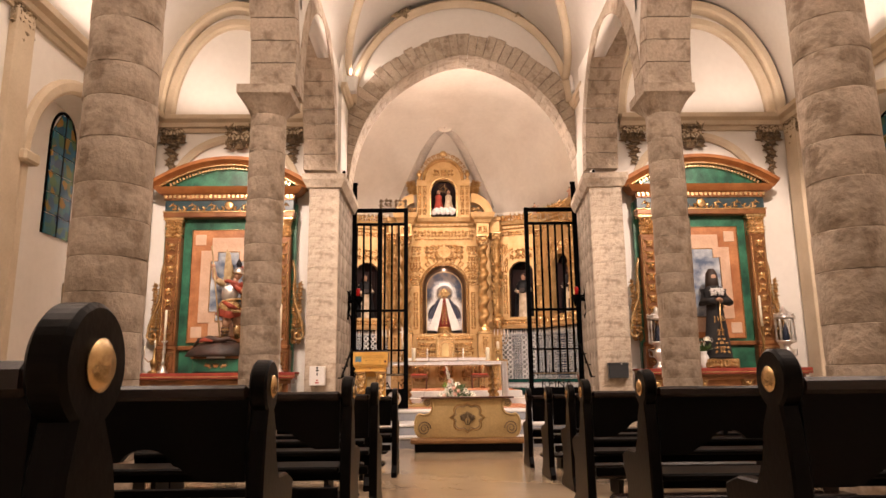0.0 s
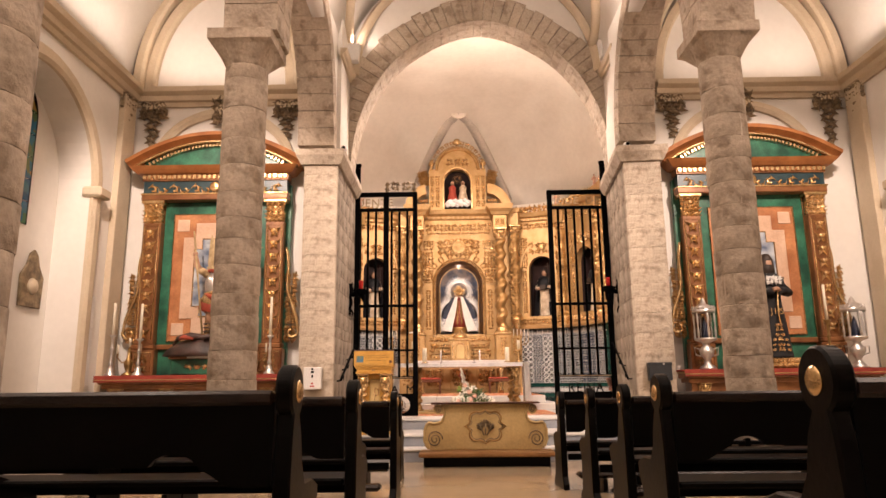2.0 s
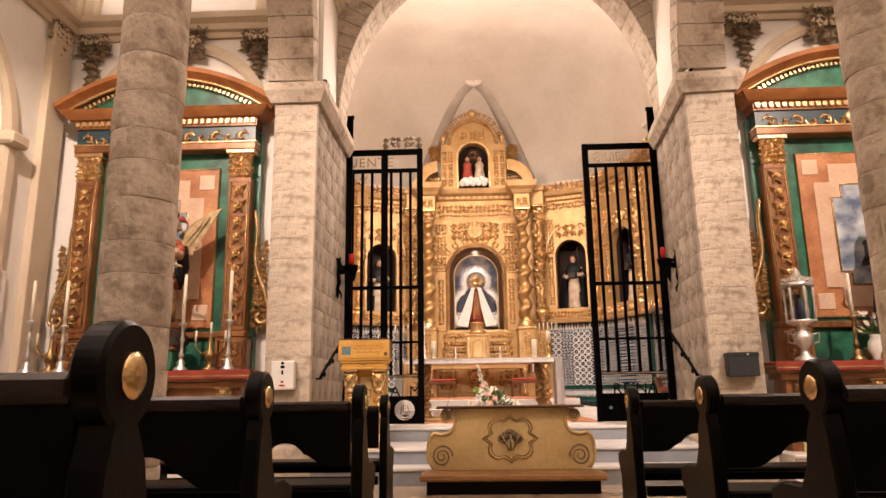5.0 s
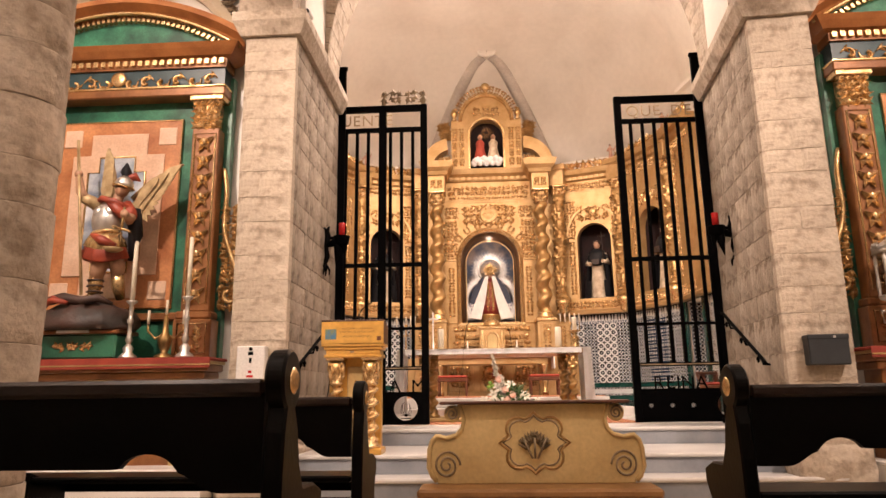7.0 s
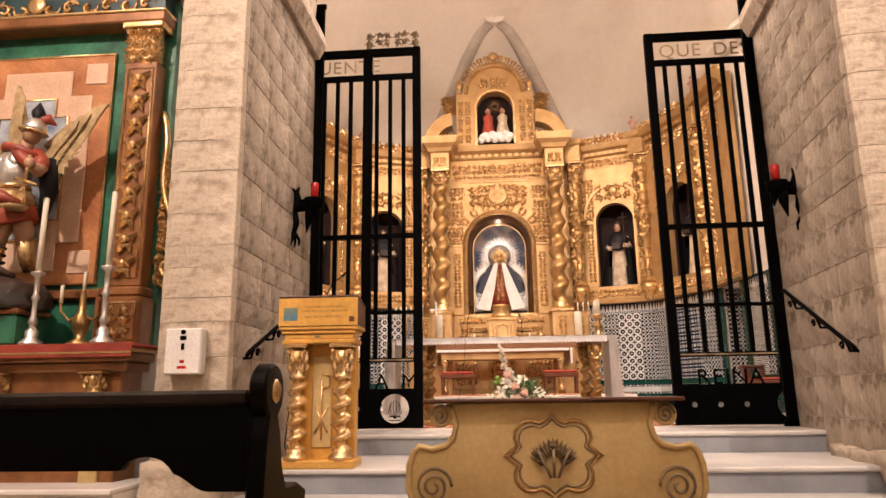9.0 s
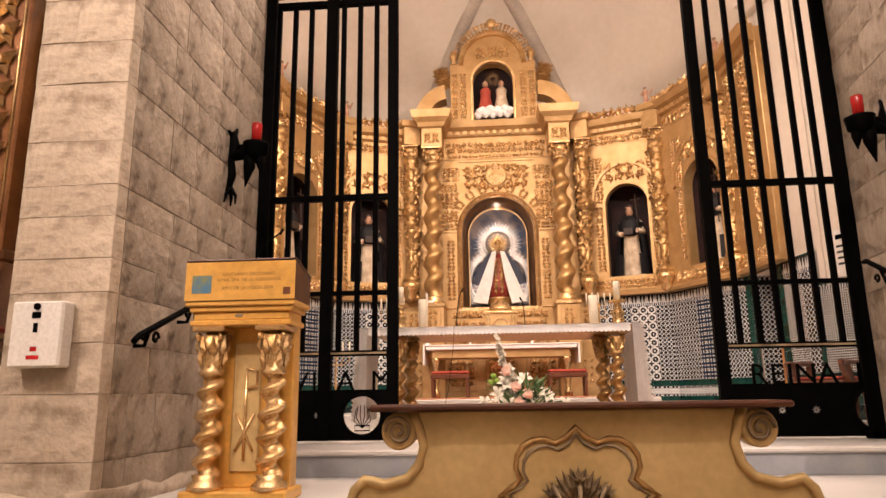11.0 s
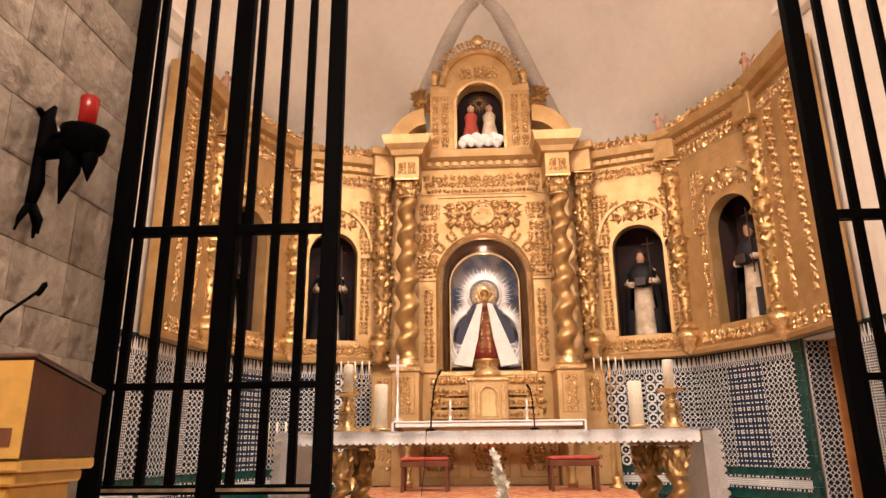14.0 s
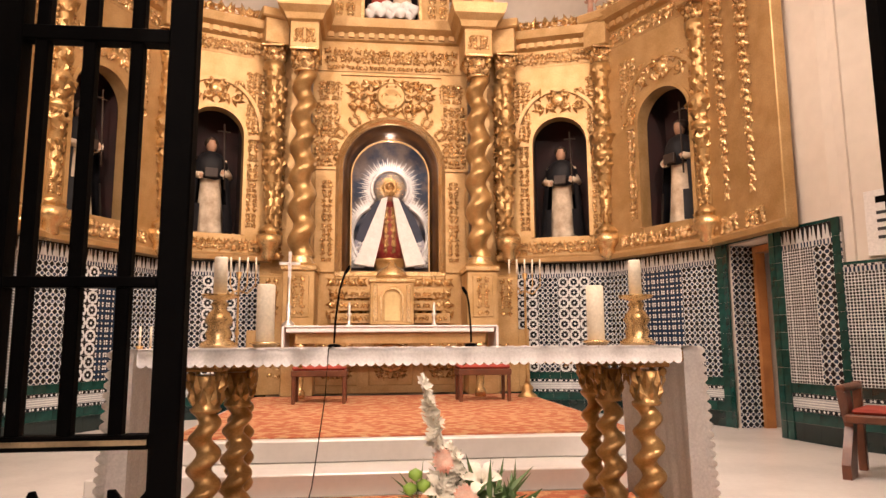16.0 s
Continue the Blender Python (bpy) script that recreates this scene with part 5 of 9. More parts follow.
# wings
def wing(p, q, u0, u1, spring, top_z, flip, seed):
    """One wing bay with an arched niche; returns the object and its frame."""
    L = length(p, q)
    inv = ret.matrix_world.inverted() @ run_pose(p, q)
    w = part("wing", arched_panel(0.0, L, 2.28, top_z - 0.5, u0, u1, 2.64, spring, -0.16, 0.0, 0.0), GOLD_PLAIN, ret, m=inv)
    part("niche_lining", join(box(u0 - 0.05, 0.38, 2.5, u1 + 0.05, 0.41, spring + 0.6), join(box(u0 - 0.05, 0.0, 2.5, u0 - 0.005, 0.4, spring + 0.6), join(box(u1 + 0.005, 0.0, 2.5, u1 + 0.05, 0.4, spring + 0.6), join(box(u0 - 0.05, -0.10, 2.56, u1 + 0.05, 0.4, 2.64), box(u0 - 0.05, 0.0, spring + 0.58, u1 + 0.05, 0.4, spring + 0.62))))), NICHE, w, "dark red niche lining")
    c = (u0 + u1) / 2
    r = (u1 - u0) / 2
    part("niche_arch", arc_sweep([(u0, 2.64)] + arch_points(u0, u1, spring, r, 20) + [(u1, 2.64)], [(0, 0), (0.05, 0), (0.05, 0.04), (0, 0.04)]), GOLD_PLAIN, w, m=pose(0, -0.16, 0))
    part("hood", arc_sweep(arch_points(c - r - 0.2, c + r + 0.2, spring + 0.1, r + 0.3, 20), [(0, 0), (0.05, 0), (0.05, 0.05), (0, 0.05)]), GOLD_PLAIN, w, m=pose(0, -0.16, 0))
    for side in (-1, 1):
        part("carving", relief(0.16, spring - 2.75, seed), GOLD_BRIGHT, w, "carved gilt foliage", m=pose(c + side * (r + 0.13), -0.162, (spring + 2.75) / 2))
        part("carving", relief(0.28, 0.95, seed + 3), GOLD_BRIGHT, w, "carved gilt foliage", m=pose(c + side * (r + 0.16), -0.162, spring + 0.52))
        part("impost", box(-0.1, -0.04, 0, 0.1, 0, 0.04), GOLD_PLAIN, w, m=pose(c + side * (r + 0.12), -0.16, spring - 0.02))
    part("carving", relief(r * 1.9, 0.40, seed + 1), GOLD_BRIGHT, w, "carved gilt foliage", m=pose(c, -0.162, spring + r + 0.28))
    part("shield", lathe([(0.10, 0), (0.11, 0.03), (0.05, 0.05), (0, 0.06)], 16), GOLD_BRIGHT, w, m=pose(c, -0.165, spring + r + 0.28, 90, 0, 0))
    part("carving", relief(L * 0.9, 0.17, seed + 2), GOLD_BRIGHT, w, "carved gilt foliage", m=pose(c, -0.162, 2.49))
    part("base_moulding", sweep([(L, -0.16, 2.28), (0, -0.16, 2.28)], [(0, 0), (0.05, 0.0), (0.06, 0.06), (0, 0.1)][::-1]), GOLD_PLAIN, w)
    e = bmesh.new()
    box(0, -0.17, top_z - 0.5, L, 0.0, top_z - 0.03, 0, e)
    sweep([(L, -0.17, top_z - 0.25), (0, -0.17, top_z - 0.25)], [(0, 0), (0.06, 0.03), (0.08, 0.10), (0.18, 0.14), (0.22, 0.25), (0, 0.25)][::-1], e)
    part("entablature", e, GOLD_PLAIN, w)
    for k in range(int(L / 0.13)):
        again("dentil", bpy.data.meshes["dentil"], w, pose(0.08 + 0.13 * k, -0.2, top_z - 0.22))
    part("carving", relief(L * 0.92, 0.18, seed + 4), GOLD_BRIGHT, w, "carved gilt foliage", m=pose(L / 2, -0.176, top_z - 0.38))
    part("cresting", relief(L * 0.95, 0.26, seed + 5, rad=0.032), GOLD_BRIGHT, w, "openwork gilt cresting", m=pose(L / 2, -0.12, top_z + 0.12))
    return w


ESTIPITE = [(0.13, 0), (0.14, 0.08), (0.10, 0.12), (0.05, 0.16), (0.10, 0.95), (0.13, 1.0), (0.07, 1.06), (0.14, 1.12), (0.14, 1.18), (0.08, 1.24), (0.15, 1.34), (0.17, 1.45), (0.10, 1.56), (0.08, 1.62), (0.13, 1.7), (0.09, 2.0), (0.10, 2.25), (0.15, 2.4), (0.15, 2.5)]
est = None
for side in (1, -1):
    def sd(a):
        return a if side == 1 else mirrored(a)
    pq = (lambda a, b: (sd(a), sd(b)) if side == 1 else (sd(b), sd(a)))
    L1, L2, L3 = length(A1, B1), length(B1, C1), length(C1, WING_END)
    def span(u0, u1, L):
        return (u0, u1) if side == 1 else (L - u1, L - u0)
    w1 = wing(*pq(A1, B1), *span(0.44, 1.22, L1), 4.02, 5.72, side, 31)
    w2 = wing(*pq(B1, C1), *span(0.78, 1.60, L2), 4.03, 5.80, side, 41)
    # columns between the bays
    for p, ang, zz in ((B1, -45, 2.62), ((C1[0] - 0.06, C1[1] + 0.12), -70, 2.62), ((A1[0] + 0.12, A1[1] - 0.1), -20, 2.62)):
        x, y = sd(p)
        a = math.radians(ang)
        ox, oy = -0.28 * abs(math.cos(a)) * side * (1 if abs(ang) > 60 else 0.6), -0.24 if abs(ang) < 60 else -0.1
        loc = ret.matrix_world.inverted() @ Vector((x + ox, y + oy, 0))
        if est is None:
            o = part("estipite_column", ornate(ESTIPITE, 12), GOLD, ret, "baluster-shaped gilt column", m=pose(loc.x, loc.y, zz - 0.46))
            est = o.data
            o2 = part("column_bracket", lathe([(0.02, -0.36), (0.12, -0.28), (0.10, -0.2), (0.18, -0.12), (0.18, 0.0)], 12), GOLD_BRIGHT, ret, m=pose(loc.x, loc.y, zz - 0.46))
            brk = o2.data
            o3 = part("column_capital", capital_bm(0.12, 0.26), GOLD_BRIGHT, ret, m=pose(loc.x, loc.y, zz - 0.46 + 2.48))
            capm = o3.data
        else:
            again("estipite_column", est, ret, pose(loc.x, loc.y, zz - 0.46), "baluster-shaped gilt column")
            again("column_bracket", brk, ret, pose(loc.x, loc.y, zz - 0.46))
            again("column_capital", capm, ret, pose(loc.x, loc.y, zz - 0.46 + 2.48))
        blk = part("entablature_block", box(-0.17, -0.17, 5.36 - 0.46, 0.17, 0.3, 5.80 - 0.46, 0.01), GOLD_PLAIN, ret, m=pose(loc.x, loc.y, 0, 0, 0, ang * side))
        part("block_cornice", box(-0.23, -0.23, 5.72 - 0.46, 0.23, 0.3, 5.86 - 0.46, 0.02), GOLD_PLAIN, blk)
    # end return with hanging garlands
    p, q = pq(C1, WING_END)
    inv = ret.matrix_world.inverted() @ run_pose(p, q)
    endp = part("end_panel", box(0.05, -0.14, 2.28, L3, 0.0, 5.86, 0.01), GOLD_PLAIN, ret, m=inv)
    for k, u in enumerate((0.38, 0.85)):
        garland(endp, 2.6, 0.21, 24, GOLD_BRIGHT, pose(u if side == 1 else L3 - u, -0.142, 5.35))
        part("carving", relief(0.34, 0.22, 51), GOLD_BRIGHT, endp, "carved gilt foliage", m=pose(u if side == 1 else L3 - u, -0.145, 2.46))
    part("end_cornice", sweep([(L3, -0.14, 5.6), (0.05, -0.14, 5.6)], [(0, 0), (0.06, 0.03), (0.08, 0.10), (0.18, 0.14), (0.22, 0.3), (0, 0.3)][::-1]), GOLD_PLAIN, endp)
    part("end_frieze", relief(L3 * 0.8, 0.13, 52), GOLD_BRIGHT, endp, m=pose(L3 / 2, -0.145, 5.48))
    part("end_base", sweep([(L3, -0.14, 2.28), (0.05, -0.14, 2.28)], [(0, 0), (0.05, 0.0), (0.06, 0.06), (0, 0.1)][::-1]), GOLD_PLAIN, endp)
    part("cresting", relief(L3 * 0.7, 0.26, 53, rad=0.035), GOLD_BRIGHT, endp, m=pose(L3 / 2, -0.1, 5.99))
    # saints in the niches
    for (pp, qq, u0, u1, L, zz), lb in (((*pq(A1, B1), 0.44, 1.22, L1, 2.64), "painted saint statue in white habit and black cloak holding a book"), ((*pq(B1, C1), 0.78, 1.60, L2, 2.64), "painted saint statue in cream habit and dark cloak with raised hand")):
        a, b_ = span(u0, u1, L)
        mm = run_pose(pp, qq) @ pose((a + b_) / 2, 0.15, zz)
        part_ped = None
        st = figure("saint_statue", 1.42, (HABIT, BLACKCLOAK, FLESH, HAIR), mm, lb)
        st["group"] = "saints of the altarpiece"
    # cherubs on the cornice
    for p_, zz in ((B1, 5.86), (C1, 5.92)):
        x, y = sd(p_)
        figure("cherub_statue", 0.42, (PUTTO, PUTTO, PUTTO, HAIR), pose(x - side * 0.2, y - 0.15, zz), "small painted cherub standing on the gilt cornice", cloak=False, arms=((0.3, -0.1, 0.85), (-0.22, -0.1, 0.6)))["group"] = "cherubs"
# coronation group in the attic niche
cor = bmesh.new()
for x, k in ((-0.16, 0), (0.17, 1)):
    t = lathe([(0.17, 0), (0.15, 0.2), (0.10, 0.42), (0.12, 0.55), (0.05, 0.63)], 12)
    for f in t.faces:
        f.material_index = k
    join(cor, t, pose(x, 0, 0.18))
    t = lathe([(0, 0), (0.06, 0.04), (0.06, 0.1), (0, 0.16)], 10)
    for f in t.faces:
        f.material_index = 2
    join(cor, t, pose(x, -0.02, 0.80))
for i in range(14):
    t = lathe([(0, -0.09), (0.09, -0.04), (0.10, 0.03), (0, 0.10)], 8)
    for f in t.faces:
        f.material_index = 3
    join(cor, t, pose(-0.32 + 0.05 * i, -0.10 - 0.05 * (i % 2), 0.16 + 0.05 * (i % 3)))
for i in range(16):
    a = 2 * math.pi * i / 16
    t = tube([(0.05 * math.cos(a), 0.1, 1.05 + 0.05 * math.sin(a)), (0.2 * math.cos(a), 0.1, 1.05 + 0.2 * math.sin(a))], [0.01, 0.002], 4)
    for f in t.faces:
        f.material_index = 4
    join(cor, t)
tagged(part("coronation_statue", cor, [REDVELVET, HABIT, FLESH, LINEN, GOLD_BRIGHT], m=pose(AX, 21.5 + 0.16, 5.98)), "painted two-figure group on white clouds in the top niche", "statue")

# the crowned image in the great niche
vm = bmesh.new()


def vadd(t, k, m=None):
    for f in t.faces:
        f.material_index = k
    join(vm, t, m)


vadd(lathe([(0.30, 0), (0.32, 0.05), (0.22, 0.10), (0.28, 0.22), (0.30, 0.26)], 18), 5)
dress = lathe([(0.24, 0.26), (0.23, 0.5), (0.17, 0.85), (0.10, 1.12), (0.05, 1.2)], 18)
vadd(dress, 0)
for s in (-1, 1):
    vadd(prism([(s * 0.08, 1.22), (s * 0.20, 1.20), (s * 0.42, 0.9), (s * 0.54, 0.58), (s * 0.36, 0.46), (s * 0.24, 0.8)], -0.08, 0.10), 1)
    vadd(prism([(s * 0.54, 0.58), (s * 0.60, 0.40), (s * 0.68, 0.15), (s * 0.40, 0.14), (s * 0.36, 0.46)], -0.08, 0.10), 7)
    for i in range(4):
        vadd(relief(0.16, 0.13, 62 + i % 2, rad=0.010), 6, pose(s * (0.44 + 0.03 * i), -0.085, 0.48 - 0.09 * i))
    vadd(prism([(s * 0.04, 1.22), (s * 0.13, 1.20), (s * 0.36, 0.64), (s * 0.55, 0.17), (s * 0.25, 0.13), (s * 0.13, 0.62)], -0.26, -0.12), 2)
vadd(lathe([(0, 1.18), (0.07, 1.22), (0.085, 1.30), (0.06, 1.38), (0, 1.42)], 12), 3)
vadd(lathe([(0.09, 1.36), (0.11, 1.40), (0.12, 1.46), (0.05, 1.56), (0, 1.58)], 12), 4)


def rays(cx, cz, r0, r1, a0, a1, n, k, y=0.03):
    for i in range(n):
        a = math.radians(a0 + (a1 - a0) * i / (n - 1))
        w = 0.040
        rr = r1 * (1.0 if i % 2 else 0.88)
        o = [(cx + r0 * math.cos(a - w), cz + r0 * math.sin(a - w)), (cx + rr * math.cos(a), cz + rr * math.sin(a)), (cx + r0 * math.cos(a + w), cz + r0 * math.sin(a + w))]
        vadd(prism(o, y, y + 0.012), k)
    arc = [(cx + (r0 - 0.03) * math.cos(math.radians(a0 + (a1 - a0) * i / 30)), y, cz + (r0 - 0.03) * math.sin(math.radians(a0 + (a1 - a0) * i / 30))) for i in range(31)]
    vadd(tube(arc, 0.032, 6), k)


rays(0, 1.40, 0.33, 0.52, -40, 220, 57, 6, -0.02)
rays(0, 1.40, 0.32, 0.44, -42, 218, 50, 6, -0.05)
rays(0, 1.40, 0.13, 0.29, -60, 240, 41, 4, -0.10)
rays(0, 1.40, 0.12, 0.22, -56, 236, 36, 4, -0.13)
vadd(lathe([(0.0, 0.0), (0.13, 0.0), (0.13, 0.012), (0.0, 0.014)], 20), 4, pose(0, -0.075, 1.40, 90, 0, 0))
for s in (-1, 1):
    for i in range(26):
        u = i / 25
        a = math.radians(-42 + 110 * u)
        cx, cz = s * (0.14 + 0.47 * math.cos(a)), 0.62 + 0.52 * math.sin(a)
        d = Vector((s * math.cos(a), math.sin(a)))
        n_ = Vector((-d.y, d.x)) * 0.027
        ln = 0.19 if i % 2 else 0.13
        vadd(prism([(cx - n_.x, cz - n_.y), (cx + d.x * ln, cz + d.y * ln), (cx + n_.x, cz + n_.y)], -0.12, -0.10), 6)
    vadd(tube([(s * (0.14 + 0.46 * math.cos(math.radians(-42 + 110 * i / 20))), -0.10, 0.62 + 0.50 * math.sin(math.radians(-42 + 110 * i / 20))) for i in range(21)], 0.035, 6), 6)
for i in range(9):
    t = relief(0.2, 0.16, 60 + i % 3, rad=0.012)
    vadd(t, 4, pose(0.0, -0.24 + 0.012 * i, 0.42 + 0.075 * i))
RAYSILVER = material("silver_rays", (0.88, 0.87, 0.85), 0.4, 0.35, (0.7, 0.7, 0.7), 8, 4)
DRESS = material("red_embroidered_velvet", (0.26, 0.025, 0.02), 0.6, 0, (0.40, 0.20, 0.06), 22, 3, low=0.30, high=0.45)
MANTLE = material("navy_blue_mantle", (0.03, 0.04, 0.075), 0.6, 0, (0.02, 0.025, 0.05), 5, 4)
HEMSILVER = material("silver_embroidered_hem", (0.52, 0.50, 0.54), 0.5, 0.2, (0.26, 0.26, 0.34), 16, 4, 0.2, 40)
tagged(part("crowned_madonna_statue", vm, [DRESS, MANTLE, LINEN, FLESH, GOLD_BRIGHT, GOLD, RAYSILVER, HEMSILVER], m=pose(AX, 21.5 + 0.55, 2.14) @ Matrix.Diagonal((0.96, 1.0, 0.97, 1))), "crowned image in red dress and wide mantle with silver rays", "statue")

# tabernacle, gradine table and small altar vessels
tab = empty("tabernacle", pose(AX, 20.95, 1.38), "small gilded tabernacle with arched door and dome", "tabernacle")
part("body", box(-0.29, -0.2, 0, 0.29, 0.2, 0.56, 0.012), GOLD_PLAIN, tab)
part("cornice", box(-0.32, -0.23, 0.56, 0.32, 0.2, 0.62, 0.015), GOLD_BRIGHT, tab)
part("dome", lathe([(0.22, 0), (0.21, 0.06), (0.15, 0.14), (0.06, 0.18), (0.05, 0.22), (0.0, 0.26)], 18), GOLD_BRIGHT, tab, m=pose(0, 0, 0.62))
part("door", prism([(-0.10, 0.05)] + [(0.10, 0.05)] + arch_points(-0.10, 0.10, 0.34, 0.10, 12)[::-1], -0.215, -0.2, bevel=0.004), GOLD_PALE, tab, "embossed gilt door")
part("door_arch", arc_sweep([(-0.13, 0.05)] + arch_points(-0.13, 0.13, 0.34, 0.13, 14) + [(0.13, 0.05)], [(0, 0), (0.025, 0), (0.025, 0.025), (0, 0.025)]), GOLD_BRIGHT, tab, m=pose(0, -0.2, 0))
for s in (-1, 1):
    part("pilaster", box(s * 0.22 - 0.03, -0.22, 0.03, s * 0.22 + 0.03, -0.2, 0.53, 0.006), GOLD_BRIGHT, tab)
mensa = empty("high_altar_table", pose(AX - 0.02, 20.45, 0.472), "narrow high altar table with white cloth before the altarpiece", "altar table")
part("top", box(-1.28, -0.28, 0.80, 1.28, 0.35, 0.86, 0.01), LINEN, mensa)
part("cloth", box(-1.32, -0.30, 0.86, 1.32, 0.35, 0.885, 0.01), LINEN, mensa)
part("cloth_drop", box(-1.33, -0.30, 0.55, -1.30, 0.3, 0.87, 0.008), LINEN, mensa)
part("cloth_drop", box(1.30, -0.30, 0.55, 1.33, 0.3, 0.87, 0.008), LINEN, mensa)
part("apron", box(-1.18, -0.2, 0.66, 1.18, 0.3, 0.80, 0.006), GOLD_PLAIN, mensa)
for s in (-1, 1):
    part("leg", lathe([(0.07, 0), (0.07, 0.08), (0.04, 0.12), (0.06, 0.3), (0.04, 0.5), (0.07, 0.62), (0.08, 0.66)], 12), GOLD_BRIGHT, mensa, m=pose(s * 1.12, -0.12, 0))

# ---- writing ----
def letters(text, height, depth, mat, parent, m, label=""):
    cu = bpy.data.curves.new("lettering", "FONT")
    cu.body, cu.size, cu.extrude, cu.align_x = text, height / 0.7, depth, "LEFT"
    tmp = bpy.data.objects.new("lettering", cu)
    scene.collection.objects.link(tmp)
    me = bpy.data.meshes.new_from_object(tmp.evaluated_get(bpy.context.evaluated_depsgraph_get()))
    bpy.data.objects.remove(tmp)
    bpy.data.curves.remove(cu)
    me.materials.clear()
    me.materials.append(mat)
    ob = again("lettering", me, parent, m, label)
    return ob


# ---- iron gates ----
def plate(x0, x1, z0, z1, hx, hz, r, y0=-0.012, y1=0.012):
    """A solid sheet with a round hole through it."""
    b = bmesh.new()
    n = 16
    left = [(hx, z0), (x0, z0), (x0, z1), (hx, z1)] + [(hx + r * math.cos(a), hz + r * math.sin(a)) for a in [math.pi / 2 + math.pi * i / n for i in range(n + 1)]]
    right = [(hx, z1), (x1, z1), (x1, z0), (hx, z0)] + [(hx + r * math.cos(a), hz + r * math.sin(a)) for a in [-math.pi / 2 + math.pi * i / n for i in range(n + 1)]]
    join(b, prism(left, y0, y1))
    join(b, prism(right, y0, y1))
    return b


LETTER_GOLD = material("thin_brass_letters", (0.42, 0.32, 0.20), 0.4, 0.5)


def gate(xa, xb, mids, hole, label, low_text, low_at, high_text, high_at, step=0.148):
    ob = empty("gate", pose(0, 14.08, 0), label, "gate", "sliding presbytery gates")
    for x in (xa, xb):
        part("post", box(x - 0.045, -0.035, 0.165, x + 0.045, 0.035, 4.38, 0.006), BLACK, ob)
    for x in mids:
        part("middle_post", box(x - 0.05, -0.04, 0.165, x + 0.05, 0.04, 4.36, 0.006), BLACK, ob)
    for z, h in ((4.335, 0.085), (4.03, 0.055), (2.17, 0.05), (1.345, 0.035), (0.85, 0.045)):
        part("rail", box(xa + 0.045, -0.03, z - h / 2, xb - 0.045, 0.03, z + h / 2, 0.004), BLACK, ob)
    me = None
    n = int((xb - xa) / step)
    for k in range(1, n):
        x = xa + k * (xb - xa) / n
        if any(abs(x - v) < 0.075 for v in mids):
            continue
        if me is None:
            me = part("bar", box(-0.021, -0.021, 0.87, 0.021, 0.021, 4.03, 0.004), BLACK, ob, m=pose(x, 0, 0)).data
        else:
            again("bar", me, ob, pose(x, 0, 0))
    part("rail_band", box(xa + 0.05, -0.033, 0.842, xb - 0.05, -0.0305, 0.858), BRONZE, ob, "thin beaded brass band")
    sheet = part("kick_plate", plate(xa + 0.045, xb - 0.045, 0.165, 0.56, hole, 0.36, 0.155), BLACK, ob)
    part("hole_ring", tube([(hole + 0.16 * math.cos(2 * math.pi * i / 28), -0.015, 0.36 + 0.16 * math.sin(2 * math.pi * i / 28)) for i in range(28)], 0.014, 6, closed=True), BLACK, sheet)
    em = bmesh.new()
    for i in range(6):
        a = math.pi * (i + 0.5) / 6
        tube([(hole, 0, 0.26), (hole + 0.07 * math.cos(a), 0, 0.30 + 0.06 * math.sin(a)), (hole + 0.05 * math.cos(a), 0, 0.40 + 0.04 * math.sin(a))], 0.004, 5, em)
    tube([(hole - 0.06, 0, 0.24), (hole + 0.06, 0, 0.24), (hole + 0.06, 0, 0.28), (hole - 0.06, 0, 0.28)], 0.006, 5, em, closed=True)
    part("emblem", em, BLACK, sheet, "openwork iron emblem")
    stud = None
    for k in range(int((xb - xa) / 0.25)):
        x = xa + 0.15 + 0.25 * k
        if abs(x - hole) < 0.2 or x > xb - 0.06:
            continue
        if stud is None:
            s_ = bmesh.new()
            for i in range(8):
                a = 2 * math.pi * i / 8
                leaf_blob(s_, (0.012 * math.cos(a), 0.012 * math.sin(a)), (math.cos(a), math.sin(a)), 0.006, 0.022, 0.012)
            stud = part("stud", s_, SILVER, sheet, "star-shaped metal stud", m=pose(x, -0.014, 0.36)).data
        else:
            again("stud", stud, sheet, pose(x, -0.014, 0.36))
    for texts, h, d, mt, z, lb in ((low_text, 0.15, 0.008, BLACK, 0.56, "black iron capital letter"), (high_text, 0.15, 0.002, LETTER_GOLD, 4.10, "thin brass capital letter")):
        for t, x in texts:
            for c in t:
                if c == " ":
                    x += 0.11
                    continue
                o = letters(c, h, d, mt, ob, pose(x, 0.0, z, 90, 0, 0), lb)
                o.name = "letter"
                x += max(v.co.x for v in o.data.vertices) + 0.022
    return ob


LF, RF = -0.55, 1.95
gate_l = gate(LF - 2.3, LF - 0.045, [LF - 0.60], LF - 0.29, "black iron sliding gate leaf with lettered base", [("A M", LF - 0.50), ("MCMLVI", LF - 1.50)], 0, [("ESTA FUENTE", LF - 1.95)], 0)
gate_r = gate(RF + 0.045, RF + 2.35, [], RF + 1.13, "black iron sliding gate leaf with lettered base", [("REINA DEL OLIVAR", RF + 0.24)], 0, [("QUE DESEO", RF + 0.15)], 0)
cm = relief(0.6, 0.2, 71, rad=0.014)
cst = part("gate_crest", cm, BRONZE, gate_l, "openwork metal crest", m=pose(LF - 0.32, 0, 4.50))
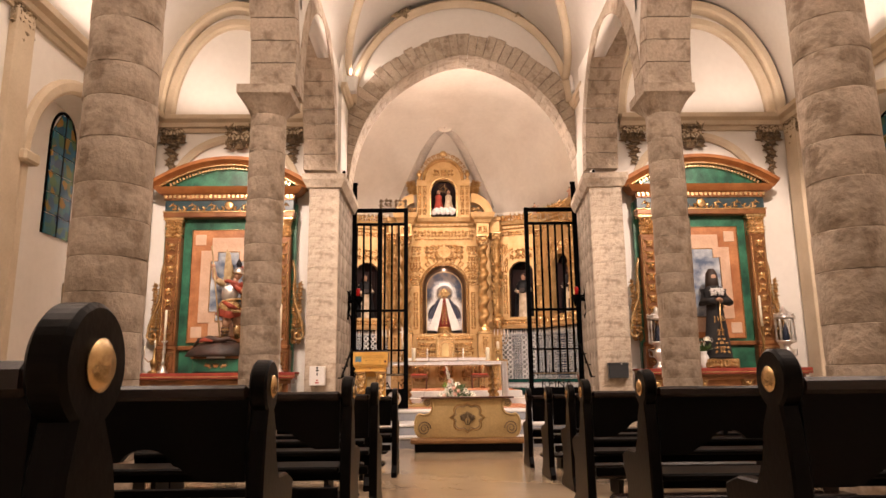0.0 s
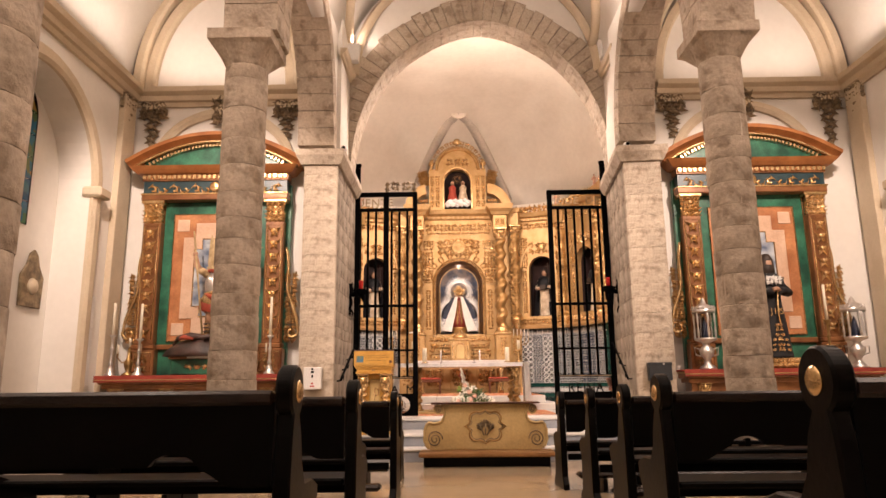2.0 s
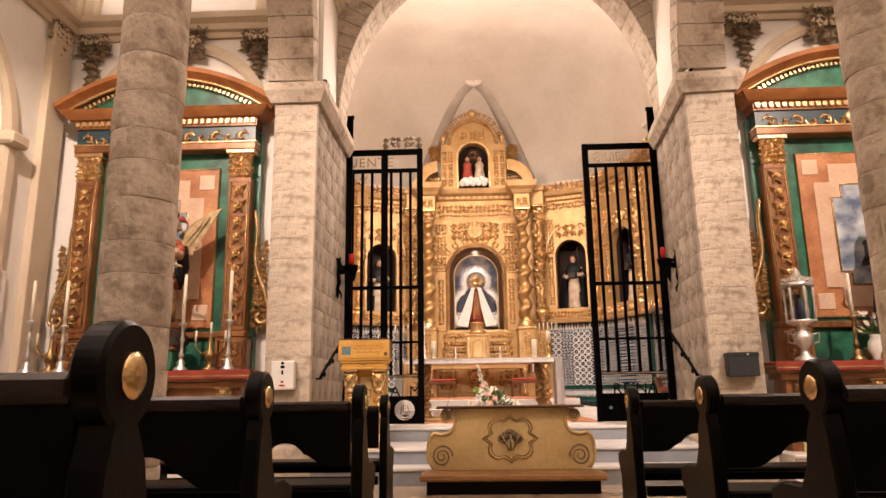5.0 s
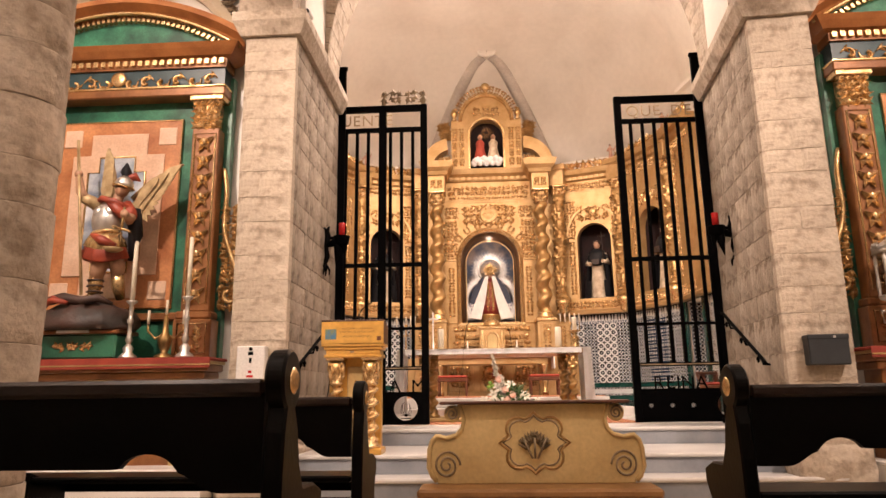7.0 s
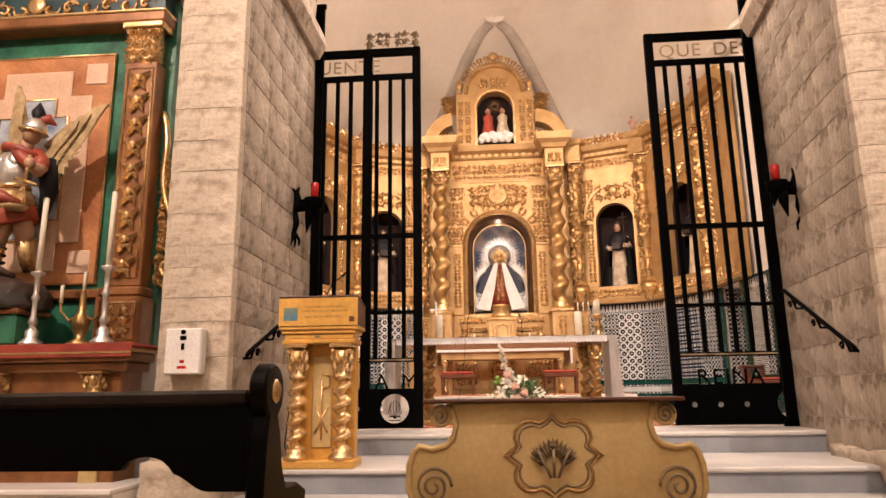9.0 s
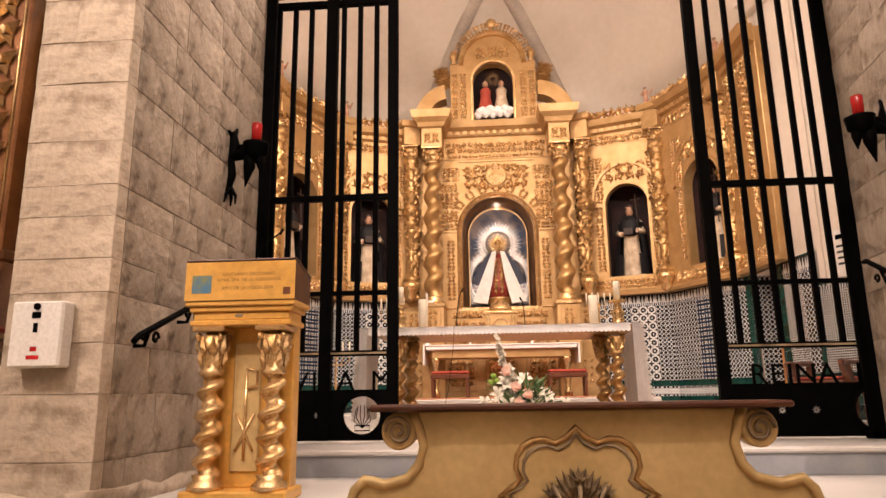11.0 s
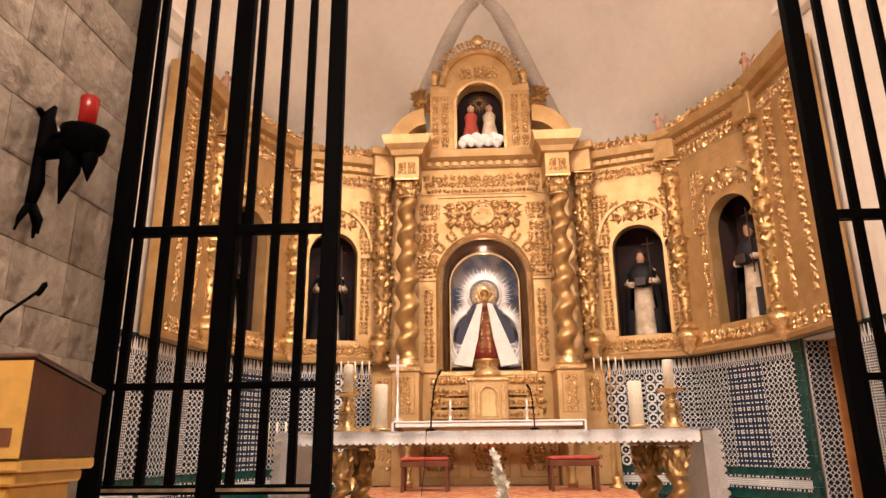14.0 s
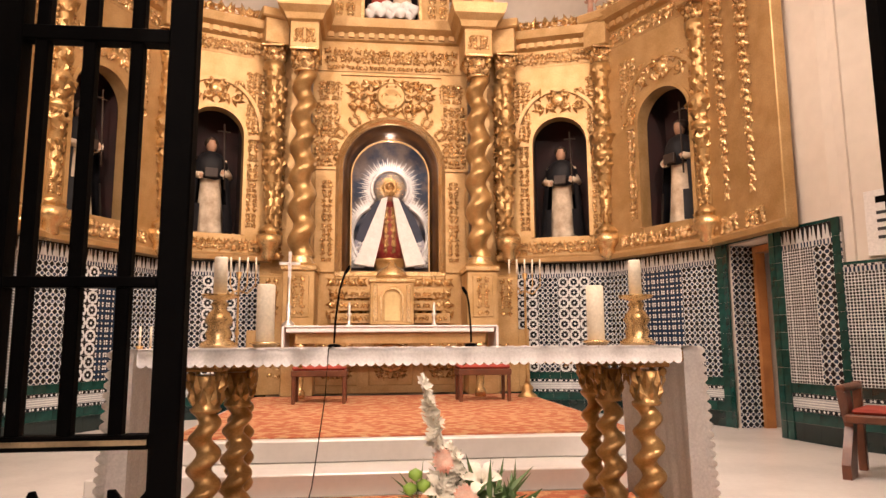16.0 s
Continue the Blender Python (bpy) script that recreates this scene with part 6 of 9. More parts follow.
for s in (-1, 1):
    part("finial", lathe([(0.025, 0), (0.035, 0.08), (0.015, 0.12), (0.03, 0.17), (0.0, 0.22)], 8), BRONZE, gate_l, m=pose(LF - 0.32 + s * 0.27, 0, 4.38))
for nm, x in (("gate_post", ARCH_X0 + 0.02), ("gate_post", ARCH_X1 - 0.02)):
    o = empty(nm, pose(x, 13.975, PRESB), "tall black iron gate post fixed beside the stone pier", "gate post", "gate posts")
    part("shaft", box(-0.06, -0.02, 0, 0.06, 0.03, 4.72, 0.006), BLACK, o)
    part("foot", box(-0.09, -0.02, 0, 0.09, 0.03, 0.06, 0.01), BLACK, o)
    part("cap", box(-0.075, -0.02, 4.72, 0.075, 0.03, 4.78, 0.01), BLACK, o)

# ---- main altar ----
def pair_columns(parent, x, y, z, h, r, mat=GOLD, cap=0.2):
    """A twisted column with its base and leafy capital; cap is the capital's share of the height."""
    c0 = 0.96 - cap
    part("leg", solomonic(r, h * (c0 - 0.08 + 0.02), 4.5, 14, 0.36), mat, parent, "twisted gilt column leg", m=pose(x, y, z + h * 0.08))
    part("leg_base", lathe([(r * 1.6, 0), (r * 1.6, h * 0.03), (r * 1.1, h * 0.06), (r * 1.25, h * 0.09)], 14), mat, parent, m=pose(x, y, z))
    part("leg_capital", capital_bm(r * 1.1, h * (1 - c0)), mat, parent, m=pose(x, y, z + h * c0))


altar = empty("altar", pose(AX, 15.3, PRESB + 0.012) @ Matrix.Diagonal((0.985, 1.0, 1.055, 1)), "gilt altar table with twisted legs and white lace cloth", "altar")
part("platform", box(-1.2, -0.5, 0, 1.2, 0.5, 0.045, 0.008), GOLD_PALE, altar)
for sx in (-1, 1):
    for k, (dx, dy) in enumerate(((1.02, -0.36), (0.93, -0.10))):
        pair_columns(altar, sx * dx, dy, 0.045, 0.80, 0.058, GOLD)
    pair_columns(altar, sx * 1.0, 0.36, 0.045, 0.80, 0.058, GOLD)
part("table_top", box(-1.24, -0.46, 0.845, 1.18, 0.46, 0.905, 0.012), GOLD, altar)
part("front_carving", relief(2.0, 0.05, 81, rad=0.007), GOLD_BRIGHT, altar, m=pose(0, -0.462, 0.873))
cl = bmesh.new()
nx, ny = 60, 10
grid = [[cl.verts.new((-1.2 + 2.4 * i / nx, -0.49 + 0.98 * j / ny, 0.912 + 0.004 * math.sin(3.1 * i + 1.7 * j))) for j in range(ny + 1)] for i in range(nx + 1)]
for i in range(nx):
    for j in range(ny):
        cl.faces.new((grid[i][j], grid[i + 1][j], grid[i + 1][j + 1], grid[i][j + 1])).smooth = True
# the front hem with lace scallops
prev = None
for i in range(0, 241):
    x = -1.12 + 2.24 * i / 240
    zb = 0.852 - 0.012 * abs(math.sin(math.pi * i / 4))
    y = -0.492 - 0.006 * math.sin(i * 0.35)
    row = [cl.verts.new((x, -0.485, 0.914)), cl.verts.new((x, y - 0.004, 0.89)), cl.verts.new((x, y - 0.004, zb))]
    if prev:
        for k in range(2):
            cl.faces.new((prev[k], row[k], row[k + 1], prev[k + 1])).smooth = True
    prev = row
# side drops that hang to the floor
for s in (-1, 1):
    prev = None
    for j in range(0, 81):
        y = -0.47 + 0.96 * j / 80
        w = 0.012 * math.sin(j * 0.8)
        e = 0.012 * abs(math.sin(math.pi * j / 3))
        row = []
        for k in range(7):
            u = k / 6
            row.append(cl.verts.new((s * (1.19 + 0.03 * u + w * u), y * (1 + 0.05 * u), 0.914 - 0.80 * u - (e if k == 6 else 0))))
        if prev:
            for k in range(6):
                cl.faces.new((prev[k], row[k], row[k + 1], prev[k + 1])).smooth = True
        prev = row
    prev = None
    for k in range(0, 61):
        u = k / 60
        z = 0.914 - 0.80 * u
        e = 0.02 * abs(math.sin(math.pi * k / 3))
        row = [cl.verts.new((s * (1.14), -0.47 - 0.02 * u, z)), cl.verts.new((s * (1.19 + 0.03 * u), -0.475 - 0.03 * u, z)), cl.verts.new((s * (1.225 + 0.03 * u + e), -0.46 - 0.03 * u, z))]
        if prev:
            for q in range(2):
                cl.faces.new((prev[q], row[q], row[q + 1], prev[q + 1]))
        prev = row
bmesh.ops.solidify(cl, geom=cl.faces[:], thickness=0.003)
tagged(part("altar_cloth", cl, LINEN, m=pose(0.26, 15.3, PRESB + 0.012) @ Matrix.Diagonal((1.065, 1.0, 1.055, 1))), "white lace-edged altar cloth hanging at both ends", "altar cloth")

CANDLESTICK = [(0.09, 0), (0.09, 0.02), (0.055, 0.04), (0.065, 0.07), (0.05, 0.10), (0.07, 0.13), (0.05, 0.17), (0.03, 0.19), (0.045, 0.21), (0.03, 0.23), (0.085, 0.245), (0.09, 0.26), (0.05, 0.262)]
top_z = PRESB + 0.012 + 0.917 + 0.05


def altar_candle(x, y, tall):
    ob = empty("altar_candle", pose(x, y, top_z), "ivory candle on a gilt altar candlestick" if tall else "thick ivory candle on a low gilt dish", "candle", "altar candles")
    if tall:
        st = part("candlestick", lathe(CANDLESTICK, 16), GOLD_BRIGHT, ob)
        part("candle", lathe([(0.033, 0.262), (0.033, 0.44), (0.028, 0.446), (0.0, 0.444)], 16), WAX, ob)
    else:
        part("dish", lathe([(0.05, 0), (0.06, 0.012), (0.075, 0.02), (0.05, 0.028)], 16), GOLD_BRIGHT, ob)
        part("candle", lathe([(0.044, 0.028), (0.044, 0.30), (0.038, 0.306), (0.0, 0.302)], 18), WAX, ob)
    part("wick", tube([(0, 0, 0.44 if tall else 0.3), (0.002, 0, 0.455 if tall else 0.315)], 0.002, 5), BLACK, ob)
    return ob


altar_candle(-0.70, 15.25, True)
altar_candle(-0.47, 15.2, False)
altar_candle(1.19, 15.2, False)
altar_candle(1.43, 15.25, True)


def microphone(x, y, z, lean, h, label):
    ob = empty("microphone", pose(x, y, z), label, "microphone", "microphones")
    part("stand_base", lathe([(0.03, 0), (0.03, 0.01), (0.012, 0.016)], 14), BLACK, ob)
    part("gooseneck", tube([(0, 0, 0.02), (lean * 0.1, 0, h * 0.35), (lean * 0.45, 0, h * 0.75), (lean, 0, h)], 0.005, 6), BLACK, ob)
    part("capsule", lathe([(0.006, 0), (0.008, 0.01), (0.008, 0.035), (0, 0.045)], 8), BLACK, ob, m=pose(lean, 0, h - 0.01, 0, 30 if lean > 0 else -30, 0))
    return ob


microphone(-0.13, 15.05, top_z, 0.05, 0.36, "slim black gooseneck microphone on the altar")
microphone(0.52, 15.05, top_z, -0.02, 0.26, "slim black gooseneck microphone on the altar")
cable = tagged(part("microphone_cable", tube([(-0.13, 15.04, top_z + 0.006), (-0.14, 14.79, top_z - 0.004), (-0.15, 14.79, top_z - 0.2), (-0.2, 14.8, 0.55), (-0.27, 14.85, 0.3), (-0.34, 14.9, 0.225)], 0.0025, 5), BLACK), "thin black cable hanging from the altar", "cable")

# ---- flowers before the altar ----
PETAL = material("white_petals", (0.80, 0.76, 0.68), 0.6, 0, (0.66, 0.62, 0.50), 12, 3)
PEACH = material("peach_gerbera_petals", (0.78, 0.36, 0.26), 0.6, 0, (0.70, 0.50, 0.40), 12, 3)
LEAFG = material("dark_green_leaves", (0.05, 0.11, 0.03), 0.5, 0, (0.10, 0.17, 0.05), 12, 3)
LIME = material("lime_green_bloom", (0.22, 0.36, 0.05), 0.6, 0, (0.15, 0.26, 0.04), 12, 3)


def bloom(r, petals, cup, mat_i, bm, m):
    t = bmesh.new()
    for ring_, (k, z) in enumerate(((1.0, 0.0), (0.7, r * 0.25))):
        for i in range(petals):
            a = 2 * math.pi * (i + 0.5 * ring_) / petals
            d, n = Vector((math.cos(a), math.sin(a), 0)), Vector((-math.sin(a), math.cos(a), 0))
            up = Vector((0, 0, cup * r * k))
            v = [t.verts.new(p) for p in (Vector((0, 0, z)), d * r * 0.55 * k + n * r * 0.28 * k + up * 0.6 + Vector((0, 0, z)), d * r * k + up + Vector((0, 0, z)), d * r * 0.55 * k - n * r * 0.28 * k + up * 0.6 + Vector((0, 0, z)))]
            t.faces.new(v)
    for f in t.faces:
        f.material_index = mat_i
    join(bm, t, m)


def bouquet(name, m, label, parts_spec, seed):
    rnd = random.Random(seed)
    ob = empty(name, m, label, "flowers")
    return ob, rnd


fl, rnd = bouquet("flower_arrangement", pose(0.45, 14.55, PRESB), "white lilies, gladioli and peach gerberas with green leaves", None, 5)
pot = part("basket", lathe([(0.12, 0), (0.14, 0.04), (0.15, 0.10), (0.13, 0.11), (0.0, 0.10)], 16), DARKWOOD, fl)
for sx, tx, hx, nn in ((-0.10, -0.21, 0.88, 40), (-0.04, -0.10, 0.62, 24), (0.12, 0.17, 0.40, 12)):
    gl = bmesh.new()
    tube([(sx * 0.5, 0, 0.1), (sx, -0.02, hx * 0.6), (tx, -0.04, hx)], 0.006, 5, gl)
    for i in range(nn):
        u = 0.3 + 0.7 * i / nn
        x = sx * 0.5 + (tx - sx * 0.5) * u ** 1.2
        bloom(0.055 * (1.25 - 0.75 * u), 5, 0.9, 0, gl, pose(x + rnd.uniform(-0.028, 0.028) * (1.3 - u), -0.05 + rnd.uniform(-0.03, 0.03), 0.06 + (hx - 0.08) * u, rnd.uniform(30, 85), 0, rnd.uniform(-70, 70)))
    part("gladiolus", gl, PETAL, fl, "white gladiolus spike")


def lily():
    """Six long recurved petals with a ridge, round a small throat."""
    t = bmesh.new()
    for k in range(6):
        a = math.pi / 3 * k
        d, n = Vector((math.cos(a), math.sin(a), 0)), Vector((-math.sin(a), math.cos(a), 0))
        w = 0.024 if k % 2 else 0.030
        rows = []
        for q, (rr, zz, ww) in enumerate(((0.006, 0.0, 0.2), (0.03, 0.045, 0.75), (0.065, 0.065, 1.0), (0.092, 0.055, 0.55), (0.108, 0.038, 0.05))):
            c = d * rr + Vector((0, 0, zz))
            rows.append([t.verts.new(c - n * w * ww + Vector((0, 0, 0.006))), t.verts.new(c), t.verts.new(c + n * w * ww + Vector((0, 0, 0.006)))])
        for p0, p1 in zip(rows, rows[1:]):
            for q in range(2):
                t.faces.new((p0[q], p0[q + 1], p1[q + 1], p1[q])).smooth = True
    for k in range(5):
        a = 2 * math.pi * k / 5
        tube([(0, 0, 0.01), (0.012 * math.cos(a), 0.012 * math.sin(a), 0.07)], 0.0025, 4, t)
    return t


lm = None
for x, z, lean in ((0.19, 0.33, 55), (0.28, 0.17, 70), (-0.16, 0.43, 60), (-0.21, 0.35, 75), (-0.33, 0.27, 70), (0.35, 0.25, 60), (0.50, 0.10, 80), (-0.10, 0.26, 80), (-0.28, 0.16, 80), (0.12, 0.14, 80), (0.02, 0.46, 50), (-0.04, 0.16, 85), (0.40, 0.14, 75), (-0.38, 0.15, 65)):
    m = pose(x, -0.16 + 0.22 * z + rnd.uniform(-0.02, 0.02), z, lean, 0, rnd.uniform(-45, 45) - 40 * x) @ Matrix.Scale(0.74, 4)
    if lm is None:
        lm = part("lily", lily(), PETAL, fl, "open white lily", m=m).data
    else:
        again("lily", lm, fl, m, "open white lily")
li = bmesh.new()
for i in range(120):
    a, r = rnd.uniform(0, 6.28), 0.42 * math.sqrt(rnd.random())
    x, y = 1.05 * r * math.cos(a), 0.42 * r * math.sin(a) - 0.03
    bloom(rnd.uniform(0.016, 0.032), 6, 0.5, 0, li, pose(x, y, 0.10 + 0.34 * (1 - r / 0.42) + rnd.uniform(-0.03, 0.06), rnd.uniform(20, 80), 0, rnd.uniform(-90, 90)))
part("filler_blossom", li, PETAL, fl, "small white filler blossom")["kind"] = "stuff"
gm = None
for x, z in ((-0.13, 0.55), (-0.05, 0.42), (0.04, 0.36), (-0.03, 0.29), (-0.25, 0.25), (0.09, 0.20)):
    m = pose(x, -0.19 + 0.2 * z, z, 72, 0, rnd.uniform(-25, 25))
    if gm is None:
        ge = bmesh.new()
        bloom(0.052, 18, 0.15, 0, ge, pose(0, 0, 0))
        bloom(0.042, 16, 0.3, 0, ge, pose(0, 0, 0.004, 0, 0, 9))
        gm = part("gerbera", ge, PEACH, fl, "peach gerbera", m=m).data
    else:
        again("gerbera", gm, fl, m, "peach gerbera")
lv = bmesh.new()
for i in range(260):
    a = rnd.uniform(0, 6.28)
    L = rnd.uniform(0.10, 0.26)
    t = bmesh.new()
    v = [t.verts.new(p) for p in ((0, 0, 0), (0.016, 0.006, L * 0.45), (0, -0.01, L), (-0.016, 0.006, L * 0.45))]
    t.faces.new(v)
    h = rnd.random()
    join(lv, t, pose(rnd.uniform(-0.36, 0.36) * (1 - 0.6 * h), rnd.uniform(-0.15, 0.12), 0.04 + 0.36 * h, rnd.uniform(-70, 70), rnd.uniform(-80, 80), math.degrees(a)))
part("foliage", lv, LEAFG, fl, "dark green leaves")["kind"] = "stuff"
for s in (-1, 1):
    fern = bmesh.new()
    for i in range(9):
        a = math.radians(35 + 14 * i)
        L = 0.16 + 0.05 * math.sin(i * 1.7)
        t = bmesh.new()
        t.faces.new([t.verts.new(p) for p in ((0, 0, 0), (L * 0.5 * math.cos(a) + 0.006, 0.004, L * 0.5 * math.sin(a)), (L * math.cos(a), 0, L * math.sin(a)), (L * 0.5 * math.cos(a) - 0.006, 0.004, L * 0.5 * math.sin(a)))])
        join(fern, t)
    part("palm_leaf", fern, LEAFG, fl, "feathery palm leaf", m=pose(-0.22 if s < 0 else 0.02, -0.04, 0.40, 0, s * 35, 0) @ Matrix.Scale(0.75, 4))
for x, z in ((-0.24, 0.51), (-0.21, 0.47), (-0.26, 0.46)):
    t = lathe([(0, -0.026), (0.026, -0.008), (0.026, 0.012), (0, 0.026)], 8)
    part("green_bloom", t, LIME, fl, "lime green bloom", m=pose(x, -0.12, z))
orn = empty("altar_ornament", pose(0.98, 14.86, PRESB + 0.06), "small dark bronze openwork ornament before the altar", "ornament")
part("base", box(-0.075, -0.03, 0, 0.075, 0.03, 0.03, 0.006), BRONZE, orn)
part("openwork", relief(0.13, 0.07, 121, rad=0.008), BRONZE, orn, m=pose(0, 0, 0.065))
part("cross", join(box(-0.006, -0.005, 0.09, 0.006, 0.005, 0.15), box(-0.025, -0.0045, 0.12, 0.025, 0.0045, 0.131)), BRONZE, orn)

# ---- stools, stands and chairs of the presbytery ----
def stool(x, y):
    ob = empty("stool", pose(x, y, 0.472), "low wooden stool with red upholstered seat", "stool", "stools on the dais")
    part("seat_frame", box(-0.31, -0.2, 0.30, 0.31, 0.2, 0.37, 0.008), REDWOOD, ob)
    part("cushion", box(-0.30, -0.19, 0.37, 0.30, 0.19, 0.42, 0.02), REDVELVET, ob)
    for sx in (-1, 1):
        for sy in (-1, 1):
            part("leg", box(sx * 0.28 - 0.02, sy * 0.17 - 0.02, 0, sx * 0.28 + 0.02, sy * 0.17 + 0.02, 0.30, 0.005), REDWOOD, ob)
    return ob


stool(-0.52, 19.75)
stool(1.36, 19.75)


def floor_candelabrum(x, y, z, h, label, arms=5):
    ob = empty("candelabrum", pose(x, y, z), label, "candelabrum", "standing candelabra")
    part("foot", lathe([(0.13, 0), (0.12, 0.03), (0.06, 0.07), (0.08, 0.12), (0.03, 0.18)], 14), GOLD, ob)
    part("stem", lathe([(0.03, 0.18), (0.015, 0.24), (0.014, h * 0.5), (0.03, h * 0.52), (0.014, h * 0.56), (0.014, h * 0.94), (0.04, h)], 10), GOLD, ob)
    for i in range(arms):
        u = (i - (arms - 1) / 2) / max(1, (arms - 1) / 2)
        part("arm", tube([(0, 0, h * 0.86), (u * 0.10, 0, h * 0.83), (u * 0.2, 0, h * 0.9), (u * 0.2, 0, h)], 0.008, 6), GOLD, ob)
        part("candle", lathe([(0.011, h), (0.011, h + 0.18), (0.0, h + 0.185)], 8), WAX, ob, m=pose(u * 0.2, 0, 0))
    return ob


floor_candelabrum(-2.15, 18.6, PRESB, 0.98, "tall brass candelabrum beside the dais")
floor_candelabrum(-1.55, 20.2, 0.46, 1.55, "brass candelabrum with thin white candles")
floor_candelabrum(2.0, 20.2, 0.46, 1.55, "brass candelabrum with thin white candles")
cx = empty("altar_cross", pose(-0.98, 20.5, 1.357), "silver altar cross on the high altar table", "cross")
part("foot", lathe([(0.09, 0), (0.07, 0.04), (0.025, 0.08), (0.03, 0.25), (0.015, 0.3), (0.015, 0.62)], 10), SILVER, cx)
part("cross", join(box(-0.018, -0.008, 0.62, 0.018, 0.008, 0.95), join(box(-0.13, -0.0085, 0.78, 0.13, 0.0085, 0.815), lathe([(0, -0.02), (0.03, 0), (0, 0.02)], 8), pose(0, 0, 0.797))), SILVER, cx)
for s, xx in ((-1, -0.22), (1, 0.86)):
    o = empty("crystal_candlestick", pose(xx, 20.45, 1.357), "small crystal candlestick on the altar table", "candlestick", "crystal candlesticks")
    part("stem", lathe([(0.05, 0), (0.02, 0.03), (0.015, 0.12), (0.04, 0.15), (0.015, 0.17), (0.02, 0.22), (0.01, 0.3)], 10), SILVER, o)
ch = empty("armchair", pose(3.85, 16.45, PRESB, 0, 0, -50), "carved reddish wooden armchair with red seat", "chair")
part("seat", box(-0.28, -0.26, 0.40, 0.28, 0.26, 0.46, 0.012), REDWOOD, ch)
part("cushion", box(-0.24, -0.22, 0.46, 0.24, 0.22, 0.50, 0.02), REDVELVET, ch)
part("armrest", box(-0.32, -0.28, 0.62, -0.25, 0.26, 0.67, 0.015), REDWOOD, ch)
part("armrest", box(0.25, -0.28, 0.62, 0.32, 0.26, 0.67, 0.015), REDWOOD, ch)
for sx in (-1, 1):
    part("scroll_support", prism([(-0.26, 0.62), (-0.20, 0.5), (-0.10, 0.36), (-0.20, 0.22), (-0.27, 0.1), (-0.27, 0), (-0.10, 0), (-0.06, 0.15), (0.0, 0.36), (-0.08, 0.52), (-0.12, 0.62)], -0.03, 0.03), REDWOOD, ch, m=Matrix(((0, 1, 0, sx * 0.285), (1, 0, 0, 0), (0, 0, 1, 0), (0, 0, 0, 1))))
    part("back_leg", box(sx * 0.285 - 0.03, 0.2, 0, sx * 0.285 + 0.03, 0.26, 0.68, 0.006), REDWOOD, ch)

# ---- lectern ----
DESKWOOD = material("dark_reddish_brown_wood", (0.085, 0.028, 0.012), 0.35, 0, (0.05, 0.016, 0.008), 7, 8, 0.06, 40)
lec = empty("lectern", pose(-1.15, 12.45, -0.03), "gold lacquered lectern with twisted columns and printed front", "lectern")
part("plinth", box(-0.29, -0.25, 0, 0.29, 0.05, 0.06, 0.01), LECTERN, lec)
part("back_panel", box(-0.26, -0.08, 0.06, 0.26, 0.03, 0.925, 0.005), LECTERN, lec)
part("inset_panel", box(-0.08, -0.095, 0.14, 0.08, -0.08, 0.84, 0.008), GOLD_PALE, lec)
mono = bmesh.new()
tube([(-0.05, 0, 0.25), (0.05, 0, 0.45)], 0.008, 6, mono)
tube([(0.05, 0, 0.25), (-0.05, 0, 0.45)], 0.008, 6, mono)
tube([(0, 0, 0.2), (0, 0, 0.7)], 0.008, 6, mono)
tube([(0, 0, 0.7), (0.06, 0, 0.68), (0.06, 0, 0.6), (0, 0, 0.58)], 0.008, 6, mono)
part("monogram", mono, GOLD_BRIGHT, lec, "raised gilt monogram", m=pose(0, -0.1, 0))
for sx in (-1, 1):
    pair_columns(lec, sx * 0.175, -0.165, 0.06, 0.865, 0.060, GOLD_BRIGHT, 0.27)
for k, (w, z0, z1) in enumerate(((0.285, 0.925, 0.955), (0.27, 0.955, 1.0), (0.29, 1.0, 1.03), (0.31, 1.03, 1.06))):
    part("cornice_moulding", box(-w, -w * 0.85, z0, w, w * 0.85 - 0.225, z1, 0.006), LECTERN, lec)
# the desk box slopes up to the back
desk = bmesh.new()
vs = [desk.verts.new(p) for p in ((-0.31, -0.268, 1.06), (0.31, -0.268, 1.06), (0.31, 0.03, 1.06), (-0.31, 0.03, 1.06), (-0.31, -0.268, 1.275), (0.31, -0.268, 1.275), (0.31, 0.03, 1.215), (-0.31, 0.03, 1.215))]
for f in ((0, 1, 5, 4), (1, 2, 6, 5), (2, 3, 7, 6), (3, 0, 4, 7), (4, 5, 6, 7), (3, 2, 1, 0)):
    desk.faces.new([vs[i] for i in f])
part("desk", desk, DESKWOOD, lec, "dark brown wooden desk")
part("front_board", box(-0.31, -0.271, 1.06, 0.31, -0.2685, 1.274), LECTERN, lec, "gold printed front board")
part("desk_top", box(-0.315, -0.275, 0, 0.315, 0.04, 0.012, 0.003), DESKWOOD, lec, m=pose(0, 0, 1.226, -11.5, 0, 0))
part("picture", box(-0.27, -0.274, 1.10, -0.16, -0.272, 1.20), BLUE, lec, "small printed picture in blue and gold")
part("crest", box(0.245, -0.274, 1.085, 0.285, -0.272, 1.125), REDWOOD, lec, "small printed crest")
PRINT = material("brown_print", (0.22, 0.10, 0.02), 0.6)
for t, x, z, h in (("SANTUARIO DIOCESANO", -0.10, 1.195, 0.021), ("NTRA. SRA. DE LA FUENSANTA", -0.13, 1.163, 0.021), ("AÑO DE LA MISIÓN 2019", -0.10, 1.118, 0.021)):
    letters(t, h * 0.86, 0.0004, PRINT, lec, pose(x, -0.2718, z, 90, 0, 0), "brown printed capitals")
part("name_plate", box(-0.03, -0.236, 0.972, 0.01, -0.2305, 0.987), BRONZE, lec)
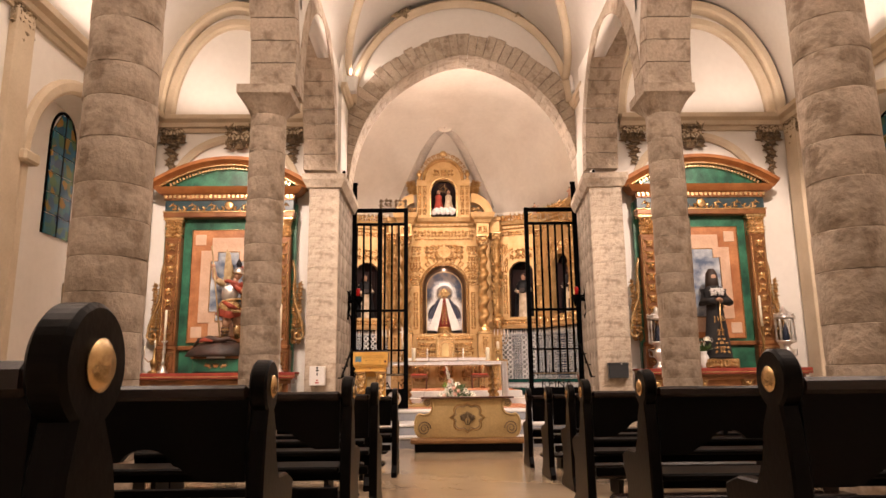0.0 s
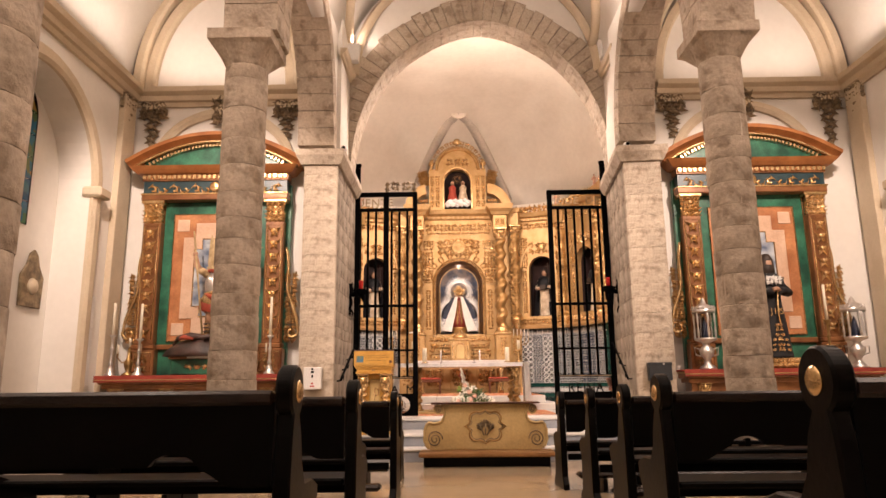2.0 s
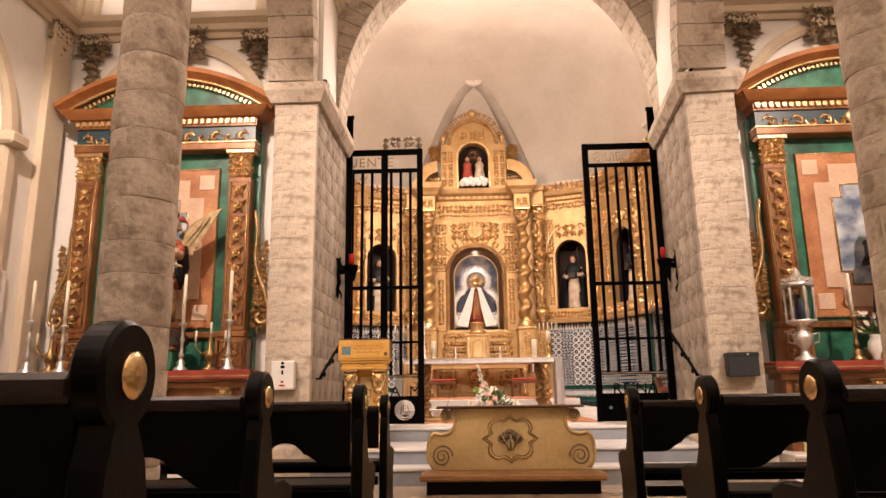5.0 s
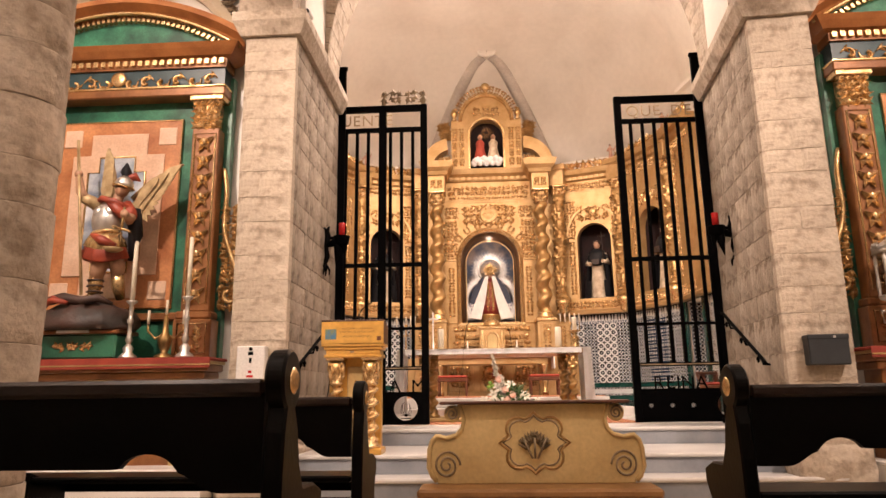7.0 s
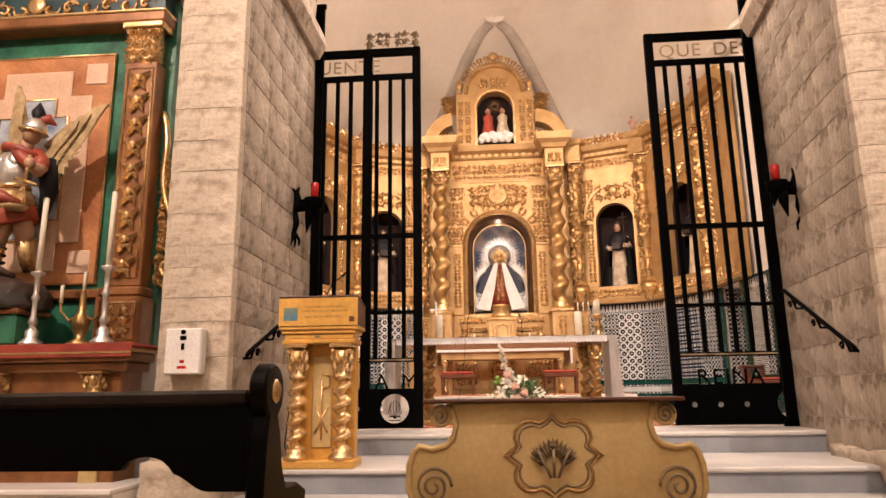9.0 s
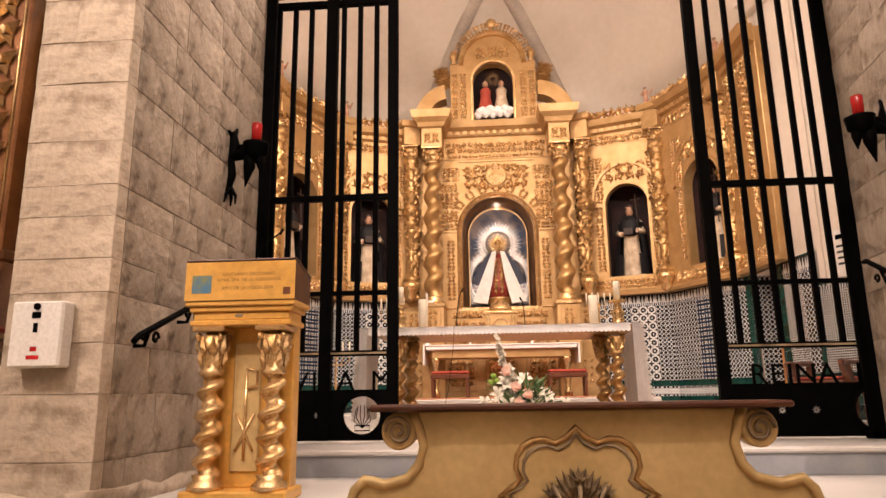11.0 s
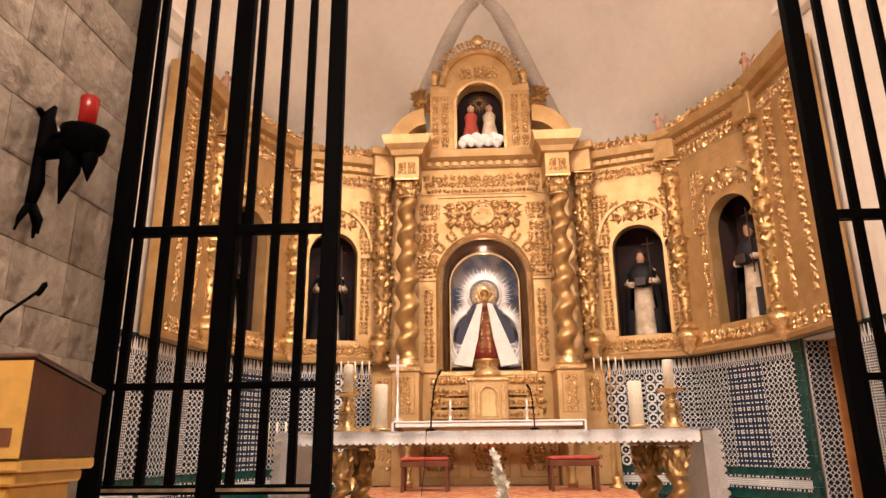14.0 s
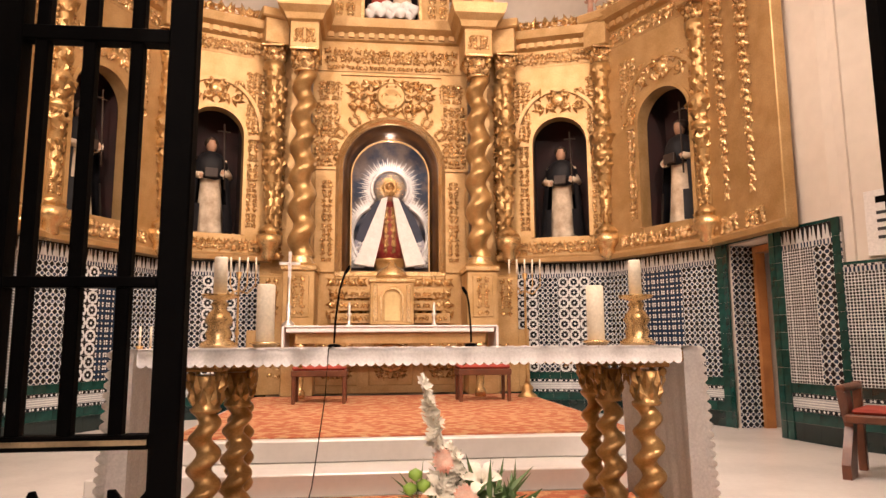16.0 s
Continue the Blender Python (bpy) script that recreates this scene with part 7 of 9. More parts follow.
microphone(-1.14 - 0.02, 12.40, 1.215, 0.15, 0.24, "black gooseneck microphone on the lectern")
tagged(part("lectern_cable", tube([(-1.45, 12.7, 1.0), (-1.52, 12.75, 0.5), (-1.56, 12.75, 0.1), (-1.5, 12.7, -0.02), (-1.35, 12.6, -0.024)], 0.005, 5), BLACK), "black cable running down beside the lectern", "cable")

# ---- kneeling bench at the foot of the steps ----
LEDGEWOOD = material("golden_brown_ledge_paint", (0.36, 0.19, 0.07), 0.45, 0.1, (0.25, 0.12, 0.04), 3, 6, 0.05, 20)
kb = empty("kneeling_bench", pose(0.53, 11.27, ground(11.25)) @ Matrix.Diagonal((0.95, 1, 1, 1)), "gold painted kneeling bench with scroll ends and carved quatrefoil", "kneeler")
zt = 0.47 - ground(11.25)
half = [(x, zt - d) for x, d in ((0.0, 0.025), (0.64, 0.025), (0.615, 0.08), (0.596, 0.15), (0.615, 0.22), (0.66, 0.268), (0.75, 0.29), (0.80, 0.278), (0.83, 0.272), (0.87, 0.31), (0.894, 0.38), (0.90, 0.515), (0.87, 0.585), (0.83, 0.625), (0.82, 0.645), (0.0, 0.645))]
outline = half + [(-x, z) for x, z in half[::-1] if x > 0]
part("front_panel", prism(outline, -0.03, 0.03, bevel=0.006), GOLD_PALE, kb)
part("arm_board", box(-0.80, -0.12, zt - 0.025, 0.80, 0.12, zt, 0.008), DESKWOOD, kb, "dark mahogany arm board")
# the edges of the scrolls, and their spirals


def spiral(cx, cz, r, turns, start, flip, rad, bm):
    pts = []
    for i in range(40):
        u = i / 39
        a = start + flip * turns * 2 * math.pi * u
        pts.append((cx + r * (1 - 0.85 * u) * math.cos(a), -0.035, cz + r * (1 - 0.85 * u) * math.sin(a)))
    tube(pts, rad, 6, bm)


for s in (-1, 1):
    sp = bmesh.new()
    spiral(s * 0.745, zt - 0.50, 0.115, 2.2, math.pi if s > 0 else 0, -s, 0.009, sp)
    part("scroll", sp, BRONZE, kb, "carved scroll line")
    vol = part("upper_volute", lathe([(0.06, -0.042), (0.07, -0.036), (0.07, 0.03), (0.06, 0.035)], 20), GOLD_PALE, kb, m=pose(s * 0.695, 0, zt - 0.098, 90, 0, 0))
    s2 = bmesh.new()
    spiral(s * 0.695, zt - 0.098, 0.055, 1.8, 0 if s > 0 else math.pi, s, 0.008, s2)
    part("scroll", s2, BRONZE, kb, "carved scroll line", m=pose(0, -0.009, 0))
    ed = [(x * s, -0.033, z) for x, z in half[1:14]]
    part("edge_bead", tube(ed, 0.02, 8), GOLD_PALE, kb)
q = bmesh.new()
cz = zt - 0.33


def quatre(k):
    pts = []
    for qd in range(4):
        a0 = math.pi / 2 * qd
        d = Vector((math.cos(a0), math.sin(a0)))
        pts.append((k * 0.30 * d.x, k * 0.24 * d.y))
        e = Vector((math.cos(a0 + math.pi / 4), math.sin(a0 + math.pi / 4)))
        pts.append((k * (0.21 * d.x + 0.05 * e.x), k * (0.17 * d.y + 0.05 * e.y)))
        c = Vector((e.x * 0.195, e.y * 0.155))
        for i in range(7):
            b = a0 + math.radians(-35 + 160 * i / 6)
            pts.append((k * (c.x + 0.10 * math.cos(b)), k * (c.y + 0.09 * math.sin(b))))
        f = Vector((math.cos(a0 + math.pi / 2), math.sin(a0 + math.pi / 2)))
        pts.append((k * (0.21 * f.x + 0.05 * e.x), k * (0.17 * f.y + 0.05 * e.y)))
    return pts


for k, rad, mt in ((1.0, 0.012, GOLD), (0.88, 0.007, BRONZE)):
    part("quatrefoil", tube([(x, -0.032, cz + z) for x, z in quatre(k)], rad, 6, closed=True), mt, kb, "raised quatrefoil frame")
li = bmesh.new()
for i in range(13):
    a = math.radians(20 + 140 * i / 12)
    leaf_blob(li, (0.07 * math.cos(a), cz - 0.07 + 0.09 * math.sin(a)), (math.cos(a), math.sin(a)), 0.022, 0.085, 0.05)
for x in (-0.1, 0.0, 0.1):
    for i in range(5):
        a = math.radians(30 + 120 * i / 4)
        leaf_blob(li, (x, cz + 0.05 - abs(x) * 0.5), (math.cos(a), math.sin(a)), 0.014, 0.05, 0.06)
    tube([(x * 0.2, -0.04, cz - 0.12), (x, -0.05, cz + 0.04)], 0.01, 5, li)
part("lily_carving", li, BRONZE, kb, "carved lilies", m=pose(0, -0.028, 0))
part("seat_ledge", box(-0.97, -0.36, zt - 0.715, 0.97, 0.03, zt - 0.645, 0.02), LEDGEWOOD, kb, "brown ledge")
part("plinth", box(-0.9, -0.3, 0.0, 0.9, 0.03, zt - 0.70, 0.01), DARKWOOD, kb, "dark wooden plinth")

# ---- side altarpieces ----
def side_altar(name, x0, x1, label, sq):
    """A painted and gilt aedicule: marbled panel, carved pilasters, scrolled sides and a curved pediment."""
    c, w = (x0 + x1) / 2, (x1 - x0)
    ob = empty(name, pose(c, 12.56, ground(12.5)), label, "side altarpiece", "side altarpieces")
    g = -ground(12.5)
    h = w / 2

    def Z(z):
        return g + 1.0 + (z - 1.0) * 0.94

    # back boards
    part("back_board", box(-h + 0.1, -0.10, Z(0.9), h - 0.1, -0.0, Z(4.25)), GREEN, ob)
    part("field", box(-0.86, -0.115, Z(1.42), 0.86, -0.10, Z(3.98), 0.004), GREEN, ob)
    part("field_moulding", tube([(-0.88, -0.115, Z(1.40)), (0.88, -0.115, Z(1.40)), (0.88, -0.115, Z(3.99)), (-0.88, -0.115, Z(3.99))], 0.015, 6, closed=True), GOLD_BRIGHT, ob)
    part("marbled_panel", box(-0.70, -0.13, Z(1.48), 0.70, -0.115, Z(3.72), 0.004), ORANGE, ob, "orange marbled panel")
    part("panel_border", tube([(-0.70, -0.132, Z(1.48)), (0.70, -0.132, Z(1.48)), (0.70, -0.132, Z(3.72)), (-0.70, -0.132, Z(3.72))], 0.016, 6, closed=True), GOLD_BRIGHT, ob)
    for sx in (-1, 1):
        for zz in (1.68, 3.52):
            part("corner_square", box(sx * 0.54 - 0.1, -0.142, Z(zz) - 0.1, sx * 0.54 + 0.1, -0.13, Z(zz) + 0.1, 0.01), PINK, ob)
    cross = [(-0.52, 1.86), (-0.52, 3.3), (-0.32, 3.3), (-0.32, 3.56), (0.32, 3.56), (0.32, 3.3), (0.52, 3.3), (0.52, 1.86), (0.32, 1.86), (0.32, 1.6), (-0.32, 1.6), (-0.32, 1.86)]
    part("stepped_panel", prism([(x, Z(z)) for x, z in cross], -0.146, -0.131, bevel=0.006), PINK, ob, "pink marbled stepped panel")
    inner = [(x * 0.62, 2.58 + (z - 2.58) * 0.70) for x, z in cross]
    part("sky_panel", prism([(x, Z(z)) for x, z in inner], -0.156, -0.147), SKYPAINT, ob, "painted cloudy sky")
    part("sky_border", tube([(x, -0.156, Z(z)) for x, z in inner], 0.012, 6, closed=True), GOLD_BRIGHT, ob)
    # pilasters
    for s in (-1, 1):
        x = s * (h - 0.32)
        pl = part("pilaster", box(x - 0.15, -0.26, Z(1.42), x + 0.15, -0.10, Z(3.55), 0.012), RETWOOD, ob)
        part("pilaster_edge", tube([(x - 0.115, -0.262, Z(1.5)), (x + 0.115, -0.262, Z(1.5)), (x + 0.115, -0.262, Z(3.48)), (x - 0.115, -0.262, Z(3.48))], 0.012, 6, closed=True), GOLD_BRIGHT, ob)
        for k in range(9):
            d = bmesh.new()
            for sx in (-1, 1):
                leaf_blob(d, (sx * 0.03, 0), (sx * 0.8, 0.6), 0.04, 0.10, 0.07)
                leaf_blob(d, (sx * 0.02, -0.05), (sx * 0.5, -0.9), 0.035, 0.09, 0.07)
            join(d, lathe([(0, -0.035), (0.036, 0), (0, 0.05)], 8), pose(0, -0.025, 0.0))
            part("leaf_drop", d, GOLD_BRIGHT, pl, m=pose(x, -0.262, Z(1.62 + 0.22 * k)))
        part("capital", join(box(x - 0.19, -0.30, Z(3.89), x + 0.19, -0.10, Z(3.95), 0.01), join(box(x - 0.13, -0.25, Z(3.55), x + 0.13, -0.10, Z(3.9), 0.02), relief(0.30, 0.32, 91, rad=0.02), pose(x, -0.25, Z(3.73)))), GOLD_BRIGHT, ob)
        part("pilaster_base", box(x - 0.19, -0.30, Z(1.33), x + 0.19, -0.10, Z(1.42), 0.02), RETWOOD, ob)
        part("pedestal", box(x - 0.2, -0.30, Z(0.9), x + 0.2, -0.10, Z(1.33), 0.01), RETWOOD, ob)
        rose = relief(0.2, 0.24, 92, rad=0.018)
        part("rosette", rose, GOLD_BRIGHT, ob, "carved gilt rosette", m=pose(x, -0.302, Z(1.12)))
        part("pedestal_frame", tube([(x - 0.15, -0.30, Z(0.96)), (x + 0.15, -0.30, Z(0.96)), (x + 0.15, -0.30, Z(1.28)), (x - 0.15, -0.30, Z(1.28))], 0.012, 6, closed=True), GOLD_BRIGHT, ob)
        # scrolled ear beside the pilaster
        ear = bmesh.new()
        pts = []
        for i in range(26):
            u = i / 25
            pts.append((s * (h - 0.15 + 0.22 * u ** 1.6 + 0.03 * math.sin(9 * u)), -0.12, Z(3.1 - 1.45 * u)))
        ex, ez = s * (h - 0.02), Z(1.62)
        for i in range(18):
            a = (0 if s > 0 else math.pi) - s * 4.6 * i / 17
            r = 0.11 * (1 - 0.75 * i / 17)
            pts.append((ex - 0.0 + r * math.cos(a), -0.12, ez + r * math.sin(a)))
        tube(pts, [0.028] * len(pts), 6, ear)
        part("scrolled_ear", ear, GOLD_BRIGHT, ob)
        fill = relief(0.2, 1.15, 93, rad=0.018)
        part("ear_carving", fill, GOLD, ob, "carved gilt foliage", m=pose(s * (h - 0.05), -0.1, Z(2.05)))
    # predella band
    part("predella", box(-h + 0.42, -0.2, Z(1.33), h - 0.42, -0.1, Z(1.42), 0.015), RETWOOD, ob)
    part("predella_panel", box(-h + 0.42, -0.14, Z(0.9), h - 0.42, -0.1, Z(1.33)), GREEN, ob)
    # entablature
    part("architrave", box(-h + 0.12, -0.30, Z(3.95), h - 0.12, -0.05, Z(4.06), 0.012), RETWOOD, ob)
    part("architrave_bead", box(-h + 0.11, -0.315, Z(4.045), h - 0.11, -0.05, Z(4.075), 0.008), GOLD_BRIGHT, ob)
    part("frieze", box(-h + 0.14, -0.27, Z(4.07), h - 0.14, -0.05, Z(4.30)), BLUEGREEN, ob, "dark blue green painted frieze")
    fr = bmesh.new()
    for s in (-1, 1):
        for k in range(6):
            scroll(fr, s * (0.14 + 0.18 * k) + s * 0.08, Z(4.185) - 0.02, 0.088, 0.3 if s > 0 else math.pi - 0.3, s * (1 if k % 2 else -1), 0.016)
    part("frieze_scroll", fr, GOLD_BRIGHT, ob, "gilt scrollwork", m=pose(0, -0.272, 0))
    part("shield", lathe([(0.085, 0), (0.09, 0.02), (0.06, 0.03), (0, 0.035)], 18), GOLD_BRIGHT, ob, m=pose(0, -0.275, Z(4.185), 90, 0, 0))
    dent = None
    nd = int((w - 0.2) / 0.085)
    for k in range(nd):
        x = -h + 0.12 + (k + 0.5) * (w - 0.24) / nd
        if dent is None:
            dent = part("dentil", box(-0.025, -0.34, 0, 0.025, -0.2, 0.06), GOLD_BRIGHT, ob, m=pose(x, 0, Z(4.33))).data
        else:
            again("dentil", dent, ob, pose(x, 0, Z(4.33)))
    part("dentil_bed", box(-h + 0.12, -0.30, Z(4.30), h - 0.12, -0.05, Z(4.40)), RETWOOD, ob)
    part("cornice", sweep([(h - 0.1, -0.05, Z(4.40)), (h - 0.1, -0.30, Z(4.40)), (-h + 0.1, -0.30, Z(4.40)), (-h + 0.1, -0.05, Z(4.40))], [(0, 0), (0.06, 0.02), (0.12, 0.08), (0.16, 0.13), (0, 0.13)][::-1]), RAKE, ob)
    part("cornice_core", box(-h + 0.1, -0.30, Z(4.401), h - 0.1, -0.05, Z(4.52)), RETWOOD, ob)
    # segmental pediment
    cur = []
    for i in range(33):
        u = -1 + 2 * i / 32
        cur.append(((h + 0.09) * u, Z(4.55 + 0.50 * (1 - u * u))))
    part("tympanum", prism(cur[2:-2] + [(h - 0.2, Z(4.50)), (-h + 0.2, Z(4.50))], -0.24, -0.06), GREEN, ob)
    part("pediment", arc_sweep(cur, [(-0.03, 0), (0.08, 0), (0.12, 0.38), (0.05, 0.40), (0.0, 0.30), (-0.03, 0.28)]), RAKE, ob, m=pose(0, -0.04, 0))
    part("pediment_bead", tube([(x * 0.97, -0.36, z - 0.04) for x, z in cur], 0.022, 6), GOLD_BRIGHT, ob)
    pd = None
    for i in range(1, 44):
        u = -1 + 2 * i / 44
        if abs(u) > 0.9:
            continue
        m = pose((h - 0.05) * u, -0.24, Z(4.50 + 0.47 * (1 - u * u)), 0, math.degrees(math.atan2(0.94 * u, h)), 0)
        if pd is None:
            pd = part("pediment_dentil", box(-0.018, -0.07, -0.03, 0.018, 0.02, 0.03), GOLD_BRIGHT, ob, m=m).data
        else:
            again("pediment_dentil", pd, ob, m)
    return ob


def altar_table(x0, x1, cloth, label):
    c, h = (x0 + x1) / 2, (x1 - x0) / 2
    g = ground(12.1)
    ob = empty("side_altar_table", pose(c, 12.05, g), label, "altar table", "side altar tables")
    t = 0.90 - g
    part("body", box(-h + 0.12, -0.10, 0.0, h - 0.12, 0.20, t - 0.10, 0.01), RETWOOD, ob)
    part("top_moulding", join(box(-h + 0.06, -0.16, t - 0.20, h - 0.06, 0.2, t - 0.13, 0.012), box(-h + 0.02, -0.2, t - 0.13, h - 0.02, 0.2, t - 0.06, 0.012)), RETWOOD, ob)
    part("top", box(-h, -0.22, t - 0.06, h, 0.2, t - 0.03, 0.008), GOLD_PALE, ob)
    cl = box(-h - 0.02, -0.235, t - 0.03, h + 0.02, 0.2, t, 0.01)
    box(-h - 0.02, -0.245, t - 0.10, h + 0.02, -0.236, t, 0.003, cl)
    part("cloth", cl, cloth, ob, "red altar cloth")
    part("cloth_braid", box(-h - 0.02, -0.249, t - 0.075, h + 0.02, -0.2455, t - 0.06), GOLD_BRIGHT, ob, "gold braid on the cloth")
    for k in range(4):
        x = -h + 0.3 + k * (2 * h - 0.6) / 3
        part("bracket", capital_bm(0.07, 0.16), GOLD, ob, m=pose(x, -0.12, t - 0.36))
        part("pilaster", box(x - 0.07, -0.13, 0.0, x + 0.07, -0.10, t - 0.36, 0.006), GOLD_PALE, ob)
    return ob


side_altar("side_altarpiece", -5.18, -2.50, "green and orange marbled side altarpiece with curved pediment", 0)
side_altar("side_altarpiece", 3.72, 6.42, "green and orange marbled side altarpiece with curved pediment", 1)
altar_table(-5.33, -2.44, REDCLOTH, "carved wooden side altar table with red cloth")
altar_table(3.58, 6.58, REDCLOTH, "carved wooden side altar table with red cloth")
TABLE = 0.90

# ---- things on the side altars ----
def candlestick(x, y, h, ch, mat, label, z=TABLE, r=1.0):
    ob = empty("candlestick", pose(x, y, z), label, "candlestick", "side altar candlesticks")
    part("foot", lathe([(0.085 * r, 0), (0.085 * r, 0.02), (0.04 * r, 0.06), (0.05 * r, 0.10), (0.02 * r, 0.14)], 14), mat, ob)
    part("stem", lathe([(0.02 * r, 0.14), (0.035 * r, 0.18), (0.02 * r, 0.22), (0.018 * r, h * 0.6), (0.032 * r, h * 0.66), (0.018 * r, h * 0.72), (0.02 * r, h * 0.94), (0.055 * r, h), (0.05 * r, h + 0.01)], 12), mat, ob)
    part("candle", lathe([(0.022, h), (0.020, h + ch), (0.0, h + ch + 0.01)], 10), WAX, ob)
    return ob


BRASS = material("aged_brass", (0.46, 0.30, 0.12), 0.35, 0.8, (0.22, 0.13, 0.05), 9, 4, 0.1, 30)
for x, y, h, ch in ((-5.2, 12.0, 0.62, 0.5), (-4.75, 11.95, 0.55, 0.55), (-3.28, 11.92, 0.55, 0.6), (-2.72, 11.92, 0.58, 0.6)):
    candlestick(x, y, h, ch, SILVER, "silver candlestick with a tall white candle")
for x, y, h, ch in ((4.55, 11.95, 0.50, 0.5), (5.85, 11.95, 0.72, 0.55)):
    candlestick(x, y, h, ch, BRASS, "dark brass candlestick with a tall white candle")


def small_candelabrum(x, y):
    ob = empty("candelabrum", pose(x, y, TABLE), "small brass three-branched candelabrum with white candles", "candelabrum", "small candelabra")
    part("foot", lathe([(0.10, 0), (0.09, 0.03), (0.03, 0.06), (0.06, 0.14), (0.07, 0.2), (0.03, 0.26), (0.02, 0.42)], 12), BRASS, ob)
    for s in (-1, 0, 1):
        part("arm", tube([(0, 0, 0.25), (s * 0.10, 0, 0.20), (s * 0.18, 0, 0.28), (s * 0.18, 0, 0.34)] if s else [(0, 0, 0.40), (0, 0, 0.44)], 0.012, 6), BRASS, ob)
        part("candle", lathe([(0.014, 0), (0.014, 0.14), (0, 0.145)], 8), WAX, ob, m=pose(s * 0.18, 0, 0.34 if s else 0.44))
    return ob


small_candelabrum(-4.95, 12.05)
small_candelabrum(-3.0, 12.08)

# winged warrior saint
wb = bmesh.new()


def wadd(t, k, m=None):
    for f in t.faces:
        f.material_index = k
    join(wb, t, m)


def egg(c, rx, ry, rz, k, tilt=0.0, turn=0.0):
    """A rounded mass of a statue."""
    t = lathe([(0.0, -1.0), (0.45, -0.89), (0.78, -0.62), (0.97, -0.25), (1.0, 0.1), (0.86, 0.52), (0.52, 0.86), (0.0, 1.0)], 14)
    wadd(t, k, Matrix.Translation(c) @ pose(0, 0, 0, 0, tilt, turn) @ Matrix.Diagonal((rx, ry, rz, 1)))


rk = lathe([(0.44, 0), (0.46, 0.03), (0.43, 0.09), (0.36, 0.15), (0.27, 0.20), (0.15, 0.24), (0.06, 0.26)], 30)
for v in rk.verts:
    n_ = noise.noise(v.co * 9) * 0.13 * (1 if v.co.z > 0.01 else 0)
    v.co += Vector((n_, n_ * 0.4, n_ * 0.55))
    v.co.y *= 0.62
wadd(rk, 3, pose(-0.08, 0, 0))
# the fallen dragon under his feet
wadd(tube([(-0.44, -0.05, 0.16), (-0.34, -0.14, 0.24), (-0.18, -0.16, 0.27), (-0.02, -0.15, 0.24), (0.10, -0.12, 0.27), (0.20, -0.06, 0.22)], [0.015, 0.035, 0.045, 0.04, 0.035, 0.012], 9), 3)
wadd(tube([(-0.36, -0.12, 0.22), (-0.24, -0.20, 0.25), (-0.12, -0.19, 0.22)], [0.02, 0.035, 0.018], 8), 4)
# legs with gilt greaves
wadd(tube([(0.07, 0, 0.72), (0.03, -0.05, 0.52), (0.02, -0.04, 0.44)], [0.085, 0.066, 0.052], 10), 1)
wadd(tube([(0.02, -0.04, 0.50), (0.015, -0.035, 0.40), (0.0, -0.03, 0.29)], [0.056, 0.058, 0.04], 10), 5)
wadd(tube([(0.0, -0.03, 0.30), (-0.01, -0.08, 0.265), (-0.02, -0.14, 0.26)], [0.04, 0.04, 0.025], 8), 5)
wadd(tube([(0.10, 0.03, 0.72), (0.18, 0.0, 0.54), (0.15, 0.06, 0.42)], [0.085, 0.062, 0.05], 10), 1)
wadd(tube([(0.165, 0.03, 0.50), (0.16, 0.07, 0.38), (0.16, 0.12, 0.29)], [0.054, 0.054, 0.038], 10), 5)
for kz in (0.33, 0.38, 0.43):
    wadd(tube([(0.012 + 0.062 * math.cos(a), -0.035 + 0.062 * math.sin(a), kz) for a in [2 * math.pi * i / 12 for i in range(12)]], 0.008, 5, closed=True), 3)
# skirt of pleats over a gold hem
for z0, z1, r0, r1, k in ((0.60, 0.84, 0.195, 0.115, 4), (0.70, 0.86, 0.175, 0.118, 5)):
    t = lathe([(r0 * 0.9, z0), (r0, z0 + 0.01), ((r0 + r1) / 2 + 0.01, (z0 + z1) / 2), (r1, z1)], 36)
    for v in t.verts:
        a = math.atan2(v.co.y, v.co.x)
        q = 1 + 0.09 * math.sin(11 * a) * (z1 - v.co.z) / (z1 - z0)
        v.co.x, v.co.y = v.co.x * q + 0.05, v.co.y * q * 0.85
        v.co.z += 0.03 * math.sin(2 * a + 1) * (z1 - v.co.z) / (z1 - z0)
    wadd(t, k)
# breastplate, neck, head, helmet and plume
egg((0.055, -0.015, 0.97), 0.13, 0.11, 0.175, 2, 8)
egg((0.01, -0.085, 1.02), 0.05, 0.03, 0.055, 2)
egg((0.10, -0.085, 1.03), 0.05, 0.03, 0.055, 2)
wadd(tube([(0.055 + 0.115 * math.cos(a), -0.01 + 0.095 * math.sin(a), 0.85 + 0.012 * math.cos(a)) for a in [2 * math.pi * i / 16 for i in range(16)]], 0.018, 6, closed=True), 5)
wadd(tube([(0.10, 0, 1.10), (0.14, -0.01, 1.20)], [0.05, 0.042], 8), 1)
egg((0.165, -0.02, 1.245), 0.058, 0.065, 0.072, 1, 12)
t = lathe([(0.082, 0.0), (0.078, 0.04), (0.06, 0.08), (0.025, 0.105), (0.0, 0.11)], 14)
wadd(t, 2, pose(0.17, -0.01, 1.265, 0, 12, 0))
wadd(tube([(0.17 + 0.088 * math.cos(a), -0.012 + 0.088 * math.sin(a), 1.268 - 0.018 * math.cos(a)) for a in [2 * math.pi * i / 16 for i in range(16)]], 0.010, 5, closed=True), 5)
wadd(tube([(0.19, 0.0, 1.36), (0.16, 0.03, 1.43), (0.15, 0.05, 1.52)], [0.03, 0.05, 0.006], 7), 0)
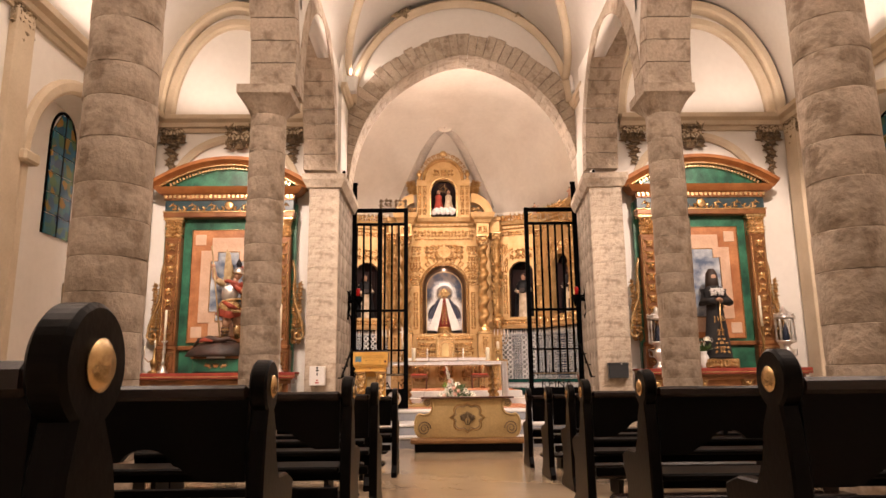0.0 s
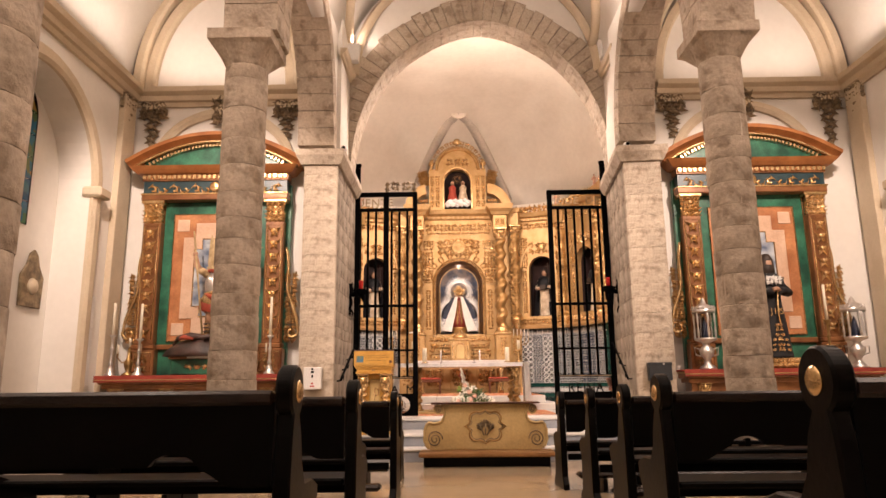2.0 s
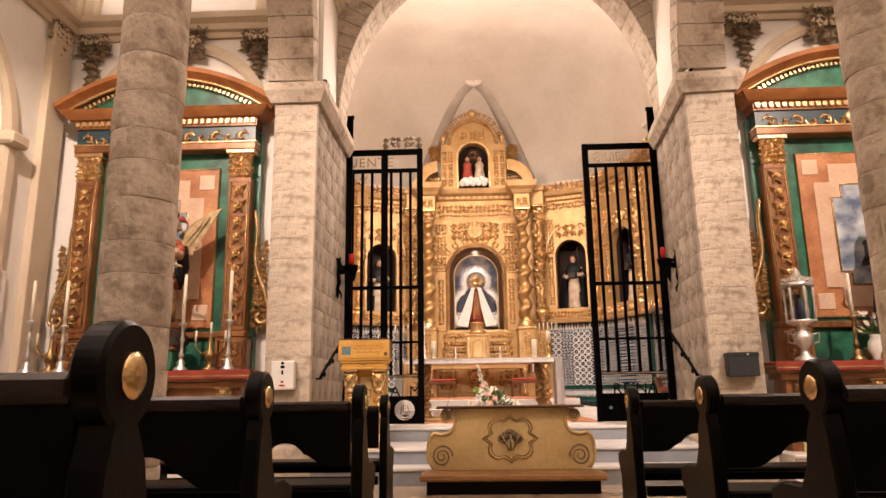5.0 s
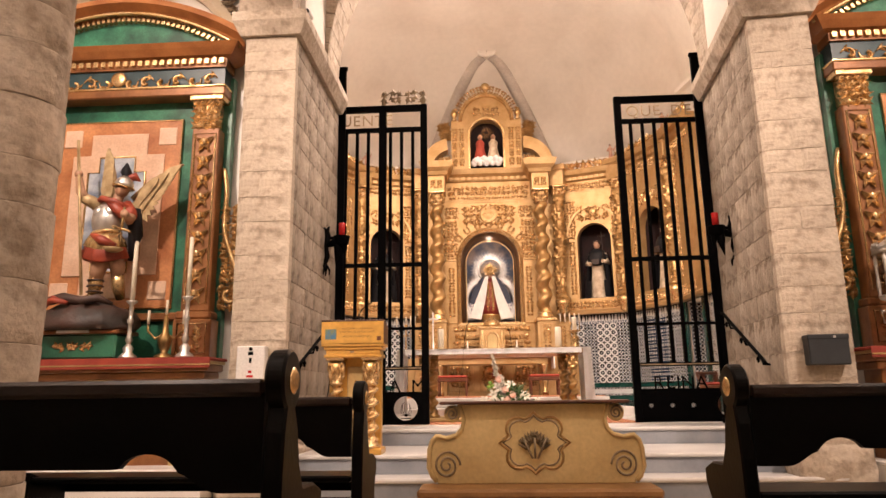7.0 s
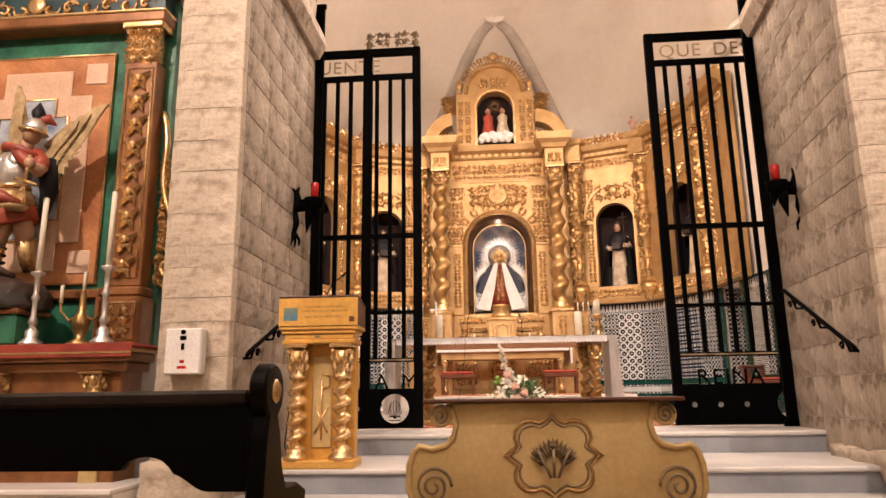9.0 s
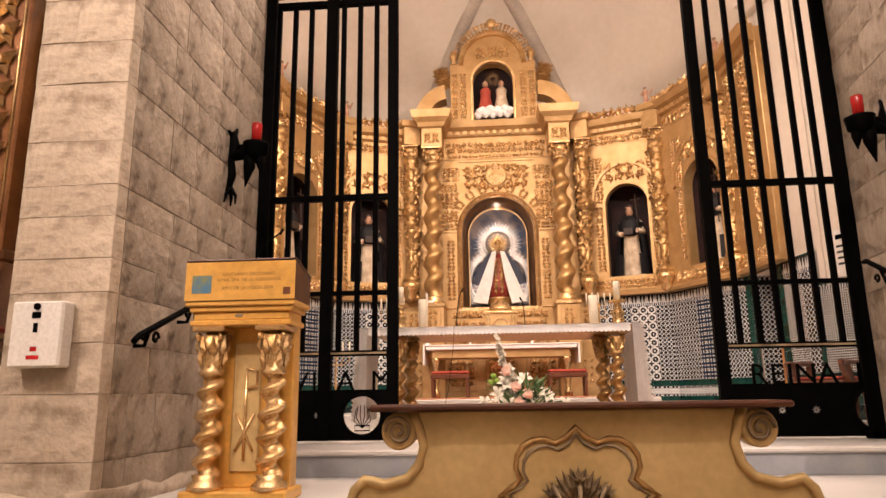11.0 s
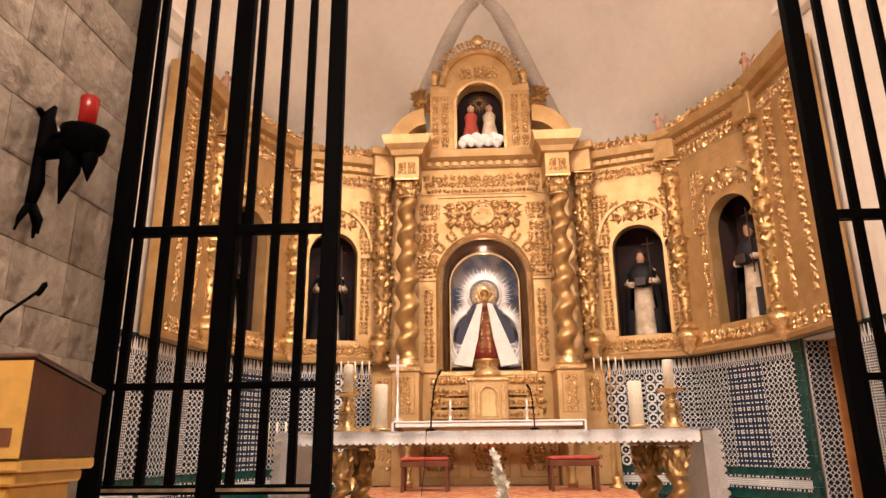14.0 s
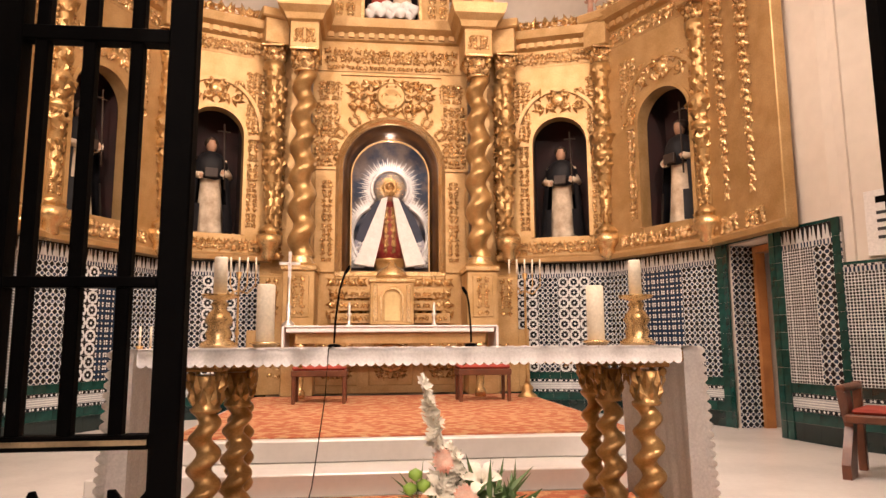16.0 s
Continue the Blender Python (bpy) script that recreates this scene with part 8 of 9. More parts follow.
wadd(tube([(0.19, 0.0, 1.35), (0.25, 0.03, 1.38), (0.29, 0.05, 1.34)], [0.03, 0.04, 0.006], 7), 4)
# raised arm with the spear
wadd(tube([(-0.03, 0, 1.10), (-0.12, -0.04, 1.15), (-0.16, -0.06, 1.17)], [0.06, 0.052, 0.045], 9), 6)
wadd(tube([(-0.14, -0.05, 1.16), (-0.18, -0.07, 1.22), (-0.205, -0.08, 1.36)], [0.045, 0.042, 0.03], 8), 1)
egg((-0.205, -0.085, 1.38), 0.035, 0.035, 0.04, 1)
wadd(tube([(-0.245, -0.08, 1.70), (-0.02, -0.17, 0.29)], 0.013, 7), 6)
# lowered arm with the sword
wadd(tube([(0.20, 0, 1.10), (0.27, -0.03, 1.03), (0.29, -0.05, 0.98)], [0.06, 0.052, 0.045], 9), 4)
wadd(tube([(0.28, -0.04, 1.0), (0.30, -0.10, 0.94), (0.30, -0.17, 0.97)], [0.045, 0.04, 0.03], 8), 1)
egg((0.30, -0.185, 0.975), 0.035, 0.035, 0.04, 1)
wadd(tube([(0.30, -0.19, 1.03), (0.285, -0.19, 0.83)], 0.012, 6), 5)
wadd(tube([(0.21, -0.19, 0.87), (0.29, -0.19, 0.845), (0.37, -0.19, 0.815)], 0.012, 6), 5)
# red mantle thrown across the chest and behind
wadd(tube([(0.09, -0.07, 1.12), (0.17, -0.11, 1.06), (0.23, -0.09, 1.0), (0.27, -0.02, 0.97)], [0.03, 0.045, 0.045, 0.03], 9), 4)
wadd(tube([(-0.07, 0.02, 1.15), (0.03, -0.08, 1.15), (0.16, -0.11, 1.11), (0.26, -0.04, 1.06)], [0.025, 0.03, 0.03, 0.025], 8), 4)
wadd(tube([(0.24, 0.06, 1.08), (0.27, 0.08, 0.85), (0.24, 0.08, 0.62)], [0.07, 0.06, 0.02], 8), 0)
wadd(tube([(-0.02, -0.1, 0.82), (0.10, -0.15, 0.76), (0.20, -0.10, 0.72)], [0.02, 0.045, 0.02], 7), 4)
# a balance pan
wadd(lathe([(0.0, -0.03), (0.05, -0.025), (0.085, 0.0), (0.08, 0.004)], 14), 6, pose(0.21, -0.16, 0.68))
for q in (-0.06, 0.06):
    wadd(tube([(0.21 + q, -0.16, 0.685), (0.285, -0.185, 0.82)], 0.003, 4), 5)
# wings of layered feathers
for root, tip, low, n, k in (((0.22, 1.18), (0.66, 1.50), (0.36, 0.98), 14, 1), ((0.05, 1.20), (-0.05, 1.68), (-0.10, 1.22), 9, -1)):
    R, T, B = Vector(root), Vector(tip), Vector(low)
    for layer, (ln, back) in enumerate(((1.0, 0.0), (0.62, -0.016), (0.36, -0.030))):
        for i in range(n):
            u = i / (n - 1)
            a = R + (T - R) * 0.30 * (1 - u) + (B - R) * 0.12 * u
            e = a + ((T * (1 - u) + B * u) + (T - B).normalized() * 0.07 * math.sin(math.pi * u) - a) * ln
            d = (e - a)
            nn = Vector((-d.y, d.x)).normalized() * (0.030 + 0.012 * ln)
            q = a + d * 0.7
            y = 0.06 + back + 0.002 * i
            wadd(prism([tuple(a + nn * 0.6), tuple(q + nn), tuple(e), tuple(q - nn), tuple(a - nn * 0.6)], y, y + 0.010), 6)
    wadd(tube([(R.x, 0.085, R.y), ((R.x * 0.6 + T.x * 0.4), 0.07, (R.y * 0.55 + T.y * 0.45) + 0.02), (T.x, 0.09, T.y)], [0.04, 0.03, 0.006], 7), 6)
WING = material("gilt_feathers", (0.56, 0.42, 0.23), 0.45, 0.35, (0.36, 0.25, 0.12), 14, 4, 0.3, 40)
ROCK = material("dark_painted_rock", (0.030, 0.024, 0.020), 0.55, 0, (0.075, 0.035, 0.025), 5, 6, 0.5, 20)
DRAPERY = material("red_painted_drapery", (0.42, 0.075, 0.035), 0.5, 0, (0.20, 0.03, 0.02), 6, 4, 0.1, 20)
pb = empty("statue_base", pose(-3.80, 12.02, TABLE), "green marbled statue base with gilt scroll", "pedestal")
part("block", box(-0.42, -0.16, 0, 0.42, 0.2, 0.24, 0.02), GREEN, pb)
part("moulding", box(-0.45, -0.18, 0.24, 0.45, 0.22, 0.28, 0.012), RETWOOD, pb)
part("scroll", relief(0.4, 0.09, 95, rad=0.012), GOLD_BRIGHT, pb, "gilt scroll", m=pose(0, -0.162, 0.12))
part("plaque", box(-0.16, -0.186, 0.248, 0.16, -0.181, 0.275), SILVER, pb, "small inscribed plate")
tagged(part("winged_saint_statue", wb, [BLACKCLOAK, FLESH, SILVER, ROCK, DRAPERY, GOLD_BRIGHT, WING], m=pose(-3.72, 12.02, TABLE + 0.28) @ Matrix.Scale(1.16, 4)), "painted winged warrior saint with spear over dark rocks", "statue")

# robed figure of the other side altar
VELVET = material("black_velvet_robe", (0.010, 0.009, 0.010), 0.8, 0, (0.018, 0.016, 0.017), 6, 4)
jb = bmesh.new()


def jadd(t, k, m=None):
    for f in t.faces:
        f.material_index = k
    join(jb, t, m)


rb = lathe([(0.26, 0), (0.25, 0.04), (0.20, 0.5), (0.15, 0.9), (0.18, 1.15), (0.16, 1.26), (0.06, 1.34)], 18)
for v in rb.verts:
    v.co.y *= 0.75
    v.co.x *= 1 + 0.05 * math.sin(8 * math.atan2(v.co.y, v.co.x))
jadd(rb, 0)
jadd(lathe([(0, 1.32), (0.06, 1.36), (0.08, 1.46), (0.06, 1.54), (0, 1.58)], 12), 1)
hr = lathe([(0.12, 1.24), (0.115, 1.4), (0.10, 1.54), (0.05, 1.62), (0, 1.63)], 12)
for v in hr.verts:
    v.co.y += 0.035
jadd(hr, 2)
for s in (-1, 1):
    jadd(tube([(s * 0.17, 0, 1.22), (s * 0.24, -0.05, 1.0), (s * 0.05, -0.2, 1.02)], [0.07, 0.085, 0.06], 8), 0)
    jadd(tube([(s * 0.05, -0.2, 1.02), (-s * 0.02, -0.23, 1.05)], [0.035, 0.03], 6), 1)
jadd(tube([(0.02, -0.2, 1.0), (0.0, -0.19, 0.7), (0.02, -0.19, 0.5)], 0.012, 5), 3)
for i in range(6):
    t = relief(0.14 + 0.03 * i, 0.07, 96 + i % 2, rad=0.007)
    jadd(t, 3, pose(0, -0.165 - 0.005 * i, 0.50 - 0.075 * i))
t = relief(0.22, 0.12, 98, rad=0.012)
jadd(t, 4, pose(0, -0.16, 1.18))
pb = empty("statue_base", pose(5.05, 12.0, TABLE), "low gilt carved statue base", "pedestal")
part("block", box(-0.30, -0.17, 0, 0.30, 0.2, 0.16, 0.02), GOLD, pb)
part("carving", relief(0.5, 0.12, 99, rad=0.014), GOLD_BRIGHT, pb, m=pose(0, -0.172, 0.08))
for k, (c_, dx) in enumerate((("J", -0.10), ("H", -0.045), ("S", 0.04))):
    cu = bpy.data.curves.new("lettering", "FONT")
    cu.body, cu.size, cu.extrude = c_, 0.13, 0.004
    tmp = new("lettering", cu)
    me = bpy.data.meshes.new_from_object(tmp.evaluated_get(bpy.context.evaluated_depsgraph_get()))
    bpy.data.objects.remove(tmp)
    t = bmesh.new()
    t.from_mesh(me)
    jadd(t, 3, pose(dx, -0.165, 0.66, 90, 0, 0))
tagged(part("robed_saint_statue", jb, [VELVET, FLESH, HAIR, GOLD_BRIGHT, LINEN], m=pose(5.05, 12.0, TABLE + 0.16)), "robed saint statue in black velvet with gold embroidery", "statue")

# silver lantern shrines and a vase of flowers
GLASS = bpy.data.materials.new("clear_glass")
GLASS.use_nodes = True
GLASS.node_tree.nodes["Principled BSDF"].inputs["Transmission Weight"].default_value = 1.0
GLASS.node_tree.nodes["Principled BSDF"].inputs["Roughness"].default_value = 0.03
GLASS.node_tree.nodes["Principled BSDF"].inputs["IOR"].default_value = 1.1


def shrine(x, y):
    ob = empty("lantern", pose(x, y, TABLE), "ornate silver lantern on a two-handled stem", "lantern", "silver lanterns")
    part("stem", lathe([(0.13, 0), (0.12, 0.03), (0.05, 0.08), (0.04, 0.14), (0.10, 0.22), (0.11, 0.30), (0.05, 0.36), (0.06, 0.40), (0.16, 0.44), (0.17, 0.47)], 16), SILVER, ob)
    for s in (-1, 1):
        part("handle", tube([(s * 0.09, 0, 0.3), (s * 0.18, 0, 0.33), (s * 0.17, 0, 0.22), (s * 0.08, 0, 0.2)], 0.012, 6), SILVER, ob)
    for k in range(6):
        a = math.pi / 3 * k + math.pi / 6
        part("corner_post", lathe([(0.014, 0), (0.02, 0.1), (0.012, 0.2), (0.02, 0.33), (0.012, 0.4)], 8), SILVER, ob, m=pose(0.15 * math.cos(a), 0.15 * math.sin(a), 0.47))
        b = math.pi / 3 * k
        pn = part("pane", box(-0.07, -0.002, 0.0, 0.07, 0.002, 0.38), GLASS, ob, m=pose(0.128 * math.cos(b), 0.128 * math.sin(b), 0.48, 0, 0, math.degrees(b) + 90))
        pn.visible_shadow = False
        part("pane_crest", relief(0.12, 0.09, 101, rad=0.012), SILVER, ob, m=pose(0.15 * math.cos(b), 0.15 * math.sin(b), 0.92, 0, 0, math.degrees(b) + 90))
    part("roof", lathe([(0.18, 0.86), (0.17, 0.90), (0.10, 0.97), (0.05, 1.0), (0.03, 1.06), (0.0, 1.1)], 12), SILVER, ob)
    part("inner_figure", lathe([(0.06, 0.47), (0.05, 0.6), (0.03, 0.72), (0.0, 0.8)], 10), MANTLE, ob, "dark blue cloth within the glass")
    return ob


shrine(3.98, 11.98)
shrine(6.28, 11.98)
vs, rnd = bouquet("vase_of_flowers", pose(4.75, 11.92, TABLE), "white vase with white flowers and dark leaves", None, 3)
part("vase", lathe([(0.06, 0), (0.05, 0.03), (0.09, 0.12), (0.08, 0.2), (0.05, 0.26), (0.065, 0.29)], 16), WHITEPLASTIC, vs)
fb = bmesh.new()
for i in range(16):
    bloom(0.05, 7, 0.5, 0, fb, pose(rnd.uniform(-0.16, 0.16), rnd.uniform(-0.1, 0.1), 0.42 + rnd.uniform(-0.08, 0.12), rnd.uniform(20, 90), 0, rnd.uniform(-80, 80)))
part("blooms", fb, PETAL, vs, "white blooms")
lb = bmesh.new()
for i in range(70):
    t = bmesh.new()
    L = rnd.uniform(0.08, 0.2)
    t.faces.new([t.verts.new(p) for p in ((0, 0, 0), (0.02, 0.005, L * 0.5), (0, 0, L), (-0.02, 0.005, L * 0.5))])
    join(lb, t, pose(rnd.uniform(-0.08, 0.08), rnd.uniform(-0.06, 0.06), 0.3, rnd.uniform(-75, 75), rnd.uniform(-75, 75), rnd.uniform(0, 360)))
part("foliage", lb, LEAFG, vs, "dark leaves")
tagged(part("candle_holder", lathe([(0.07, 0), (0.075, 0.1), (0.07, 0.2), (0.06, 0.21), (0, 0.2)], 14), WAX, m=pose(6.02, 11.95, TABLE)), "short thick white candle on the side altar", "candle")

# ---- fittings on piers and walls ----
def sconce(x, s):
    ob = empty("wall_torch", pose(x, 13.27, 2.25), "black wrought iron wall torch with red votive glass", "wall lamp", "wall torches")
    spine = tube([(0, 0, -0.24), (s * 0.03, -0.01, -0.12), (s * 0.015, 0, 0.0), (s * 0.035, 0, 0.12), (s * 0.02, 0, 0.2), (s * 0.05, 0.0, 0.25)], [0.02, 0.032, 0.026, 0.04, 0.03, 0.008], 7)
    for dx, dy in ((-0.0, -0.05), (0.05, 0.0), (0.0, 0.05)):
        tube([(s * 0.01, 0, -0.2), (s * dx + s * 0.01, dy, -0.28), (s * dx * 1.2, dy * 1.2, -0.34)], [0.02, 0.014, 0.006], 5, spine)
    tube([(s * 0.02, 0, 0.18), (s * -0.0, -0.04, 0.22), (s * 0.02, -0.07, 0.20)], [0.02, 0.014, 0.006], 5, spine)
    part("spine", spine, BLACK, ob)
    arm = tube([(s * 0.02, 0, 0.02), (s * 0.11, 0, 0.05), (s * 0.19, 0, 0.06)], [0.03, 0.05, 0.05], 7)
    tube([(s * 0.03, 0, 0.1), (s * 0.10, 0, 0.11), (s * 0.16, 0, 0.09)], 0.018, 6, arm)
    part("arm", arm, BLACK, ob)
    part("leaf", tube([(s * 0.15, 0, 0.06), (s * 0.16, -0.01, -0.06), (s * 0.13, 0, -0.21)], [0.05, 0.045, 0.004], 7), BLACK, ob)
    part("leaf", tube([(s * 0.22, 0, 0.06), (s * 0.23, 0.01, -0.02), (s * 0.24, 0, -0.11)], [0.05, 0.035, 0.004], 7), BLACK, ob)
    part("cup", lathe([(0.04, 0.0), (0.085, 0.04), (0.095, 0.11), (0.10, 0.125), (0.03, 0.13)], 12), BLACK, ob, m=pose(s * 0.20, 0, 0))
    part("votive_glass", lathe([(0.036, 0.13), (0.04, 0.28), (0.037, 0.285), (0.0, 0.28)], 14), REDGLASS, ob, "red votive glass", m=pose(s * 0.20, 0, 0))
    return ob


sconce(ARCH_X0 + 0.01, 1)
sconce(ARCH_X1 - 0.01, -1)


def handrail(x, s, y0, z0, y1, z1):
    ob = empty("handrail", pose(x, 0, 0), "black wrought iron handrail with scrolls on the stone pier", "handrail", "handrails")
    part("rail", tube([(s * 0.09, y0, z0 - 0.03), (s * 0.09, y0 + 0.04, z0), (s * 0.09, y1 - 0.04, z1), (s * 0.09, y1, z1)], 0.018, 6), BLACK, ob)
    for k in range(3):
        u = 0.12 + 0.36 * k
        y, z = y0 + (y1 - y0) * u, z0 + (z1 - z0) * u
        part("bracket", tube([(0, y, z - 0.10), (s * 0.06, y, z - 0.10), (s * 0.09, y, z)], 0.012, 6), BLACK, ob)
        c = bmesh.new()
        for dy in (-0.06, 0.06):
            tube([(s * 0.09, y + dy + 0.035 * (1 - 0.6 * i / 14) * math.cos(6.5 * i / 14), z - 0.055 + 0.035 * (1 - 0.6 * i / 14) * math.sin(6.5 * i / 14)) for i in range(15)], 0.009, 5, c)
        part("scroll", c, BLACK, ob)
    return ob


handrail(ARCH_X0, 1, 12.0, 0.83, 13.35, 1.33)
rail = handrail(ARCH_X1 + 0.02, -1, 12.25, 0.80, 13.7, 1.42)
rail.matrix_world = SPLAY @ rail.matrix_world
db = empty("collection_box", pose(-2.03, 11.895, 0.665) @ Matrix.Diagonal((0.80, 1, 0.78, 1)), "white wall-mounted collection box on the stone pier", "collection box")
part("case", box(-0.17, -0.10, 0, 0.17, 0, 0.42, 0.012), WHITEPLASTIC, db)
part("coin_slot", box(-0.03, -0.104, 0.31, 0.03, -0.1, 0.35, 0.003), BLACK, db)
part("button", lathe([(0.022, 0), (0.022, 0.008)], 12), BLACK, db, m=pose(0, -0.1, 0.385, 90, 0, 0))
part("keyhole", box(-0.015, -0.104, 0.22, 0.015, -0.1, 0.28, 0.003), BLACK, db)
part("red_label", box(-0.02, -0.103, 0.10, 0.02, -0.1, 0.13), REDGLASS, db)
part("red_label", box(-0.04, -0.103, 0.05, 0.04, -0.1, 0.075), REDGLASS, db)
sb = empty("metal_box", pose(3.21, 11.93, 0.74, 0, 0, -5.2), "dark grey metal box fixed to the stone pier", "box")
part("case", box(-0.17, -0.14, 0, 0.17, 0, 0.26, 0.01), GREYBOX, sb)
part("lid", box(-0.175, -0.145, 0.225, 0.175, 0, 0.27, 0.008), GREYBOX, sb)
part("lock", lathe([(0.012, 0), (0.012, 0.008)], 10), SILVER, sb, m=pose(0.05, -0.145, 0.245, 90, 0, 0))
for x, s in ((ARCH_X0 + 0.02, 1), (ARCH_X1 - 0.02, -1)):
    o = empty("security_camera", pose(x, 12.1, 4.50), "small white security camera on the pier's impost", "camera", "security cameras")
    part("bracket", box(-0.03, -0.03, -0.04, 0.03, 0.03, 0.03, 0.006), WHITEPLASTIC, o)
    part("housing", lathe([(0.035, 0), (0.045, 0.03), (0.045, 0.14), (0.03, 0.16)], 12), WHITEPLASTIC, o, m=pose(s * 0.05, 0, 0.05, 100, 0, 0))
    part("lens", lathe([(0.03, 0), (0.03, 0.01)], 12), BLACK, o, m=pose(s * 0.05, -0.16, 0.025, 90, 0, 0))
for x, y in ((-1.66, 12.95), (2.96, 12.95)):
    o = empty("uplight", pose(x, y, 6.55), "small white wall-mounted uplight", "light fitting", "uplights")
    s = 1 if x < 0 else -1
    part("housing", prism([(-0.09, 0), (0.09, 0), (0.12, 0.34), (-0.12, 0.34)], -0.08, 0.08, bevel=0.01), WHITEPLASTIC, o)
    part("arm", box(-s * 0.27 - 0.06, -0.03, 0.1, -s * 0.27 + 0.2, 0.03, 0.16), WHITEPLASTIC, o)

# stucco ornaments
def stucco(x, y, z, rz, w, h, drop, kind_label):
    ob = empty("stucco_ornament", pose(x, y, z, 0, 0, rz), kind_label, "ornament", "stucco ornaments")
    part("carving", relief(w, h, 111, rad=0.035), BRONZE, ob)
    if drop:
        garland(ob, drop, 0.24, 6, BRONZE, pose(0, 0, -h / 2))
    for s in (-1, 1):
        sp = bmesh.new()
        spiral(s * w * 0.22, 0.0, w * 0.2, 1.6, 0 if s > 0 else math.pi, s, 0.025, sp)
        part("volute", sp, CREAM, ob)
    return ob


for x, y, rz, d in ((XL + 0.03, 12.25, 90, 0.7), (-5.1, END - 0.03, 0, 0.7), (-2.75, END - 0.03, 0, 0.5), (XL + 0.03, 8.2, 90, 0.7), (XR - 0.03, 12.25, -90, 0.7), (6.65, END - 0.03, 0, 0.7), (3.95, END - 0.03, 0, 0.5), (XR - 0.03, 8.2, -90, 0.7)):
    stucco(x, y, 5.55, rz, 0.42, 0.4, d, "bronzed plaster foliage under the cornice")
for c in (-3.75, 5.05):
    stucco(c, END - 0.12, 5.42, 0, 0.5, 0.45, 0, "scrolled plaster bracket under the cornice")
for s in (-1, 1):
    stucco(0.645 + s * 1.35, 13.2, 8.75, 0, 0.35, 0.7, 0, "bronzed plaster foliage on the vault")
for nm, x, s in (("west", XL, 1), ("east", XR, -1)):
    for y in (8.2, 12.25):
        tagged(part("pilaster_" + nm, box(x - 0.02 if s > 0 else x - 0.1, y - 0.2, -0.5, x + 0.1 if s > 0 else x + 0.02, y + 0.2, 5.55, 0.01), CREAM), "cream painted plaster pilaster", "pilaster", kind="structure")

# stained glass window and relief plaque in the west recess
def stained_window(x, y, s):
    ob = empty("window_1" if s < 0 else "window_2", pose(x, y, 0), "arched stained glass window in blue and gold", "window", kind="structure")
    turn = Matrix(((0, -s, 0, 0), (1, 0, 0, 0), (0, 0, 1, 0), (0, 0, 0, 1)))
    gl = bpy.data.materials.get("stained_glass")
    if gl is None:
        gl = material("stained_glass", (0.02, 0.10, 0.22), 0.2, 0, (0.10, 0.12, 0.04), 3.5, 5)
        bsdf = gl.node_tree.nodes["Principled BSDF"]
        v = gl.node_tree.nodes.new("ShaderNodeTexVoronoi")
        v.inputs["Scale"].default_value = 7
        r = gl.node_tree.nodes.new("ShaderNodeValToRGB")
        for pos, col in ((0.0, (0.01, 0.04, 0.12, 1)), (0.45, (0.02, 0.14, 0.24, 1)), (0.75, (0.05, 0.14, 0.06, 1)), (0.92, (0.35, 0.18, 0.03, 1))):
            e = r.color_ramp.elements.new(pos)
            e.color = col
        gl.node_tree.links.new(gl.node_tree.nodes["Texture Coordinate"].outputs["Object"], v.inputs["Vector"])
        gl.node_tree.links.new(v.outputs["Color"], r.inputs[0])
        gl.node_tree.links.new(r.outputs[0], bsdf.inputs["Base Color"])
    n = 6
    for k in range(n):
        z0, z1 = 3.0 + k * 0.33, 3.0 + (k + 1) * 0.33 - 0.012
        w0 = 0.34 if z0 < 4.55 else 0.34 * math.sqrt(max(0.02, 1 - ((z0 - 4.55) / 0.45) ** 2))
        w1 = 0.34 if z1 < 4.55 else 0.34 * math.sqrt(max(0.02, 1 - ((z1 - 4.55) / 0.45) ** 2))
        part("pane", prism([(-w0, z0), (w0, z0), (w1, z1), (-w1, z1)], 0, 0.015), gl, ob, m=turn)
    part("window_frame", arc_sweep([(-0.34, 3.0)] + arch_points(-0.34, 0.34, 4.55, 0.45, 20) + [(0.34, 3.0)], [(0, 0), (0.05, 0), (0.05, 0.04), (0, 0.04)]), BLACK, ob, m=turn)
    part("mullion", box(-0.012, -0.01, 3.0, 0.012, 0.02, 5.0), BLACK, ob, m=turn)
    return ob


stained_window(XL - 0.49, 10.35, -1)
stained_window(XR + 0.49, 10.35, 1)
pq_ = empty("relief_plaque", pose(XL - 0.49, 10.95, 2.2), "small carved bronze coloured relief plaque on the wall", "plaque")
pt = Matrix(((0, 1, 0, 0), (1, 0, 0, 0), (0, 0, 1, 0), (0, 0, 0, 1)))
part("frame", prism([(-0.24, -0.35), (0.24, -0.35), (0.26, 0.1), (0.14, 0.25), (0.08, 0.42), (0, 0.48), (-0.08, 0.42), (-0.14, 0.25), (-0.26, 0.1)], 0.0, 0.05, bevel=0.012), BRONZE, pq_, m=pt)
part("carved_centre", lathe([(0.12, 0), (0.10, 0.03), (0.0, 0.05)], 14), CREAM, pq_, m=pose(0.05, 0, -0.05, 0, 90, 0))
